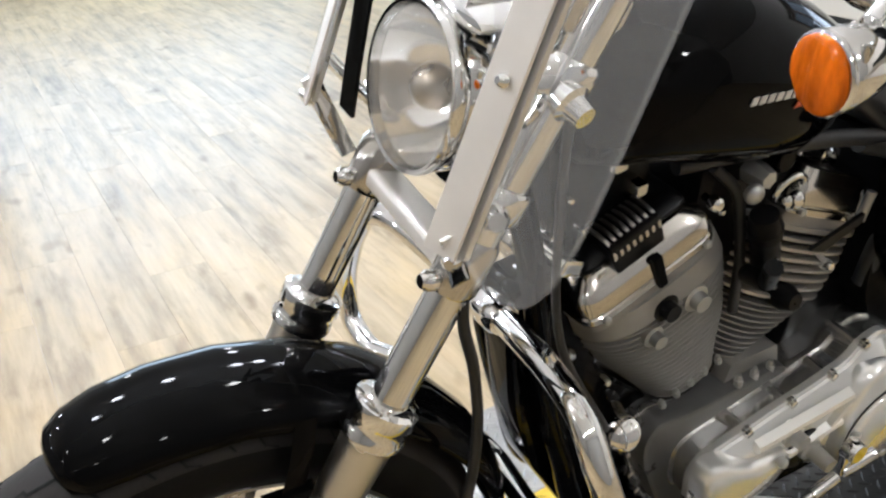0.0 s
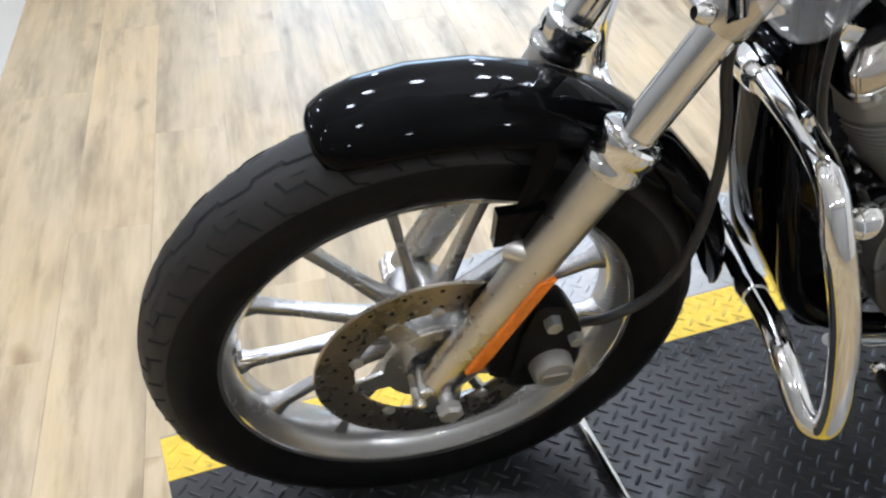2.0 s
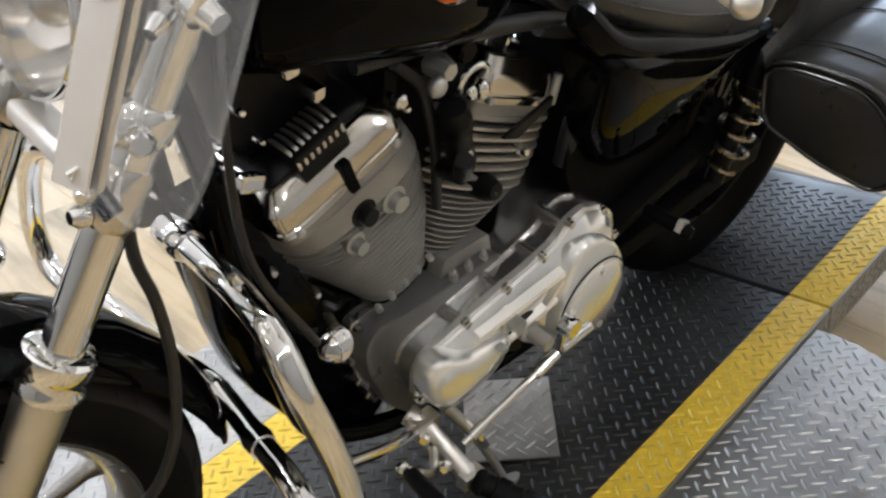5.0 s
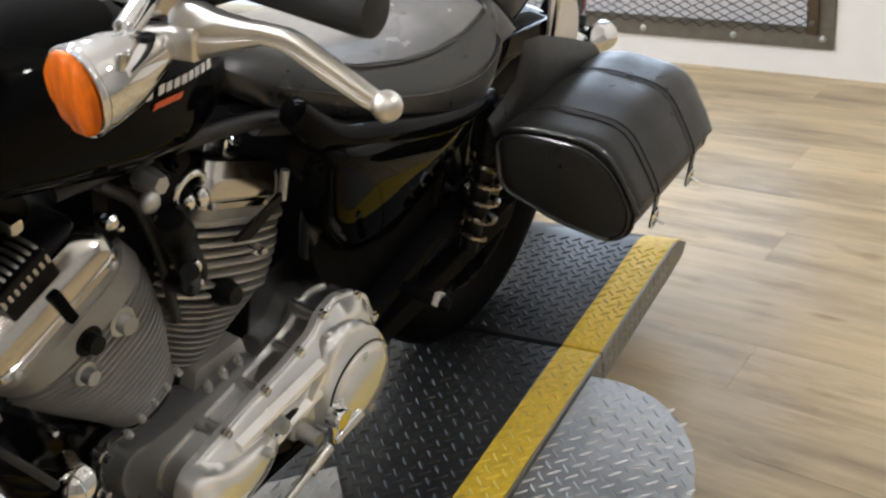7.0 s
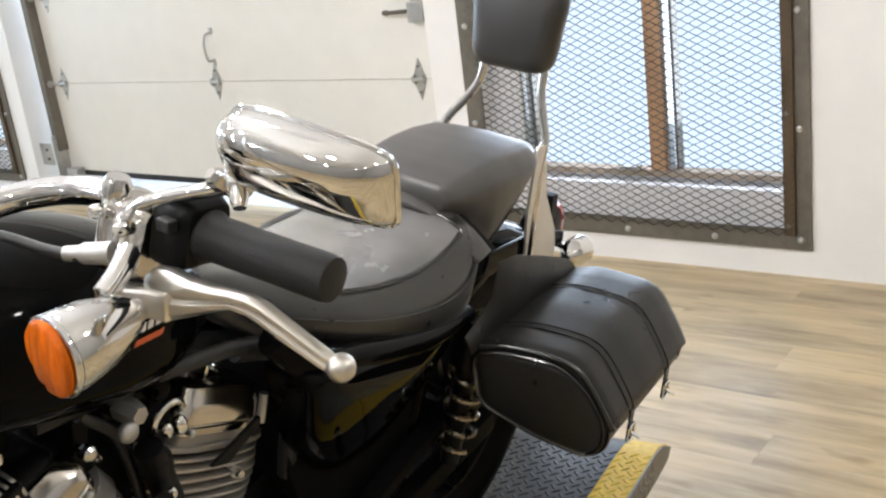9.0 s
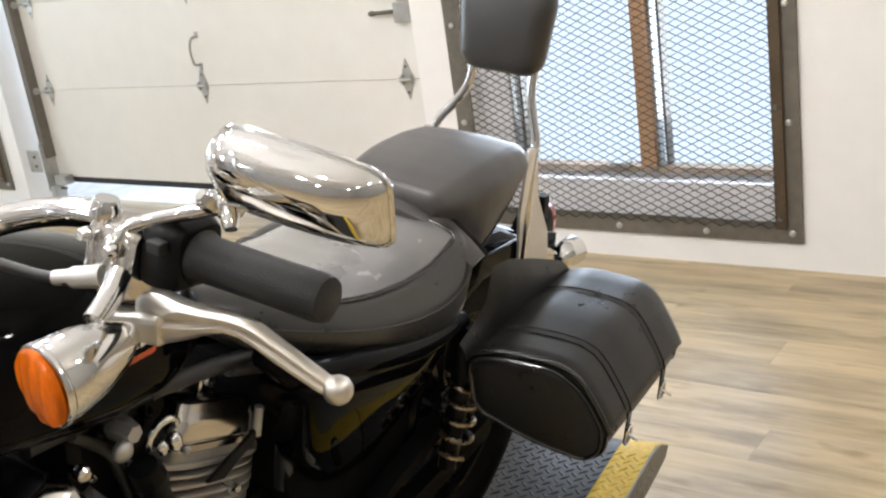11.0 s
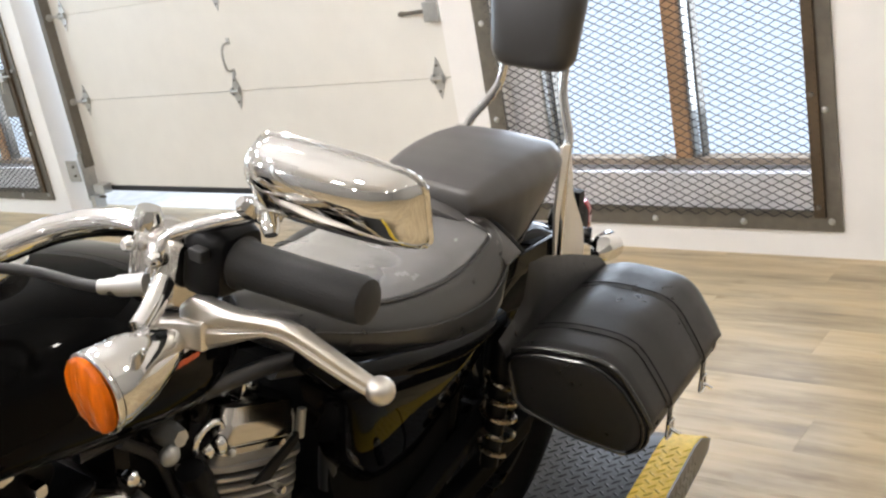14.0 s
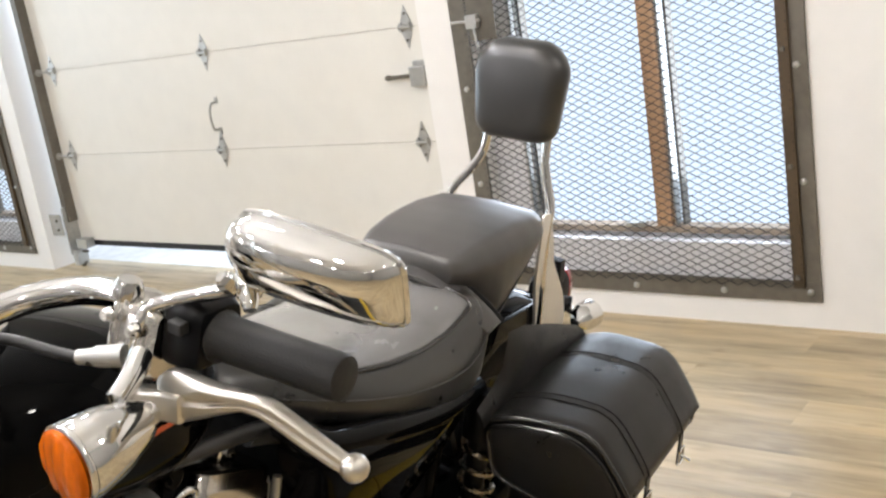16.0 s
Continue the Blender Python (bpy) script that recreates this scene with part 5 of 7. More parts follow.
    for d, r, wave in ((0.0, 0.0285, 0.0), (0.0040, 0.0280, 0.0), (0.0058, 0.0262, 0.0005), (0.0072, 0.0230, 0.0006), (0.0082, 0.0190, 0.0006), (0.0090, 0.0150, 0.0006), (0.0096, 0.0110, 0.0006), (0.0100, 0.0070, 0.0006), (0.0102, 0.0030, 0.0006)):
        ring = circle(P(0.3805, 0.2824, 0.7548) + ax * d * 0.8, ax, r, 48, Vector((0, 0, 1)))
        out.append([p + ax * (1.5 * wave * math.cos(2 * math.pi * (p - P(0.3805, 0.2824, 0.7548)).y / 0.0130)) for p in ring])
    part("signal_lens", [rings(out)], AMBER, sig, "fluted amber lens", m=F, sharp=70)
part("clutch_cable", [tube([(0.466, -0.205, 0.775), (0.458, -0.17, 0.772), (0.445, -0.12, 0.772), (0.42, -0.07, 0.765), (0.39, -0.04, 0.74), (0.36, -0.05, 0.64), (0.35, -0.07, 0.50), (0.37, -0.08, 0.35), (0.45, -0.09, 0.20)], 0.0048, 10)], CABLE, bars, "black clutch cable", m=F)
part("cable_ferrule", [turned((0.478, -0.226, 0.782), (0.462, -0.190, 0.774), [(0, 0.009), (0.6, 0.0085), (0.7, 0.0065), (1, 0.006)], 12)], ZINC, bars, m=F)
part("brake_line", [tube([(0.466, 0.205, 0.775), (0.44, 0.14, 0.80), (0.40, 0.05, 0.78), (0.36, 0.03, 0.70)], 0.005, 10)], CABLE, bars, m=F)

# frame, guard and what hangs between the downtubes
part("frame", [tube([(0.345, y * 0.5, 0.86), (0.366, y, 0.74), (0.400, y * 1.05, 0.56), (0.440, y * 1.1, 0.42), (0.495, y * 1.2, 0.28), (0.62, y * 1.5, 0.215), (0.80, y * 1.7, 0.20), (1.05, y * 1.7, 0.215), (1.22, y * 1.6, 0.32), (1.30, y * 1.6, 0.55)], 0.0155, 14) for y in (-0.055, 0.055)] + [tube([(0.35, 0, 0.87), (0.60, 0, 0.875), (0.95, 0, 0.75), (1.25, 0, 0.68)], 0.022, 14), rod((0.315, 0, 0.815), (0.405, 0, 1.0), 0.032, n=20)], BLACKPAINT, bike, "gloss black tubular frame")
GUARD = [(0.338, -0.02, 0.668), (0.335, -0.07, 0.672), (0.326, -0.15, 0.678), (0.316, -0.215, 0.672), (0.314, -0.255, 0.632), (0.330, -0.285, 0.555), (0.346, -0.300, 0.470), (0.357, -0.303, 0.405), (0.358, -0.296, 0.376), (0.345, -0.278, 0.378), (0.343, -0.240, 0.402), (0.352, -0.185, 0.412), (0.372, -0.10, 0.392), (0.392, 0.0, 0.378)]
GUARD_FAR = [(0.338, 0.02, 0.668), (0.335, 0.07, 0.672), (0.326, 0.15, 0.678), (0.320, 0.205, 0.660), (0.322, 0.245, 0.610), (0.332, 0.285, 0.545), (0.338, 0.308, 0.490), (0.340, 0.310, 0.450), (0.340, 0.292, 0.420), (0.341, 0.240, 0.410), (0.350, 0.185, 0.424), (0.372, 0.10, 0.400), (0.392, 0.0, 0.378)]
guard = part("engine_guard", [tube(GUARD, 0.0150, 18, 8), tube(GUARD_FAR, 0.0150, 18, 8)], CHROME, bike, "bent chrome engine guard")
for sg in (-1, 1):
    part("guard_clamp", [turned((0.338, sg * 0.015, 0.668), (0.336, sg * 0.06, 0.671), [(0, 0.018), (0.2, 0.021), (0.8, 0.021), (1, 0.018)], 16)], CHROME, guard)
    part("guard_clamp", [turned((0.372, sg * 0.095, 0.392), (0.366, sg * 0.125, 0.398), [(0, 0.017), (0.5, 0.019), (1, 0.017)], 16)], CHROME, guard)
    part("guard_bolt", [turned((0.325, sg * 0.152, 0.690), (0.320, sg * 0.152, 0.702), [(0, 0.008), (1, 0.005)], 10)], CHROME, guard)
    part("guard_bolt", [turned((0.372, sg * 0.11, 0.392), (0.360, sg * 0.115, 0.404), [(0, 0.009), (1, 0.006)], 10)], CHROME, guard)
part("regulator", [box(-0.010, -0.046, -0.11, 0.012, 0.024, 0.10)], BLACKPAINT, bike, "gloss black regulator cover", bevel=0.008, m=pose(0.412, 0.0, 0.50, 0, -20))
part("downtube_cover", [box(-0.006, -0.045, -0.13, 0.006, 0.010, 0.13)], BLACKPAINT, bike, bevel=0.003, m=pose(0.455, 0.0, 0.40, 0, -22))
part("horn", [turned((0.490, -0.090, 0.495), (0.466, -0.134, 0.505), [(0, 0.012), (0.7, 0.014), (1, 0.014)], 20), turned((0.468, -0.131, 0.503), (0.459, -0.136, 0.511), [(0, 0.020), (0.4, 0.0225), (0.6, 0.021), (0.85, 0.013), (1, 0.004)], 32)], CHROME, bike, "round chrome horn cover")
part("chrome_clip", [box(-0.018, -0.008, -0.010, 0.018, 0.008, 0.010)], CHROME, bike, bevel=0.005, m=pose(0.395, -0.082, 0.735, 0, 25, 10))

part("neck_gusset", [prism(rounded([(0.385, 0.895), (0.50, 0.865), (0.545, 0.775), (0.475, 0.715), (0.41, 0.735)], 0.015, 3), -0.036, 0.036)], BLACKMETAL, bike, "black steering neck gusset", bevel=0.004)

part("front_engine_plate", [prism(rounded([(0.352, 0.690), (0.430, 0.700), (0.500, 0.520), (0.600, 0.430), (0.650, 0.215), (0.600, 0.165), (0.535, 0.190), (0.472, 0.295), (0.408, 0.400), (0.380, 0.490), (0.362, 0.600)], 0.02, 3), -0.045, 0.012)], BLACKPAINT, bike, "black cover between downtubes and engine", bevel=0.006)

# fuel tank with its lettering as plain bars
TANK = [(0.395, 0.045, 0.895, 0.045), (0.405, 0.082, 0.902, 0.066), (0.43, 0.108, 0.912, 0.078), (0.48, 0.126, 0.915, 0.084), (0.55, 0.134, 0.908, 0.096), (0.62, 0.133, 0.893, 0.100), (0.68, 0.127, 0.880, 0.096), (0.73, 0.115, 0.874, 0.078), (0.77, 0.098, 0.872, 0.056), (0.80, 0.072, 0.870, 0.036), (0.815, 0.045, 0.868, 0.022)]
tank = part("fuel_tank", [rings([oval((x, 0, z), w, h, 40, 2.7, 0.012) for x, w, z, h in TANK])], BLACKPAINT, bike, "gloss black fuel tank", sharp=60)
part("filler_cap", [turned((0.53, 0.0, 1.000), (0.532, 0.0, 1.022), [(0, 0.036), (0.3, 0.039), (0.8, 0.038), (1, 0.030)], 28)], CHROME, tank, "chrome filler cap")


def tank_side(x, z, lift=0.0008):
    """The tank's left skin at x, z."""
    w = float(np.interp(x, [t[0] for t in TANK], [t[1] for t in TANK]))
    zc = float(np.interp(x, [t[0] for t in TANK], [t[2] for t in TANK])) - 0.008
    h = float(np.interp(x, [t[0] for t in TANK], [t[3] for t in TANK]))
    q = min(0.98, abs((z - zc) / h))
    return -(w * (1 - q ** 2.7) ** (1 / 2.7)) - lift


def bar_on_tank(x, z, wide, high, lean=0.004):
    p = [(x, z), (x + wide, z), (x + wide + lean, z + high), (x + lean, z + high)]
    v = [(a, tank_side(a, b), b) for a, b in p] + [(a, tank_side(a, b, 0.0022), b) for a, b in p]
    return v, [(0, 1, 2, 3), (7, 6, 5, 4), (0, 4, 5, 1), (1, 5, 6, 2), (2, 6, 7, 3), (3, 7, 4, 0)]


for k in range(14):
    part("lettering_bar", [bar_on_tank(0.556 + k * 0.0122 + (0.006 if k > 5 else 0.0), 0.904 - k * 0.0011, 0.0086, 0.0080, 0.003)], BARS, tank)
part("lettering_underline", [bar_on_tank(0.625 + k * 0.011, 0.885 - k * 0.0010, 0.0108, 0.0055) for k in range(4)], BARSRED, tank, "orange bar under the lettering")

# engine
crank = part("crankcase", [prism(rounded([(0.552, 0.41), (0.572, 0.435), (0.62, 0.428), (0.70, 0.432), (0.785, 0.440), (0.812, 0.425), (0.830, 0.36), (0.83, 0.20), (0.66, 0.205), (0.60, 0.27), (0.556, 0.37)], 0.02, 4), -0.096, 0.13)], CASE, bike, "dull grey crankcase", bevel=0.005)
part("case_seam", [prism(rounded([(0.546, 0.408), (0.568, 0.440), (0.62, 0.433), (0.66, 0.425), (0.66, 0.21), (0.596, 0.266), (0.550, 0.368)], 0.02, 4), -0.066, -0.056)], CASING, crank, "bright seam flange", bevel=0.002)
for x, z in ((0.556, 0.430), (0.545, 0.380), (0.572, 0.318), (0.590, 0.278)):
    part("case_bolt", [turned((x, -0.054, z), (x, -0.080, z), [(0, 0.009), (0.6, 0.009), (0.65, 0.007), (1, 0.005)], 10)], CASING, crank)
part("gearbox", [prism(rounded([(0.826, 0.36), (0.90, 0.385), (1.00, 0.375), (1.02, 0.30), (0.98, 0.20), (0.826, 0.20)], 0.02, 3), -0.085, 0.13), prism(rounded([(0.83, 0.34), (0.845, 0.50), (0.96, 0.52), (0.98, 0.34)], 0.02, 3), -0.052, 0.10)], BLACKMETAL, bike, "black gearbox housing", bevel=0.004)
part("cylinder_base", [prism(rounded([(0.700, 0.425), (0.708, 0.462), (0.795, 0.462), (0.806, 0.425)], 0.006, 3), -0.078, 0.078)], CAST, crank, "cast foot of the rear cylinder", bevel=0.003)
for k in range(3):
    part("base_stud", [turned((0.715 + k * 0.030, -0.090, 0.432), (0.713 + k * 0.030, -0.090, 0.452), [(0, 0.0062), (0.6, 0.0062), (0.62, 0.0040), (1, 0.003)], 8)], ZINC, crank)
PRIM = [(0.607, 0.320), (0.603, 0.366), (0.618, 0.388), (0.669, 0.399), (0.732, 0.414), (0.812, 0.428), (0.872, 0.444), (0.892, 0.467), (0.925, 0.475), (0.972, 0.458), (1.004, 0.432), (1.024, 0.379), (1.032, 0.330), (1.018, 0.270), (0.975, 0.236), (0.920, 0.230), (0.870, 0.250), (0.820, 0.285), (0.765, 0.300), (0.700, 0.284), (0.640, 0.286), (0.615, 0.300)]


def grown(poly, cx, cz, k):
    return [(cx + (x - cx) * k, cz + (z - cz) * k) for x, z in poly]


def stacked(poly, c, rows, r=0.012):
    """A lofted cover: one outline drawn in step by step towards the outside; rows: y and the outline's size."""
    return rings([[Vector((x, y, z)) for x, z in rounded(grown(poly, *c, k), r * k, 4)] for y, k in rows])


def drawn_in(poly, d):
    """The outline moved inwards by d all round; it runs clockwise seen from the rider's left."""
    out = []
    for i, p in enumerate(poly):
        p, a, b = Vector(p), Vector(poly[i - 1]), Vector(poly[(i + 1) % len(poly)])
        u, v = (p - a).normalized(), (b - p).normalized()
        n1, n2 = Vector((u.y, -u.x)), Vector((v.y, -v.x))
        m = (n1 + n2).normalized()
        out.append(tuple(p + m * (d / max(0.5, m.dot(n1)))))
    return out


def terraced(poly, rows, r=0.012):
    """A cover with even steps and slopes; rows: y and how far the outline is drawn in."""
    return rings([[Vector((x, y, z)) for x, z in rounded(drawn_in(poly, d), max(0.003, r - d * 0.2), 4)] for y, d in rows])


inner = part("inner_primary", [terraced(PRIM, [(-0.050, 0.008), (-0.086, 0.008), (-0.0875, -0.001), (-0.0955, -0.001), (-0.0970, 0.006), (-0.1270, 0.003)])], CASING, bike, "polished inner primary case", sharp=30)
for x, z in ((0.690, 0.402), (0.768, 0.416), (0.842, 0.431), (0.896, 0.464), (0.966, 0.456)):
    part("bolt_boss", [turned((x, -0.086, z - 0.009), (x, -0.1385, z - 0.009), [(0, 0.0135), (0.3, 0.0128), (0.8, 0.0120), (1, 0.0120)], 16)], CASING, inner)
prim = part("primary_cover", [terraced(PRIM, [(-0.1275, -0.003), (-0.1375, -0.003), (-0.1390, -0.0015), (-0.1395, 0.0035), (-0.1435, 0.0050), (-0.1555, 0.0185), (-0.1585, 0.0225), (-0.1600, 0.0275)])], PRIMARY, bike, "polished primary cover", sharp=24)
BULGE = [(0.594, 0.372), (0.602, 0.398), (0.622, 0.400), (0.672, 0.376), (0.745, 0.369), (0.763, 0.346), (0.737, 0.312), (0.680, 0.294), (0.630, 0.296), (0.604, 0.330)]
part("alternator_bulge", [stacked(BULGE, (0.672, 0.344), [(-0.140, 1.02), (-0.162, 1.0), (-0.1695, 0.97), (-0.1735, 0.90), (-0.1765, 0.76), (-0.1785, 0.5), (-0.1790, 0.2)], 0.018)], PRIMARY, prim, "domed alternator cover", sharp=60)
CLUTCH = [(0.846, 0.300), (0.850, 0.385), (0.874, 0.440), (0.910, 0.455), (0.950, 0.438), (0.990, 0.402), (1.014, 0.360), (1.018, 0.318), (1.000, 0.272), (0.950, 0.246), (0.886, 0.258)]
part("clutch_bulge", [stacked(CLUTCH, (0.936, 0.335), [(-0.140, 1.0), (-0.158, 0.985), (-0.172, 0.955), (-0.1765, 0.915), (-0.178, 0.86), (-0.178, 0.4)], 0.03)], PRIMARY, prim, "polished clutch housing", sharp=40)
part("derby_cover", [turned((0.936, -0.176, 0.322), (0.936, -0.190, 0.322), [(0, 0.0745), (0.25, 0.0745), (0.30, 0.0715), (0.55, 0.0700), (0.80, 0.060), (0.95, 0.035), (1, 0.006)], 48)], PRIMARY, prim, "round polished derby cover", sharp=50)
part("derby_seam", [tube([(0.936 + 0.0755 * math.cos(a), -0.1785, 0.322 + 0.0755 * math.sin(a)) for a in np.linspace(0, 2 * math.pi, 33)], 0.0017, 6, 2)], BLACKMETAL, prim)
for a, b in (((0.690, -0.160, 0.388), (0.858, -0.166, 0.412)), ((0.742, -0.160, 0.338), (0.852, -0.166, 0.366)), ((0.800, -0.160, 0.320), (0.858, -0.166, 0.398))):
    part("cover_rib", [rings([[Vector(p) + Vector((0, dy, dz)) for dy, dz in ((0.006, -0.010), (-0.006, -0.005), (-0.008, 0.0), (-0.006, 0.005), (0.006, 0.010))] for p in (a, b)])], PRIMARY, prim)
# no hollow here: a low black disc paints the recess's shade
part("shaft_recess_shade", [turned((0.792, -0.1590, 0.338), (0.792, -0.1625, 0.338), [(0, 0.034), (0.8, 0.033), (1, 0.028)], 28)], BLACKMETAL, prim, "black disc painting a shaded recess round the shift shaft")
part("shaft_boss", [turned((0.756, -0.150, 0.384), (0.756, -0.184, 0.384), [(0, 0.019), (0.5, 0.018), (0.55, 0.012), (1, 0.011)], 20)], ZINC, prim)
part("shift_shaft", [turned((0.800, -0.155, 0.340), (0.800, -0.205, 0.338), [(0, 0.020), (0.3, 0.018), (0.35, 0.012), (1, 0.011)], 18)], ZINC, prim)
for x, z in ((0.623, 0.390), (0.690, 0.405), (0.768, 0.420), (0.842, 0.436), (0.895, 0.468), (0.972, 0.455), (1.022, 0.385), (1.030, 0.318), (0.612, 0.318)):
    part("cover_bolt", [turned((x, -0.136, z - 0.003), (x, -0.1475, z - 0.003), [(0, 0.0088), (0.45, 0.0088), (0.5, 0.0068), (0.92, 0.0066), (1, 0.005)], 12)], CHROME, prim)
for x, z in ((0.936, 0.384), (0.875, 0.342), (0.890, 0.282), (0.960, 0.266), (0.722, 0.366)):
    part("cover_screw", [turned((x, -0.176, z), (x, -0.189, z), [(0, 0.0075), (0.7, 0.0075), (1, 0.005)], 12)], ZINC, prim)


def finned(at, lean, stations, bands, label, core):
    """A finned barrel and head round a leaning axis; stations: height, fore and aft reach, depth."""
    u, f = Vector((math.sin(radians(lean)), 0, math.cos(radians(lean)))), Vector((math.cos(radians(lean)), 0, -math.sin(radians(lean))))
    c = Vector((at[0], 0, at[1]))

    def ring(h, grow=0.0, power=2.6):
        hs = [s[0] for s in stations]
        l, r, d = (float(np.interp(h, hs, [s[k] for s in stations])) for k in (1, 2, 3))
        mid, half, d = (l + r) / 2, (r - l) / 2 + grow, d + grow
        out = []
        for q in np.linspace(0, 2 * math.pi, 44, endpoint=False):
            a, b = math.cos(q), math.sin(q)
            out.append(c + u * h + f * (mid + half * math.copysign(abs(a) ** (2 / power), a)) + Vector((0, d * math.copysign(abs(b) ** (2 / power), b), 0)))
        return out

    lo, hi = stations[0][0], stations[-1][0]
    head_from = bands[-1][1]
    # core is near black, so the shade between the fins is in its colour
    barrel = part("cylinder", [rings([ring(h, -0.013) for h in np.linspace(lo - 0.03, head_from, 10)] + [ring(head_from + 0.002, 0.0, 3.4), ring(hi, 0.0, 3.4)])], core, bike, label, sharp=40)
    part("head", [rings([ring(head_from + 0.0015, 0.001, 3.4), ring(hi + 0.0005, 0.001, 3.4)])], CAST, barrel, "smooth cast cylinder head")
    for b0, b1, count, thick, power in bands:
        for h in np.linspace(b0, b1, count, endpoint=False):
            part("fin", [rings([ring(h, -0.003, power), ring(h + thick * 0.25, 0.0, power), ring(h + thick * 0.75, 0.0, power), ring(h + thick, -0.003, power)])], FINS if power > 2.85 else CAST, barrel)
    return barrel, c, u, f


def rocker(cyl, c, u, f, l, r, d, high, base=0.0, slope=0.012):
    """A boxy two-step rocker cover over the head, its sides leaning in."""
    def ring(h, inset, power=9):
        mid, half, dd = (l + r) / 2, (r - l) / 2 - inset, d - inset
        return [c + u * (base + h) + f * (mid + half * math.copysign(abs(math.cos(q)) ** (2 / power), math.cos(q))) + Vector((0, dd * math.copysign(abs(math.sin(q)) ** (2 / power), math.sin(q)), 0)) for q in np.linspace(0.06, 2 * math.pi + 0.06, 56, endpoint=False)]
    part("gasket_line", [rings([ring(0.0005 - base, 0.004), ring(0.0035, 0.002)])], BLACKMETAL if base == 0 else CAST, cyl)
    cover = part("rocker_cover", [rings([ring(0.004, 0.0), ring(0.012, 0.0), ring(0.0135, 0.0018), ring(0.0155, 0.0018), ring(0.017, 0.0008), ring(high * 0.64, 0.003), ring(high * 0.67, 0.0042), ring(high - 0.002, slope), ring(high, slope + 0.004)])], POLISHED, cyl, "polished rocker cover", sharp=38)
    for k in range(2):
        p = c + f * (l + (r - l) * (0.12 + 0.76 * k)) + Vector((0, -d - 0.001, 0)) + u * (base + 0.009)
        part("cover_bolt", [turned(p, p + Vector((0, -0.006, 0)), [(0, 0.005), (0.7, 0.005), (1, 0.003)], 10)], ZINC, cover)
    return cover


FRONTCYL = [(-0.235, -0.024, 0.094, 0.078), (-0.143, -0.062, 0.124, 0.090), (-0.067, -0.090, 0.134, 0.097), (0.0, -0.092, 0.118, 0.098)]
REARCYL = [(-0.215, -0.012, 0.070, 0.066), (-0.185, -0.022, 0.090, 0.076), (-0.125, -0.056, 0.146, 0.088), (-0.112, -0.066, 0.152, 0.092), (-0.104, -0.074, 0.156, 0.096), (-0.05, -0.092, 0.162, 0.098), (0.0, -0.10, 0.148, 0.098)]
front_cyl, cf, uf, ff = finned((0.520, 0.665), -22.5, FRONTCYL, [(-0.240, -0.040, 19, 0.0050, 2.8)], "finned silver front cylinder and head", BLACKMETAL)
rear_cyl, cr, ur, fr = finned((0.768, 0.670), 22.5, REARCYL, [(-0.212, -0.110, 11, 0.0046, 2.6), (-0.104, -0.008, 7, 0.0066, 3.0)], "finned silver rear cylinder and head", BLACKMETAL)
AXES = Matrix(((ff.x, 0, uf.x, 0), (0, 1, 0, 0), (ff.z, 0, uf.z, 0), (0, 0, 0, 1)))
rocker(front_cyl, cf, uf, ff, -0.096, 0.096, 0.099, 0.056, 0.013, 0.020)
part("mount_cover", [rings([[cf + uf * h + ff * a + Vector((0, b, 0)) for a, b in rounded([(-0.084 + g, -0.087 + g), (0.092 - g, -0.087 + g), (0.092 - g, 0.08), (-0.084 + g, 0.08)], 0.012, 3)] for h, g in ((0.0695, 0.014), (0.074, 0.014), (0.080, 0.020), (0.084, 0.03))])], BLACKMETAL, front_cyl, "black upper engine mount")
part("wire_clip", [box(-0.006, -0.006, -0.024, 0.006, 0.004, 0.024)], DULLBLACK, front_cyl, "black wire clip", bevel=0.002, m=Matrix.Translation(cf + uf * 0.034 + ff * 0.006 + Vector((0, -0.098, 0))) @ AXES)
rocker(rear_cyl, cr, ur, fr, -0.064, 0.096, 0.098, 0.062, 0.012, 0.010)
for x, z, r, mat in ((0.526, 0.599, 0.012, ZINC), (0.584, 0.633, 0.015, ZINC), (0.537, 0.637, 0.015, BLACKMETAL)):
    part("head_bolt", [turned((x, -0.086, z), (x, -0.112, z), [(0, r * 1.25), (0.5, r * 1.2), (0.55, r * 0.8), (1, r * 0.75)], 14)], mat, front_cyl)
part("spark_plug", [rod((0.664, -0.098, 0.640), (0.655, -0.135, 0.655), 0.012), rod((0.655, -0.135, 0.655), (0.640, -0.150, 0.690), 0.011)], BLACKMETAL, rear_cyl, "black plug boot")
part("knock_sensor", [turned((0.745, -0.085, 0.575), (0.745, -0.120, 0.580), [(0, 0.018), (0.6, 0.018), (1, 0.012)], 16)], BLACKMETAL, rear_cyl)
part("bracket_arm", [prism(rounded([(0.754, 0.650), (0.786, 0.638), (0.847, 0.663), (0.848, 0.677)], 0.003, 2), -0.112, -0.106)], BLACKMETAL, rear_cyl, "black bracket across the rear head", bevel=0.001)
part("head_stud", [turned((0.810, -0.088, 0.605), (0.810, -0.112, 0.607), [(0, 0.008), (0.7, 0.008), (1, 0.005)], 10)], CHROME, rear_cyl)
part("breather_stub", [rod((0.868, -0.094, 0.650), (0.876, -0.094, 0.690), 0.0065)], ZINC, rear_cyl)
part("cover_clip", [box(0.778 + k * 0.0075, -0.086, 0.724 - k * 0.003, 0.783 + k * 0.0075, -0.070, 0.733 - k * 0.003) for k in range(6)], ZINC, rear_cyl)
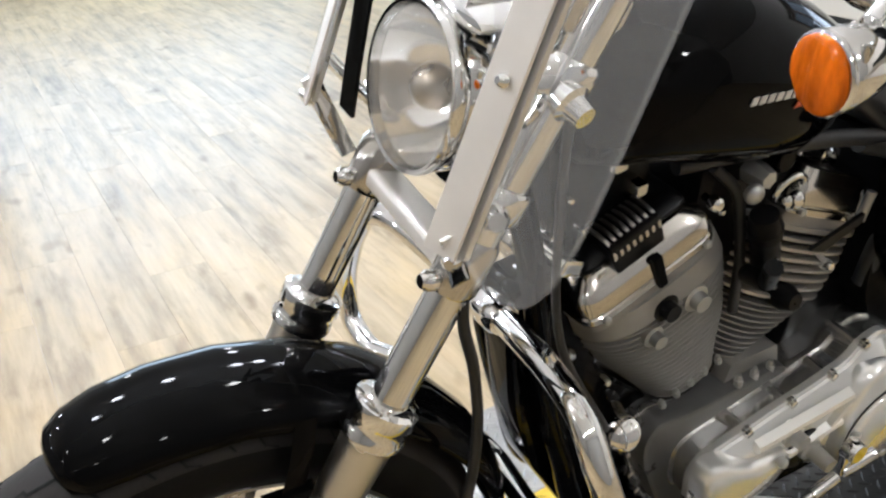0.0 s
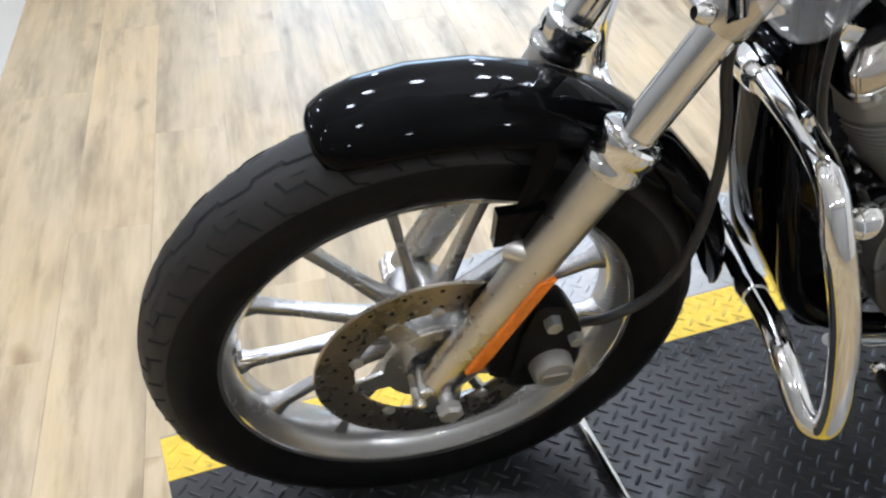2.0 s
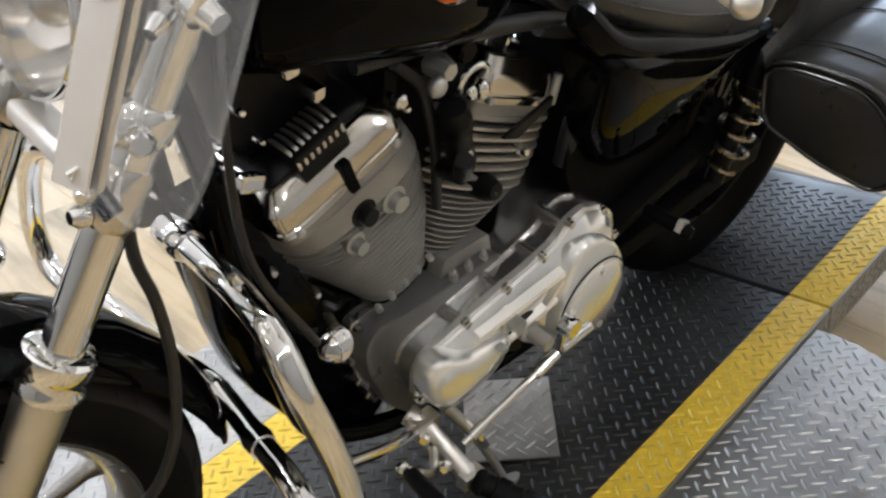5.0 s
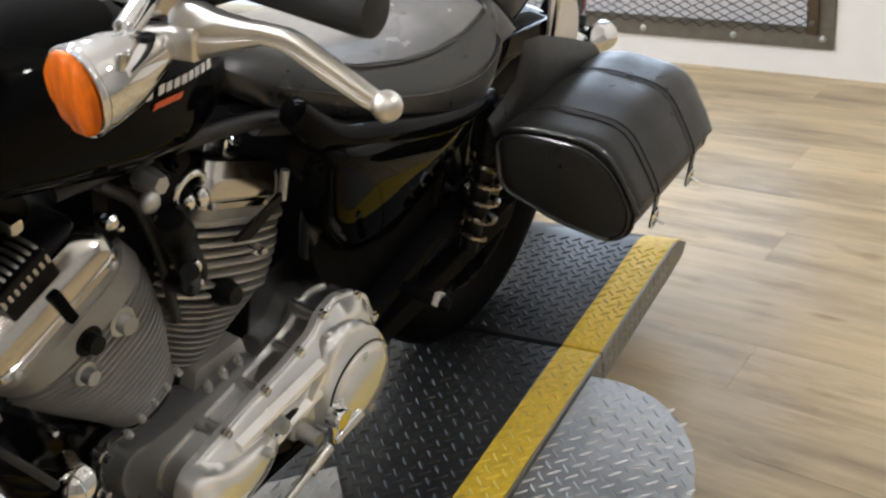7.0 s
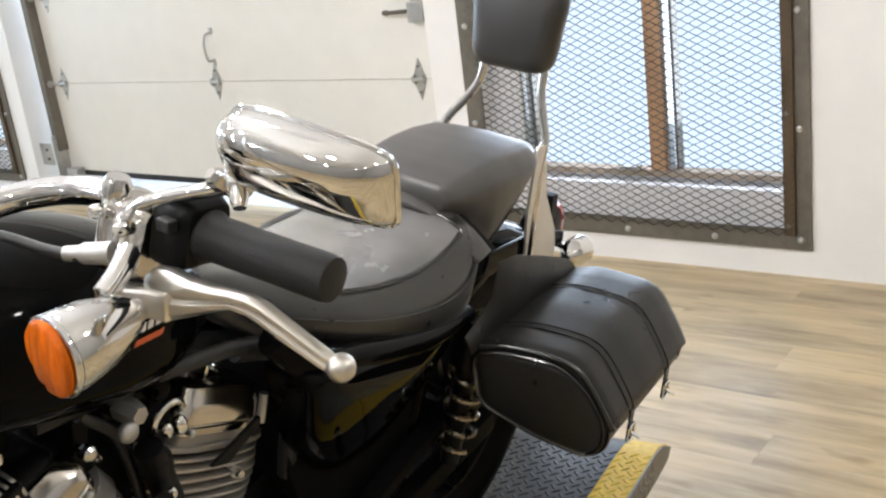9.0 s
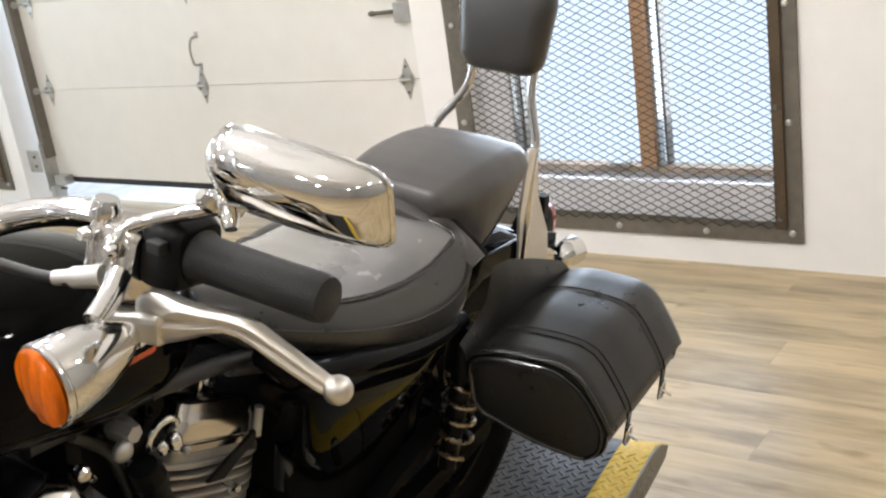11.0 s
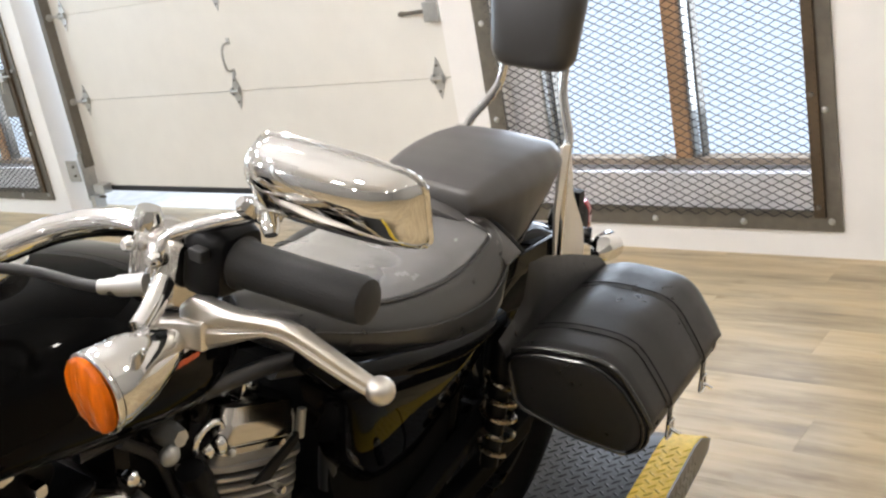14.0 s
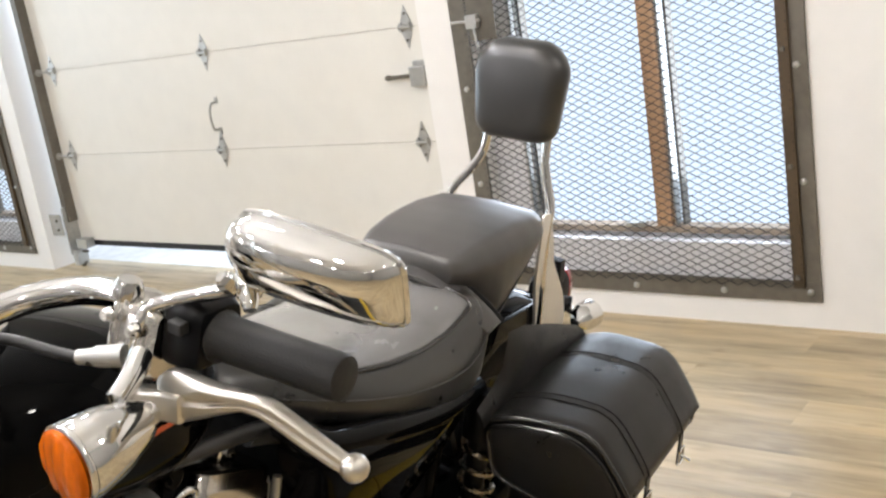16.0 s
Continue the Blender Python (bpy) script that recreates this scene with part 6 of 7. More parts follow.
part("top_mount", [box(-0.018, -0.016, -0.010, 0.018, 0.016, 0.010), rod((0, -0.014, 0.006), (0, -0.022, 0.010), 0.008)], CHROME, rear_cyl, "chrome engine mount", bevel=0.005, m=pose(0.818, -0.046, 0.738, 0, 22))
valve = part("idle_valve", [turned((0.668, -0.100, 0.722), (0.700, -0.100, 0.622), [(0, 0.014), (0.06, 0.020), (0.30, 0.021), (0.34, 0.018), (0.85, 0.018), (1, 0.013)], 22)], BLACKMETAL, bike, "black round idle valve")
part("valve_cap", [turned((0.664, -0.102, 0.728), (0.672, -0.102, 0.706), [(0, 0.008), (0.1, 0.017), (0.9, 0.0215), (1, 0.0215)], 22)], BLACKMETAL, valve)
part("valve_ring", [tube([(0.700 + 0.022 * math.cos(a), -0.100 - 0.004 * math.sin(a), 0.748 + 0.020 * math.sin(a)) for a in np.linspace(0.2, 3.6, 11)], 0.0045, 10)], CHROME, valve)
for x, y, z, r, h in ((0.715, -0.102, 0.730, 0.010, 0.014), (0.690, -0.108, 0.738, 0.007, 0.010), (0.678, -0.124, 0.665, 0.006, 0.009), (0.682, -0.124, 0.640, 0.004, 0.005)):
    part("valve_plug", [ball((x, y, z), r, r, h, 14, 8)], CHROME, valve)
for k in range(5):
    p = cf + uf * -0.232 + ff * (-0.020 + k * 0.024) + Vector((0, -0.078, 0))
    part("base_stud", [turned(p, p + uf * 0.014, [(0, 0.0052), (0.6, 0.0052), (0.62, 0.0036), (1, 0.003)], 8)], ZINC, front_cyl)
COIL = Matrix.Translation(cf + uf * 0.084 + ff * -0.004 + Vector((0, -0.062, 0))) @ AXES
coil = part("coil", [box(-0.034, -0.026, -0.030, 0.034, 0.026, 0.014)], BLACKMETAL, bike, "black ignition coil", bevel=0.004, m=COIL)
for k in range(8):
    part("coil_rib", [rings([[Vector((-0.033 + k * 0.0088 + dx, 0.027 * math.cos(q), 0.000 + 0.020 * math.sin(q))) for q in np.linspace(0, 2 * math.pi, 20, endpoint=False)] for dx in (0, 0.0040)])], SATIN, coil, bevel=0.0006, m=COIL)
part("oil_tank", [rings([[Vector((x, y, z)) for x, z in rounded([(0.90, 0.74), (0.93, 0.50), (1.04, 0.36), (1.24, 0.40), (1.27, 0.66), (1.05, 0.72)], 0.04, 3)] for y in (-0.098, -0.09, 0.13, 0.138)])], DULLBLACK, bike, "black oil tank and battery box")
part("intake_cover", [box(-0.075, -0.06, -0.09, 0.075, 0.06, 0.09)], BLACKMETAL, bike, bevel=0.02, m=pose(0.672, 0.0, 0.69))
part("engine_mount", [box(-0.045, -0.012, -0.018, 0.045, 0.012, 0.018), rod((0.05, -0.02, 0.01), (0.05, 0.02, 0.01), 0.016)], BLACKPAINT, bike, bevel=0.003, m=pose(0.66, -0.06, 0.775, 0, 15))
part("mount_bolt", [turned((0.655, -0.07, 0.775), (0.655, -0.105, 0.775), [(0, 0.015), (0.5, 0.015), (1, 0.011)], 6), ball((0.64, -0.100, 0.760), 0.013, 0.010, 0.013)], ZINC, bike)
part("wiring", [tube([(0.60, -0.07, 0.79), (0.64, -0.075, 0.75), (0.66, -0.075, 0.70), (0.672, -0.078, 0.64), (0.685, -0.075, 0.56)], 0.007, 10), tube([(0.83, -0.085, 0.77), (0.90, -0.10, 0.74), (0.925, -0.10, 0.66), (0.93, -0.09, 0.58), (0.94, -0.08, 0.52)], 0.014, 10), tube([(0.55, -0.06, 0.80), (0.68, -0.08, 0.80), (0.80, -0.09, 0.785), (0.90, -0.09, 0.76)], 0.011, 10)], CABLE, bike, "black cable looms")
part("intake", [turned((0.665, 0.02, 0.66), (0.68, 0.14, 0.67), [(0, 0.04), (1, 0.05)], 20)], BLACKMETAL, bike)

for x, z, a, b in ((0.465, 0.825, 0.010, 0.007), (0.500, 0.787, 0.008, 0.009)):
    part("neck_plate", [rings([[Vector((x + p * k, y, z + q * k)) for p, q in rounded([(-a, -b), (a, -b * 0.7), (a, b), (-a, b * 0.8)], 0.004, 3)] for y, k in ((-0.040, 1.0), (-0.064, 1.0), (-0.067, 0.85))])], CHROME, bike, "small chrome neck plate")

for x, y, z, r in ((0.408, -0.058, 0.798, 0.007), (0.429, -0.060, 0.757, 0.006), (0.386, -0.060, 0.760, 0.006), (0.438, -0.060, 0.579, 0.009), (0.500, -0.062, 0.512, 0.008), (0.378, -0.060, 0.722, 0.006), (0.592, -0.094, 0.756, 0.012), (0.604, -0.090, 0.742, 0.007)):
    part("small_bolt", [turned((x, y + 0.022, z), (x, y - 0.004, z), [(0, r * 0.4), (0.4, r * 0.4), (0.45, r * 0.75), (0.85, r * 0.75), (1, r * 0.45)], 8)], CHROME, bike)

# foot controls and stand
ctrl = part("foot_control", [tube([(0.600, -0.130, 0.285), (0.608, -0.155, 0.275), (0.615, -0.190, 0.255), (0.618, -0.232, 0.234)], [0.016, 0.014, 0.013, 0.015], 14), box(0.588, -0.165, 0.262, 0.630, -0.140, 0.290), box(0.600, -0.246, 0.222, 0.636, -0.226, 0.246)], SATIN, bike, "chrome footrest bracket", bevel=0.003)
for y, z in ((-0.165, 0.268), (-0.205, 0.246)):
    part("bracket_bolt", [turned((0.602, y, z), (0.590, y - 0.008, z + 0.004), [(0, 0.010), (0.6, 0.010), (1, 0.006)], 8)], CHROME, ctrl)
part("foot_peg", [turned((0.620, -0.240, 0.232), (0.655, -0.345, 0.226), [(0, 0.012), (0.06, 0.018), (0.14, 0.019), (0.16, 0.017), (0.30, 0.017), (0.32, 0.019), (0.46, 0.019), (0.48, 0.017), (0.62, 0.017), (0.64, 0.019), (0.92, 0.019), (1, 0.014)], 20)], BLACKMETAL, ctrl, "black rubber foot peg")
lever_arm = part("shift_lever", [tube([(0.604, -0.180, 0.258), (0.586, -0.200, 0.240), (0.560, -0.206, 0.262), (0.528, -0.206, 0.294)], [0.008, 0.006, 0.005, 0.006], 10)], SATIN, ctrl, "chrome shift lever")
part("shift_peg", [turned((0.526, -0.210, 0.294), (0.507, -0.282, 0.314), [(0, 0.008), (0.05, 0.012), (0.95, 0.012), (1, 0.010)], 14)], BLACKMETAL, lever_arm, "black rubber shifter peg")
part("peg_cap", [ball((0.521, -0.201, 0.300), 0.010, 0.008, 0.010, 14, 8)], CHROME, lever_arm)
part("shift_rod", [rod((0.640, -0.200, 0.250), (0.800, -0.200, 0.290), 0.0055), rod((0.785, -0.2, 0.286), (0.830, -0.2, 0.298), 0.009), rod((0.655, -0.2, 0.254), (0.680, -0.2, 0.260), 0.008)], CHROME, ctrl, "chrome shift rod")
part("shift_arm", [rings([[Vector((x, y, z)) for y in (-0.200, -0.190)] + [Vector((x + 0.018, y, z + 0.006)) for y in (-0.190, -0.200)] for x, z in ((0.834, 0.345), (0.840, 0.315), (0.842, 0.288))]), turned((0.850, -0.19, 0.340), (0.850, -0.212, 0.340), [(0, 0.018), (1, 0.016)], 14), rod((0.848, -0.196, 0.294), (0.90, -0.205, 0.315), 0.009)], CHROME, ctrl, bevel=0.002)
part("frame_cross", [tube([(0.395, -0.222, 0.425), (0.422, -0.215, 0.407), (0.480, -0.200, 0.365), (0.543, -0.180, 0.322), (0.592, -0.155, 0.282)], 0.0075, 12)], CHROME, bike, "chrome brace to the footrest")
stand = part("kickstand", [tube([(0.672, -0.135, 0.250), (0.707, -0.165, 0.190), (0.740, -0.184, 0.120), (0.762, -0.193, 0.074)], [0.010, 0.0085, 0.007, 0.005], 12)], ZINC, bike, "thin silver kickstand resting on the deck")
part("stand_foot", [rings([[Vector((x, y, z)) for y, z in ((-w, -0.003), (w, -0.003), (w, 0.003), (-w, 0.003))] for x, w in ((-0.030, 0.004), (-0.010, 0.010), (0.014, 0.010), (0.026, 0.003))])], ZINC, stand, bevel=0.001, m=pose(0.770, -0.197, 0.0545, -12.5))
part("stand_spring", [tube([(0.690, -0.150, 0.225), (0.707, -0.172, 0.195), (0.722, -0.180, 0.165)], 0.006, 8)], CHROME, stand)

# side cover, oil tank and rear end
SIDE = [(0.860, 0.752), (0.905, 0.60), (0.985, 0.50), (1.10, 0.470), (1.22, 0.530), (1.292, 0.610), (1.275, 0.655), (1.05, 0.702)]
side = part("side_cover", [rings([[Vector((x, y + (0.28 * (0.68 - z) if y < -0.12 else 0.0), z)) for x, z in rounded(grown(SIDE, 1.06, 0.61, k), 0.035, 5)] for y, k in ((-0.10, 1.0), (-0.146, 1.0), (-0.158, 0.985), (-0.167, 0.95), (-0.174, 0.88), (-0.180, 0.74), (-0.184, 0.5), (-0.186, 0.2))])], BLACKPAINT, bike, "gloss black side cover", sharp=60)
part("frame_rail", [tube([(0.84, -0.135, 0.80), (0.90, -0.15, 0.745), (1.02, -0.158, 0.705), (1.18, -0.158, 0.660), (1.32, -0.150, 0.64)], [0.02, 0.024, 0.024, 0.02, 0.016], 12)], BLACKPAINT, bike, "gloss black seat rail")
part("belt_guard", [rings([[Vector((x, y, z)) for y, z in ((-0.105, c - 0.02), (-0.135, c - 0.018), (-0.138, c + 0.012), (-0.105, c + 0.018))] for x, c in ((1.00, 0.36), (1.15, 0.40), (1.35, 0.44), (1.55, 0.44), (1.70, 0.38))])], DULLBLACK, bike, "black belt guard", bevel=0.004)
part("swingarm", [rings([[Vector((x, y, z)) for y, z in ((-0.09, c - 0.022), (-0.125, c - 0.022), (-0.125, c + 0.022), (-0.09, c + 0.022))] for x, c in ((0.98, 0.29), (1.25, 0.30), (1.52, 0.315))])], DULLBLACK, bike, bevel=0.006)
part("passenger_peg", [turned((1.085, -0.150, 0.405), (1.095, -0.232, 0.398), [(0, 0.009), (0.1, 0.012), (0.9, 0.012), (1, 0.009)], 14)], DULLBLACK, bike)
part("peg_bolt", [box(-0.010, -0.004, -0.011, 0.010, 0.008, 0.011)], ZINC, bike, "silver peg bracket", bevel=0.003, m=pose(1.092, -0.215, 0.405, 0, 25))
part("shock", [turned((1.345, -0.155, 0.62), (1.300, -0.150, 0.36), [(0, 0.022), (0.08, 0.033), (0.30, 0.033), (0.32, 0.020), (1, 0.016)], 20)], BLACKMETAL, bike, "black rear shock")
part("shock_spring", [tube([(1.342 - 0.030 * s + 0.0 + 0.029 * math.cos(a) * 0.98, -0.1545 + 0.029 * math.sin(a), 0.60 - 0.21 * s) for s, a in [(k / 56, k * 0.75) for k in range(57)]], 0.0050, 6, 2)], DISCSTEEL, bike, "dull steel shock spring")
rear = part("rear_wheel", [lathe([(0.210, -0.055), (0.198, -0.05), (0.190, 0), (0.198, 0.05), (0.210, 0.055), (0.204, 0)], 48), turned((0, -0.07, 0), (0, 0.07, 0), [(0, 0.05), (1, 0.05)], 24)], BLACKMETAL, bike, "dark cast rear wheel", m=pose(1.52, 0, 0.322))
RT = [(0.203, -0.052), (0.222, -0.066), (0.255, -0.075), (0.285, -0.072), (0.308, -0.052), (0.319, -0.022), (0.321, 0)]
part("tyre", [lathe(RT + [(r, -y) for r, y in reversed(RT[:-1])], 72)], DULLBLACK, rear, "black rear tyre", m=pose(1.52, 0, 0.322))
for k in range(13):
    part("spoke", [moved(box(0.04, -0.014, -0.008, 0.195, 0.014, 0.008), Matrix.Rotation(radians(k * 360 / 13), 4, "Y"))], BLACKMETAL, rear, m=pose(1.52, 0, 0.322))
RFEN = [(128, 0.345, 0.085), (110, 0.352, 0.090), (92, 0.362, 0.092), (74, 0.372, 0.092), (56, 0.38, 0.092), (40, 0.385, 0.090), (26, 0.388, 0.084), (14, 0.39, 0.07)]


def rear_shell(inner):
    out = []
    for a, r, hw in RFEN:
        out.append([Vector(((r - inner - (1 - math.cos(abs(t) ** 1.6 * math.pi / 2)) * 0.06) * math.cos(radians(a)), hw * math.sin(t * math.pi / 2) * (1 - inner * 5), (r - inner - (1 - math.cos(abs(t) ** 1.6 * math.pi / 2)) * 0.06) * math.sin(radians(a)))) for t in np.linspace(-1, 1, 15)])
    return out


part("rear_fender", [rings([o + list(reversed(i)) for o, i in zip(rear_shell(0), rear_shell(0.003))])], BLACKPAINT, bike, "gloss black rear fender", m=pose(1.52, 0, 0.322), sharp=50)
part("lamp_bracket", [box(1.850, -0.052, 0.612, 1.875, -0.014, 0.664)], BLACKMETAL, bike, "small black lamp bracket", bevel=0.002)
tail = part("tail_light", [rings([oval((x, 0.0, 0.565), w, h, 24, 3) for x, w, h in ((1.875, 0.030, 0.034), (1.89, 0.036, 0.044), (1.93, 0.038, 0.048), (1.945, 0.036, 0.044))])], BLACKMETAL, bike, "black tail light housing")
part("tail_lens", [rings([oval((x, 0.0, 0.565), w, h, 24, 3) for x, w, h in ((1.946, 0.037, 0.046), (1.968, 0.033, 0.042), (1.976, 0.02, 0.026))])], REDLENS, tail, "red tail lens")
for sg in (-1, 1):
    rs = part("rear_signal", [turned((1.755, sg * 0.136, 0.583), (1.825, sg * 0.136, 0.578), [(0, 0.006), (0.2, 0.020), (0.6, 0.029), (1, 0.030)], 20), rod((1.80, sg * 0.06, 0.60), (1.79, sg * 0.13, 0.583), 0.008)], CHROME, bike, "chrome bullet rear turn signal")
    part("signal_lens", [turned((1.825, sg * 0.136, 0.578), (1.843, sg * 0.136, 0.577), [(0, 0.029), (0.5, 0.025), (1, 0.008)], 20)], REDLENS, rs)
    part("fender_strut", [rings([[Vector((x, sg * y, z)) for y, z in ((0.098, c - 0.018), (0.106, c - 0.018), (0.106, c + 0.018), (0.098, c + 0.018))] for x, c in ((1.25, 0.655), (1.45, 0.665), (1.68, 0.645), (1.80, 0.60))])], BLACKPAINT, bike, "black fender strut", bevel=0.002)

# seats
SEAT = [(0.800, 0.050, 0.868, 0.842), (0.815, 0.070, 0.870, 0.815), (0.86, 0.095, 0.860, 0.778), (0.93, 0.125, 0.838, 0.750), (1.00, 0.148, 0.816, 0.724), (1.08, 0.162, 0.798, 0.695), (1.16, 0.168, 0.788, 0.671), (1.23, 0.168, 0.787, 0.656), (1.275, 0.165, 0.794, 0.652), (1.31, 0.160, 0.803, 0.662), (1.34, 0.153, 0.806, 0.700), (1.36, 0.140, 0.798, 0.722)]


def seat_ring(x, w, t, b, grow=0.0):
    """The rider seat's section: a padded panel with a firm shoulder over a falling side."""
    half = [(w * 0.52, t - 0.003), (w * 0.84, t - 0.020), (w * 0.985, b + (t - b) * 0.42), (w, b + 0.018), (w * 0.97, b)]
    ring = [(-y, z) for y, z in half] + [(y, z) for y, z in reversed(half)]
    return [Vector((x, y * (1 + grow), z + grow * 0.1)) for y, z in rounded(ring, 0.016, 4)]


def along(table, k, steps=4):
    """Rows between the given rows, on a smooth curve through them."""
    return [tuple(p) for p in np.array([[float(v) for v in np.interp(np.linspace(0, len(table) - 1, (len(table) - 1) * steps + 1), range(len(table)), [r[c] for r in table])] for c in range(k)]).T]


seat = part("rider_seat", [rings([seat_ring(*r) for r in along(SEAT, 4, 3)])], SEATVINYL, bike, "black vinyl rider seat with a sheen painted on its top panel", sharp=80)
# a thin skin over the seat top carries the painted sheen
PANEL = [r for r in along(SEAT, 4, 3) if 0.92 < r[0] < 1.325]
part("seat_panel", [rings([[Vector((x, y * w, t + z + 0.0016)) for y, z in ((-0.80, -0.0185), (-0.66, -0.0100), (-0.48, -0.0035), (-0.25, -0.0012), (0, -0.0005), (0.25, -0.0012), (0.48, -0.0035), (0.66, -0.0100), (0.80, -0.0185), (0.78, -0.024), (0, -0.008), (-0.78, -0.024))] for x, w, t, b in PANEL])], PANELSHEEN, seat, "shiny sitting panel, its reflected sheen painted grey", sharp=70)
part("seat_piping", [tube([(x, -w * 0.992, b + (t - b) * 0.40) for x, w, t, b in SEAT[2:-1]], 0.0016, 6)], SEATVINYL, seat)
part("panel_seam", [tube([(x, -w * 0.835, t - 0.0185) for x, w, t, b in SEAT[3:10]] + [(1.316, -0.105, 0.7965), (1.320, -0.05, 0.8040), (1.320, 0.0, 0.8050)], 0.0018, 6)], PIPING, seat)
PILL = [(1.322, 0.08, 0.838, 0.088, 0.82, 0.798), (1.33, 0.088, 0.844, 0.098, 0.822, 0.799), (1.345, 0.092, 0.846, 0.108, 0.82, 0.796), (1.38, 0.1, 0.852, 0.122, 0.825, 0.761), (1.43, 0.106, 0.857, 0.13, 0.828, 0.708), (1.47, 0.108, 0.859, 0.132, 0.828, 0.721), (1.53, 0.108, 0.859, 0.131, 0.827, 0.753), (1.59, 0.102, 0.855, 0.124, 0.823, 0.781), (1.63, 0.09, 0.845, 0.108, 0.818, 0.799), (1.65, 0.066, 0.831, 0.082, 0.812, 0.8)]
pill = part("passenger_seat", [rings([[Vector((x, y, z)) for y, z in rounded([(-wt, t), (-w, m), (-w * 0.96, (m + b) / 2), (-w * 0.86, b), (w * 0.86, b), (w * 0.96, (m + b) / 2), (w, m), (wt, t), (0, t + 0.005)], 0.017, 5)] for x, wt, t, w, m, b in along(PILL, 6, 3)])], PILLVINYL, bike, "charcoal vinyl passenger pillion", sharp=80)
STRAP = np.linspace(-1, 1, 25)
part("seat_strap", [rings([[Vector((1.326 + 0.028 * abs(y) ** 2 + dx, y * (0.156 + dw), 0.819 - 0.080 * abs(y) ** 2.4 + h)) for dx, h, dw in ((-0.026, -0.004, 0.003), (-0.004, 0.003, 0.005), (0.016, 0.002, 0.004), (0.016, -0.007, -0.002), (-0.026, -0.012, -0.002))] for y in STRAP])], PILLVINYL, pill, "charcoal seat strap", bevel=0.001)
# a solid dark cord stands in for the shade behind the strap
part("strap_edge", [tube([(1.349 + 0.028 * abs(y) ** 2, y * 0.158, 0.817 - 0.080 * abs(y) ** 2.4) for y in np.linspace(-1, 1, 15)], 0.0060, 8)], GROOVE, pill, "near-black cord painting the shaded gap behind the strap")
part("pillion_welt", [tube([(x, -w * 0.885, b + 0.010) for x, wt, t, w, m, b in PILL[1:-1]], 0.0020, 6)], PIPING, pill)

# sissy bar and pad
sissy = part("sissy_bar", [tube([(1.615, sg * 0.112, 0.60), (1.625, sg * 0.112, 0.72), (1.640, sg * 0.108, 0.81), (1.652, sg * 0.104 - 0.003, 0.85), (1.658, sg * 0.080 - 0.014, 0.895), (1.664, sg * 0.064 - 0.020, 0.935), (1.676, sg * 0.060 - 0.022, 1.00), (1.696, sg * 0.055 - 0.022, 1.08)], 0.0085, 12) for sg in (-1, 1)] + [tube([(1.696, -0.077, 1.08), (1.704, -0.05, 1.10), (1.704, 0.01, 1.10), (1.696, 0.033, 1.08)], 0.0085, 12)], CHROME, bike, "chrome sissy bar")
for sg in (-1, 1):
    # pale half-matt metal puts the white wall's reflection into the chrome plate's colour
    part("side_plate", [prism(rounded([(1.606, 0.590), (1.601, 0.66), (1.594, 0.72), (1.604, 0.79), (1.612, 0.848), (1.644, 0.842), (1.662, 0.78), (1.670, 0.738), (1.702, 0.690), (1.728, 0.650), (1.740, 0.600), (1.736, 0.584)], 0.008, 3), sg * 0.112 - 0.003, sg * 0.112 + 0.003)], STRAPMETAL, sissy, "chrome side plate", bevel=0.001)
PADR = [(-0.006, 0.060, 0.062), (-0.002, 0.078, 0.078), (0.008, 0.089, 0.087), (0.024, 0.094, 0.091), (0.040, 0.093, 0.091), (0.052, 0.088, 0.087), (0.060, 0.074, 0.074)]


def pad_ring(dx, w, h):
    pts = rounded([(-w * 0.84, -h), (w * 0.84, -h), (w, h * 0.55), (w * 0.60, h), (-w * 0.60, h), (-w, h * 0.55)], 0.036, 6)
    return [Vector((1.640 + dx + 0.10 * z, y - 0.022, 1.056 + z)) for y, z in pts]


part("back_pad", [rings([pad_ring(*p) for p in PADR])], PADVINYL, sissy, "black vinyl backrest pad", sharp=60)


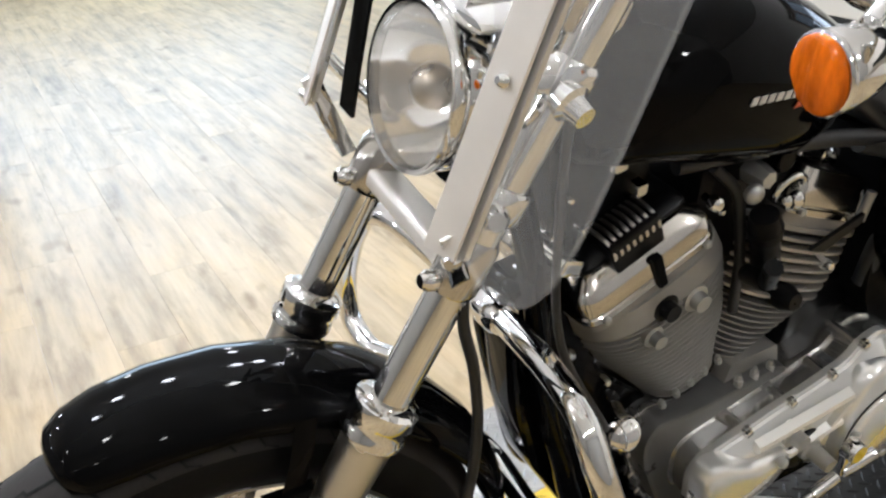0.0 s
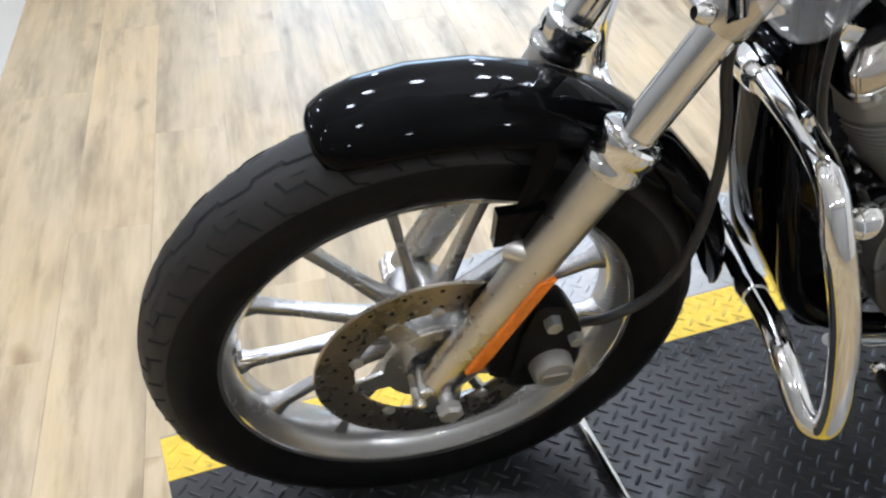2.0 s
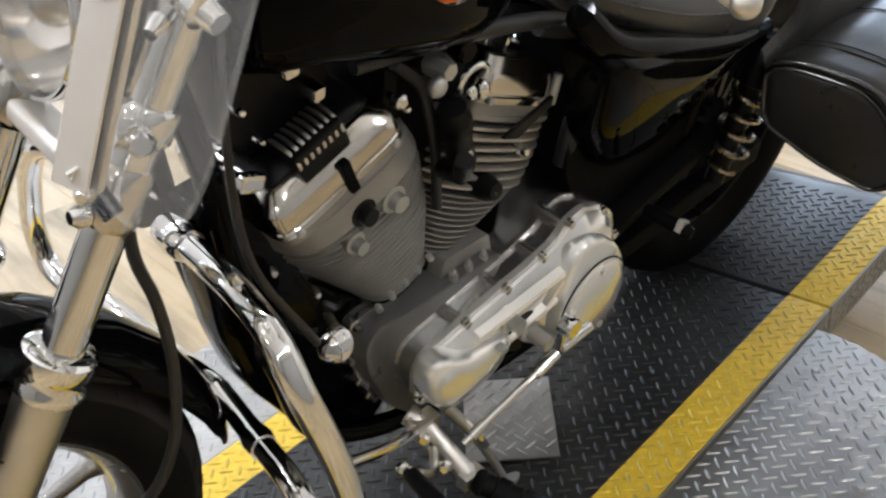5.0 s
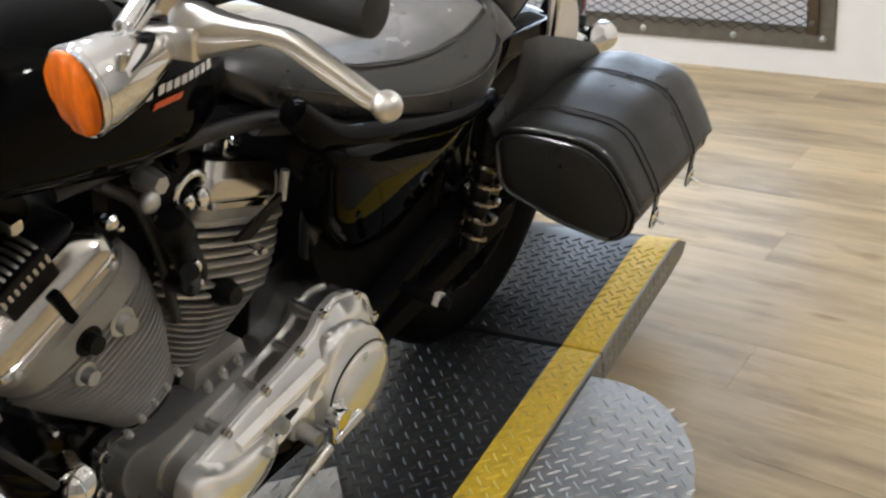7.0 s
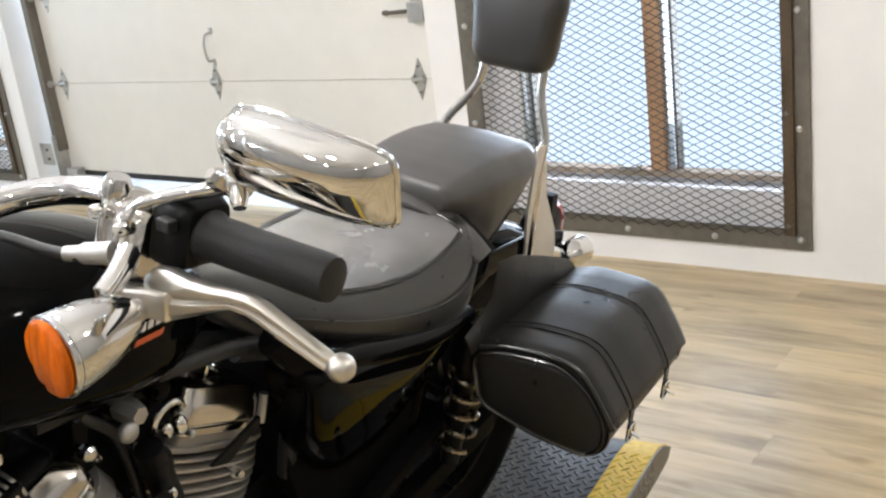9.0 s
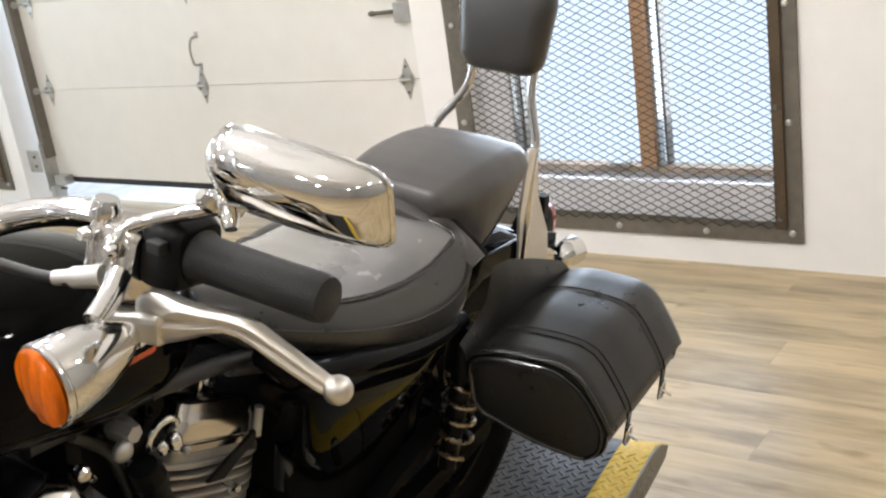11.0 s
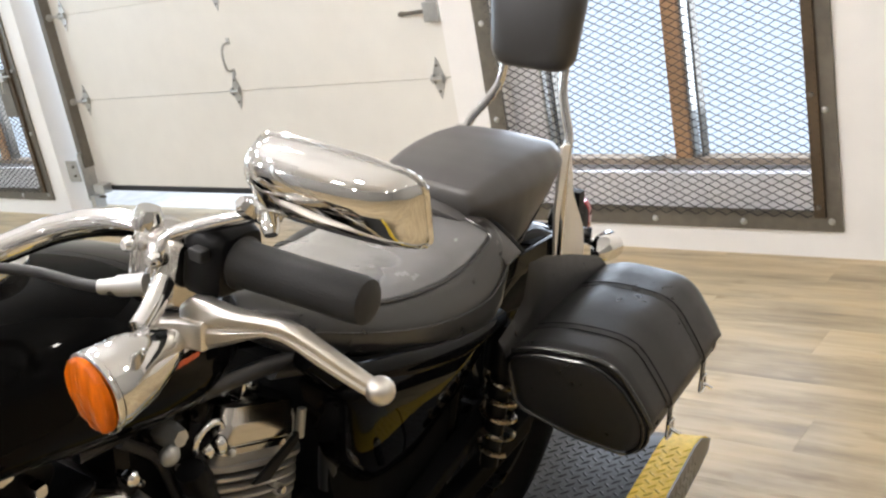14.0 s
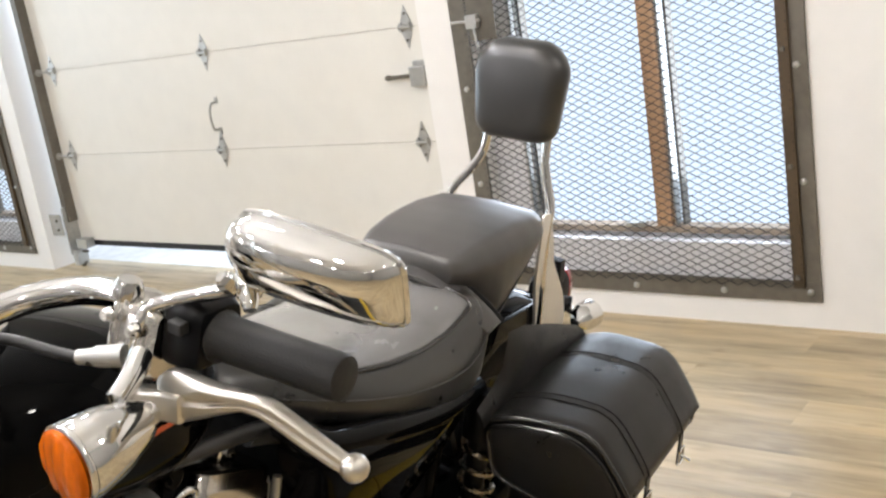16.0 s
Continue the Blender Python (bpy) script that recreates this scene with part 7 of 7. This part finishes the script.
# saddlebags
def saddlebag(sg):
    bag = thing("saddlebag", BIKE, "black leather saddlebag with straps and piping", "saddlebag", "saddlebags")

    def at(x, y, z, front):
        return Vector((x + front * 0.14 * max(0.0, -0.2 - y), -sg * y, z))

    def ring(x, grow, front=0.0):
        poly = [(-0.190, 0.609), (-0.240, 0.626), (-0.338, 0.629), (-0.386, 0.598), (-0.424, 0.540), (-0.424, 0.498), (-0.400, 0.474), (-0.310, 0.486), (-0.208, 0.520)]
        return [at(x, -0.312 + (y + 0.312) * grow, 0.552 + (z - 0.552) * grow, front) for y, z in rounded(poly, 0.026, 5)]

    part("body", [rings([ring(1.262, 0.80, 1.0), ring(1.264, 0.90, 1.0), ring(1.268, 0.955, 1.0), ring(1.276, 0.985, 1.0), ring(1.30, 0.995, 0.95), ring(1.36, 0.995, 0.75), ring(1.46, 0.995, 0.4), ring(1.60, 0.985, 0.0), ring(1.64, 0.97), ring(1.656, 0.92), ring(1.663, 0.82)])], LEATHER, bag, "soft black leather bag body", sharp=70)
    for x, front, grow in ((1.266, 1.0, 0.955), (1.276, 1.0, 1.000), (1.652, 0.0, 0.955)):
        edge = ring(x, grow, front)
        part("piping", [tube([*edge, edge[0]], 0.0036, 8, 1)], PIPING, bag, "glossy black piped edge")
    flap = [(p.x, p.y) for p in smooth_path([Vector((y, z, 0)) for y, z in ((-0.186, 0.613), (-0.238, 0.632), (-0.295, 0.636), (-0.342, 0.6335), (-0.372, 0.619), (-0.394, 0.592), (-0.415, 0.562), (-0.430, 0.536))], 4)]
    lid_rows = [(1.270, 1.0, -0.007), (1.272, 1.0, -0.002), (1.278, 1.0, 0.001), (1.30, 0.95, 0.002), (1.36, 0.75, 0.0), (1.42, 0.55, 0.004), (1.48, 0.35, 0.005), (1.54, 0.15, 0.001), (1.60, 0.02, 0.002), (1.645, 0.0, 0.0), (1.658, 0.0, -0.003), (1.664, 0.0, -0.012)]
    part("lid", [rings([[at(x, y - lift * 0.5, z + lift, fr) for y, z in flap] + [at(x, y + 0.003, z - 0.005 + lift * 0.6, fr) for y, z in reversed(flap)] for x, fr, lift in lid_rows])], LEATHER, bag, "creased leather lid", sharp=80)
    part("lid_edge", [tube([at(1.272, y, z - 0.003, 1.0) for y, z in flap[::2]], 0.0048, 10, 3)], PIPING, bag, "glossy rolled lid edge")
    for x, fr in ((1.362, 0.75), (1.545, 0.15)):
        line = [at(x, y - 0.0012, z + 0.0030, fr) for y, z in flap[::3]] + [at(x, -0.431, 0.534, fr)]
        strap = part("strap", [rings([[p + Vector((-0.013, 0, -0.0005)), p + Vector((0.0, 0, 0.0008)), p + Vector((0.0015, 0, -0.0030)), p + Vector((-0.013, 0, -0.0045))] for p in line])], LEATHER, bag, "flat leather closing strap")
        part("strap_edge", [tube([p + Vector((0.002, 0, -0.001)) for p in line], 0.0024, 6, 2)], GROOVE, strap, "dark stitched seam")
        end = line[-1]
        part("strap_end", [rings([[end + Vector((a, sg * d, -h)) for a, d in ((-0.012, 0.0), (0.004, 0.0), (0.004, 0.003), (-0.012, 0.003))] for h in (0.0, 0.03, 0.058)])], LEATHER, strap)
        part("buckle", [tube([end + Vector((a, sg * 0.005, h)) for a, h in ((-0.015, -0.030), (0.007, -0.030), (0.008, -0.056), (-0.016, -0.056), (-0.015, -0.030))], 0.0022, 6, 2), rod(end + Vector((-0.004, sg * 0.006, -0.043)), end + Vector((-0.004, sg * 0.022, -0.048)), 0.0028, n=6)], CHROME, strap, "chrome buckle")
    yoke = [(1.250, -0.186, 0.640), (1.30, -0.183, 0.652), (1.345, -0.180, 0.672), (1.364, -0.178, 0.728), (1.43, -0.176, 0.716), (1.54, -0.176, 0.676), (1.650, -0.180, 0.632)]
    part("yoke", [rings([[Vector((x, -sg * a, z + h)) for a, z, h in ((-0.200, 0.618, 0), ((-0.200 + y) / 2, (0.618 + zt) / 2, 0.003), (y, zt, 0), (y, zt, -0.005), ((-0.200 + y) / 2, (0.618 + zt) / 2, -0.003), (-0.200, 0.618, -0.006))] for x, y, zt in yoke])], LEATHER, bag, "leather yoke under the seat", sharp=60)
    return bag


saddlebag(-1)
saddlebag(1)


def lay_floor():
    """Plank objects where the camera looks, the rest of the boards in one mesh."""
    rest = []
    for i in range(-50, 2):
        b = (i + 0.5) * pw - 0.05
        x0, x1 = max(b - pw / 2 + 0.0002, -9.2), min(b + pw / 2 - 0.0002, 0.24)
        if x1 - x0 < 0.01:
            continue
        off = (i * 0.37 % 1.0) * pl
        for j in range(-6, 10):
            s = off + j * pl - 0.6
            if -4.75 < b < 0.13 and -2.4 < s < 6.7:
                ob = new("plank", plank)
                ob.parent = floor
                ob.location = (b, s, 0)
                continue
            y0, y1 = max(s - pl / 2 + 0.0002, -4.2), min(s + pl / 2 - 0.0002, 8.2)
            if y1 - y0 > 0.01:
                rest.append(box(x0, y0, -0.004, x1, y1, 0))
    tagged(part("far_planks", rest, PLANK, floor), "pale wood planks", kind="stuff")


lay_floor()
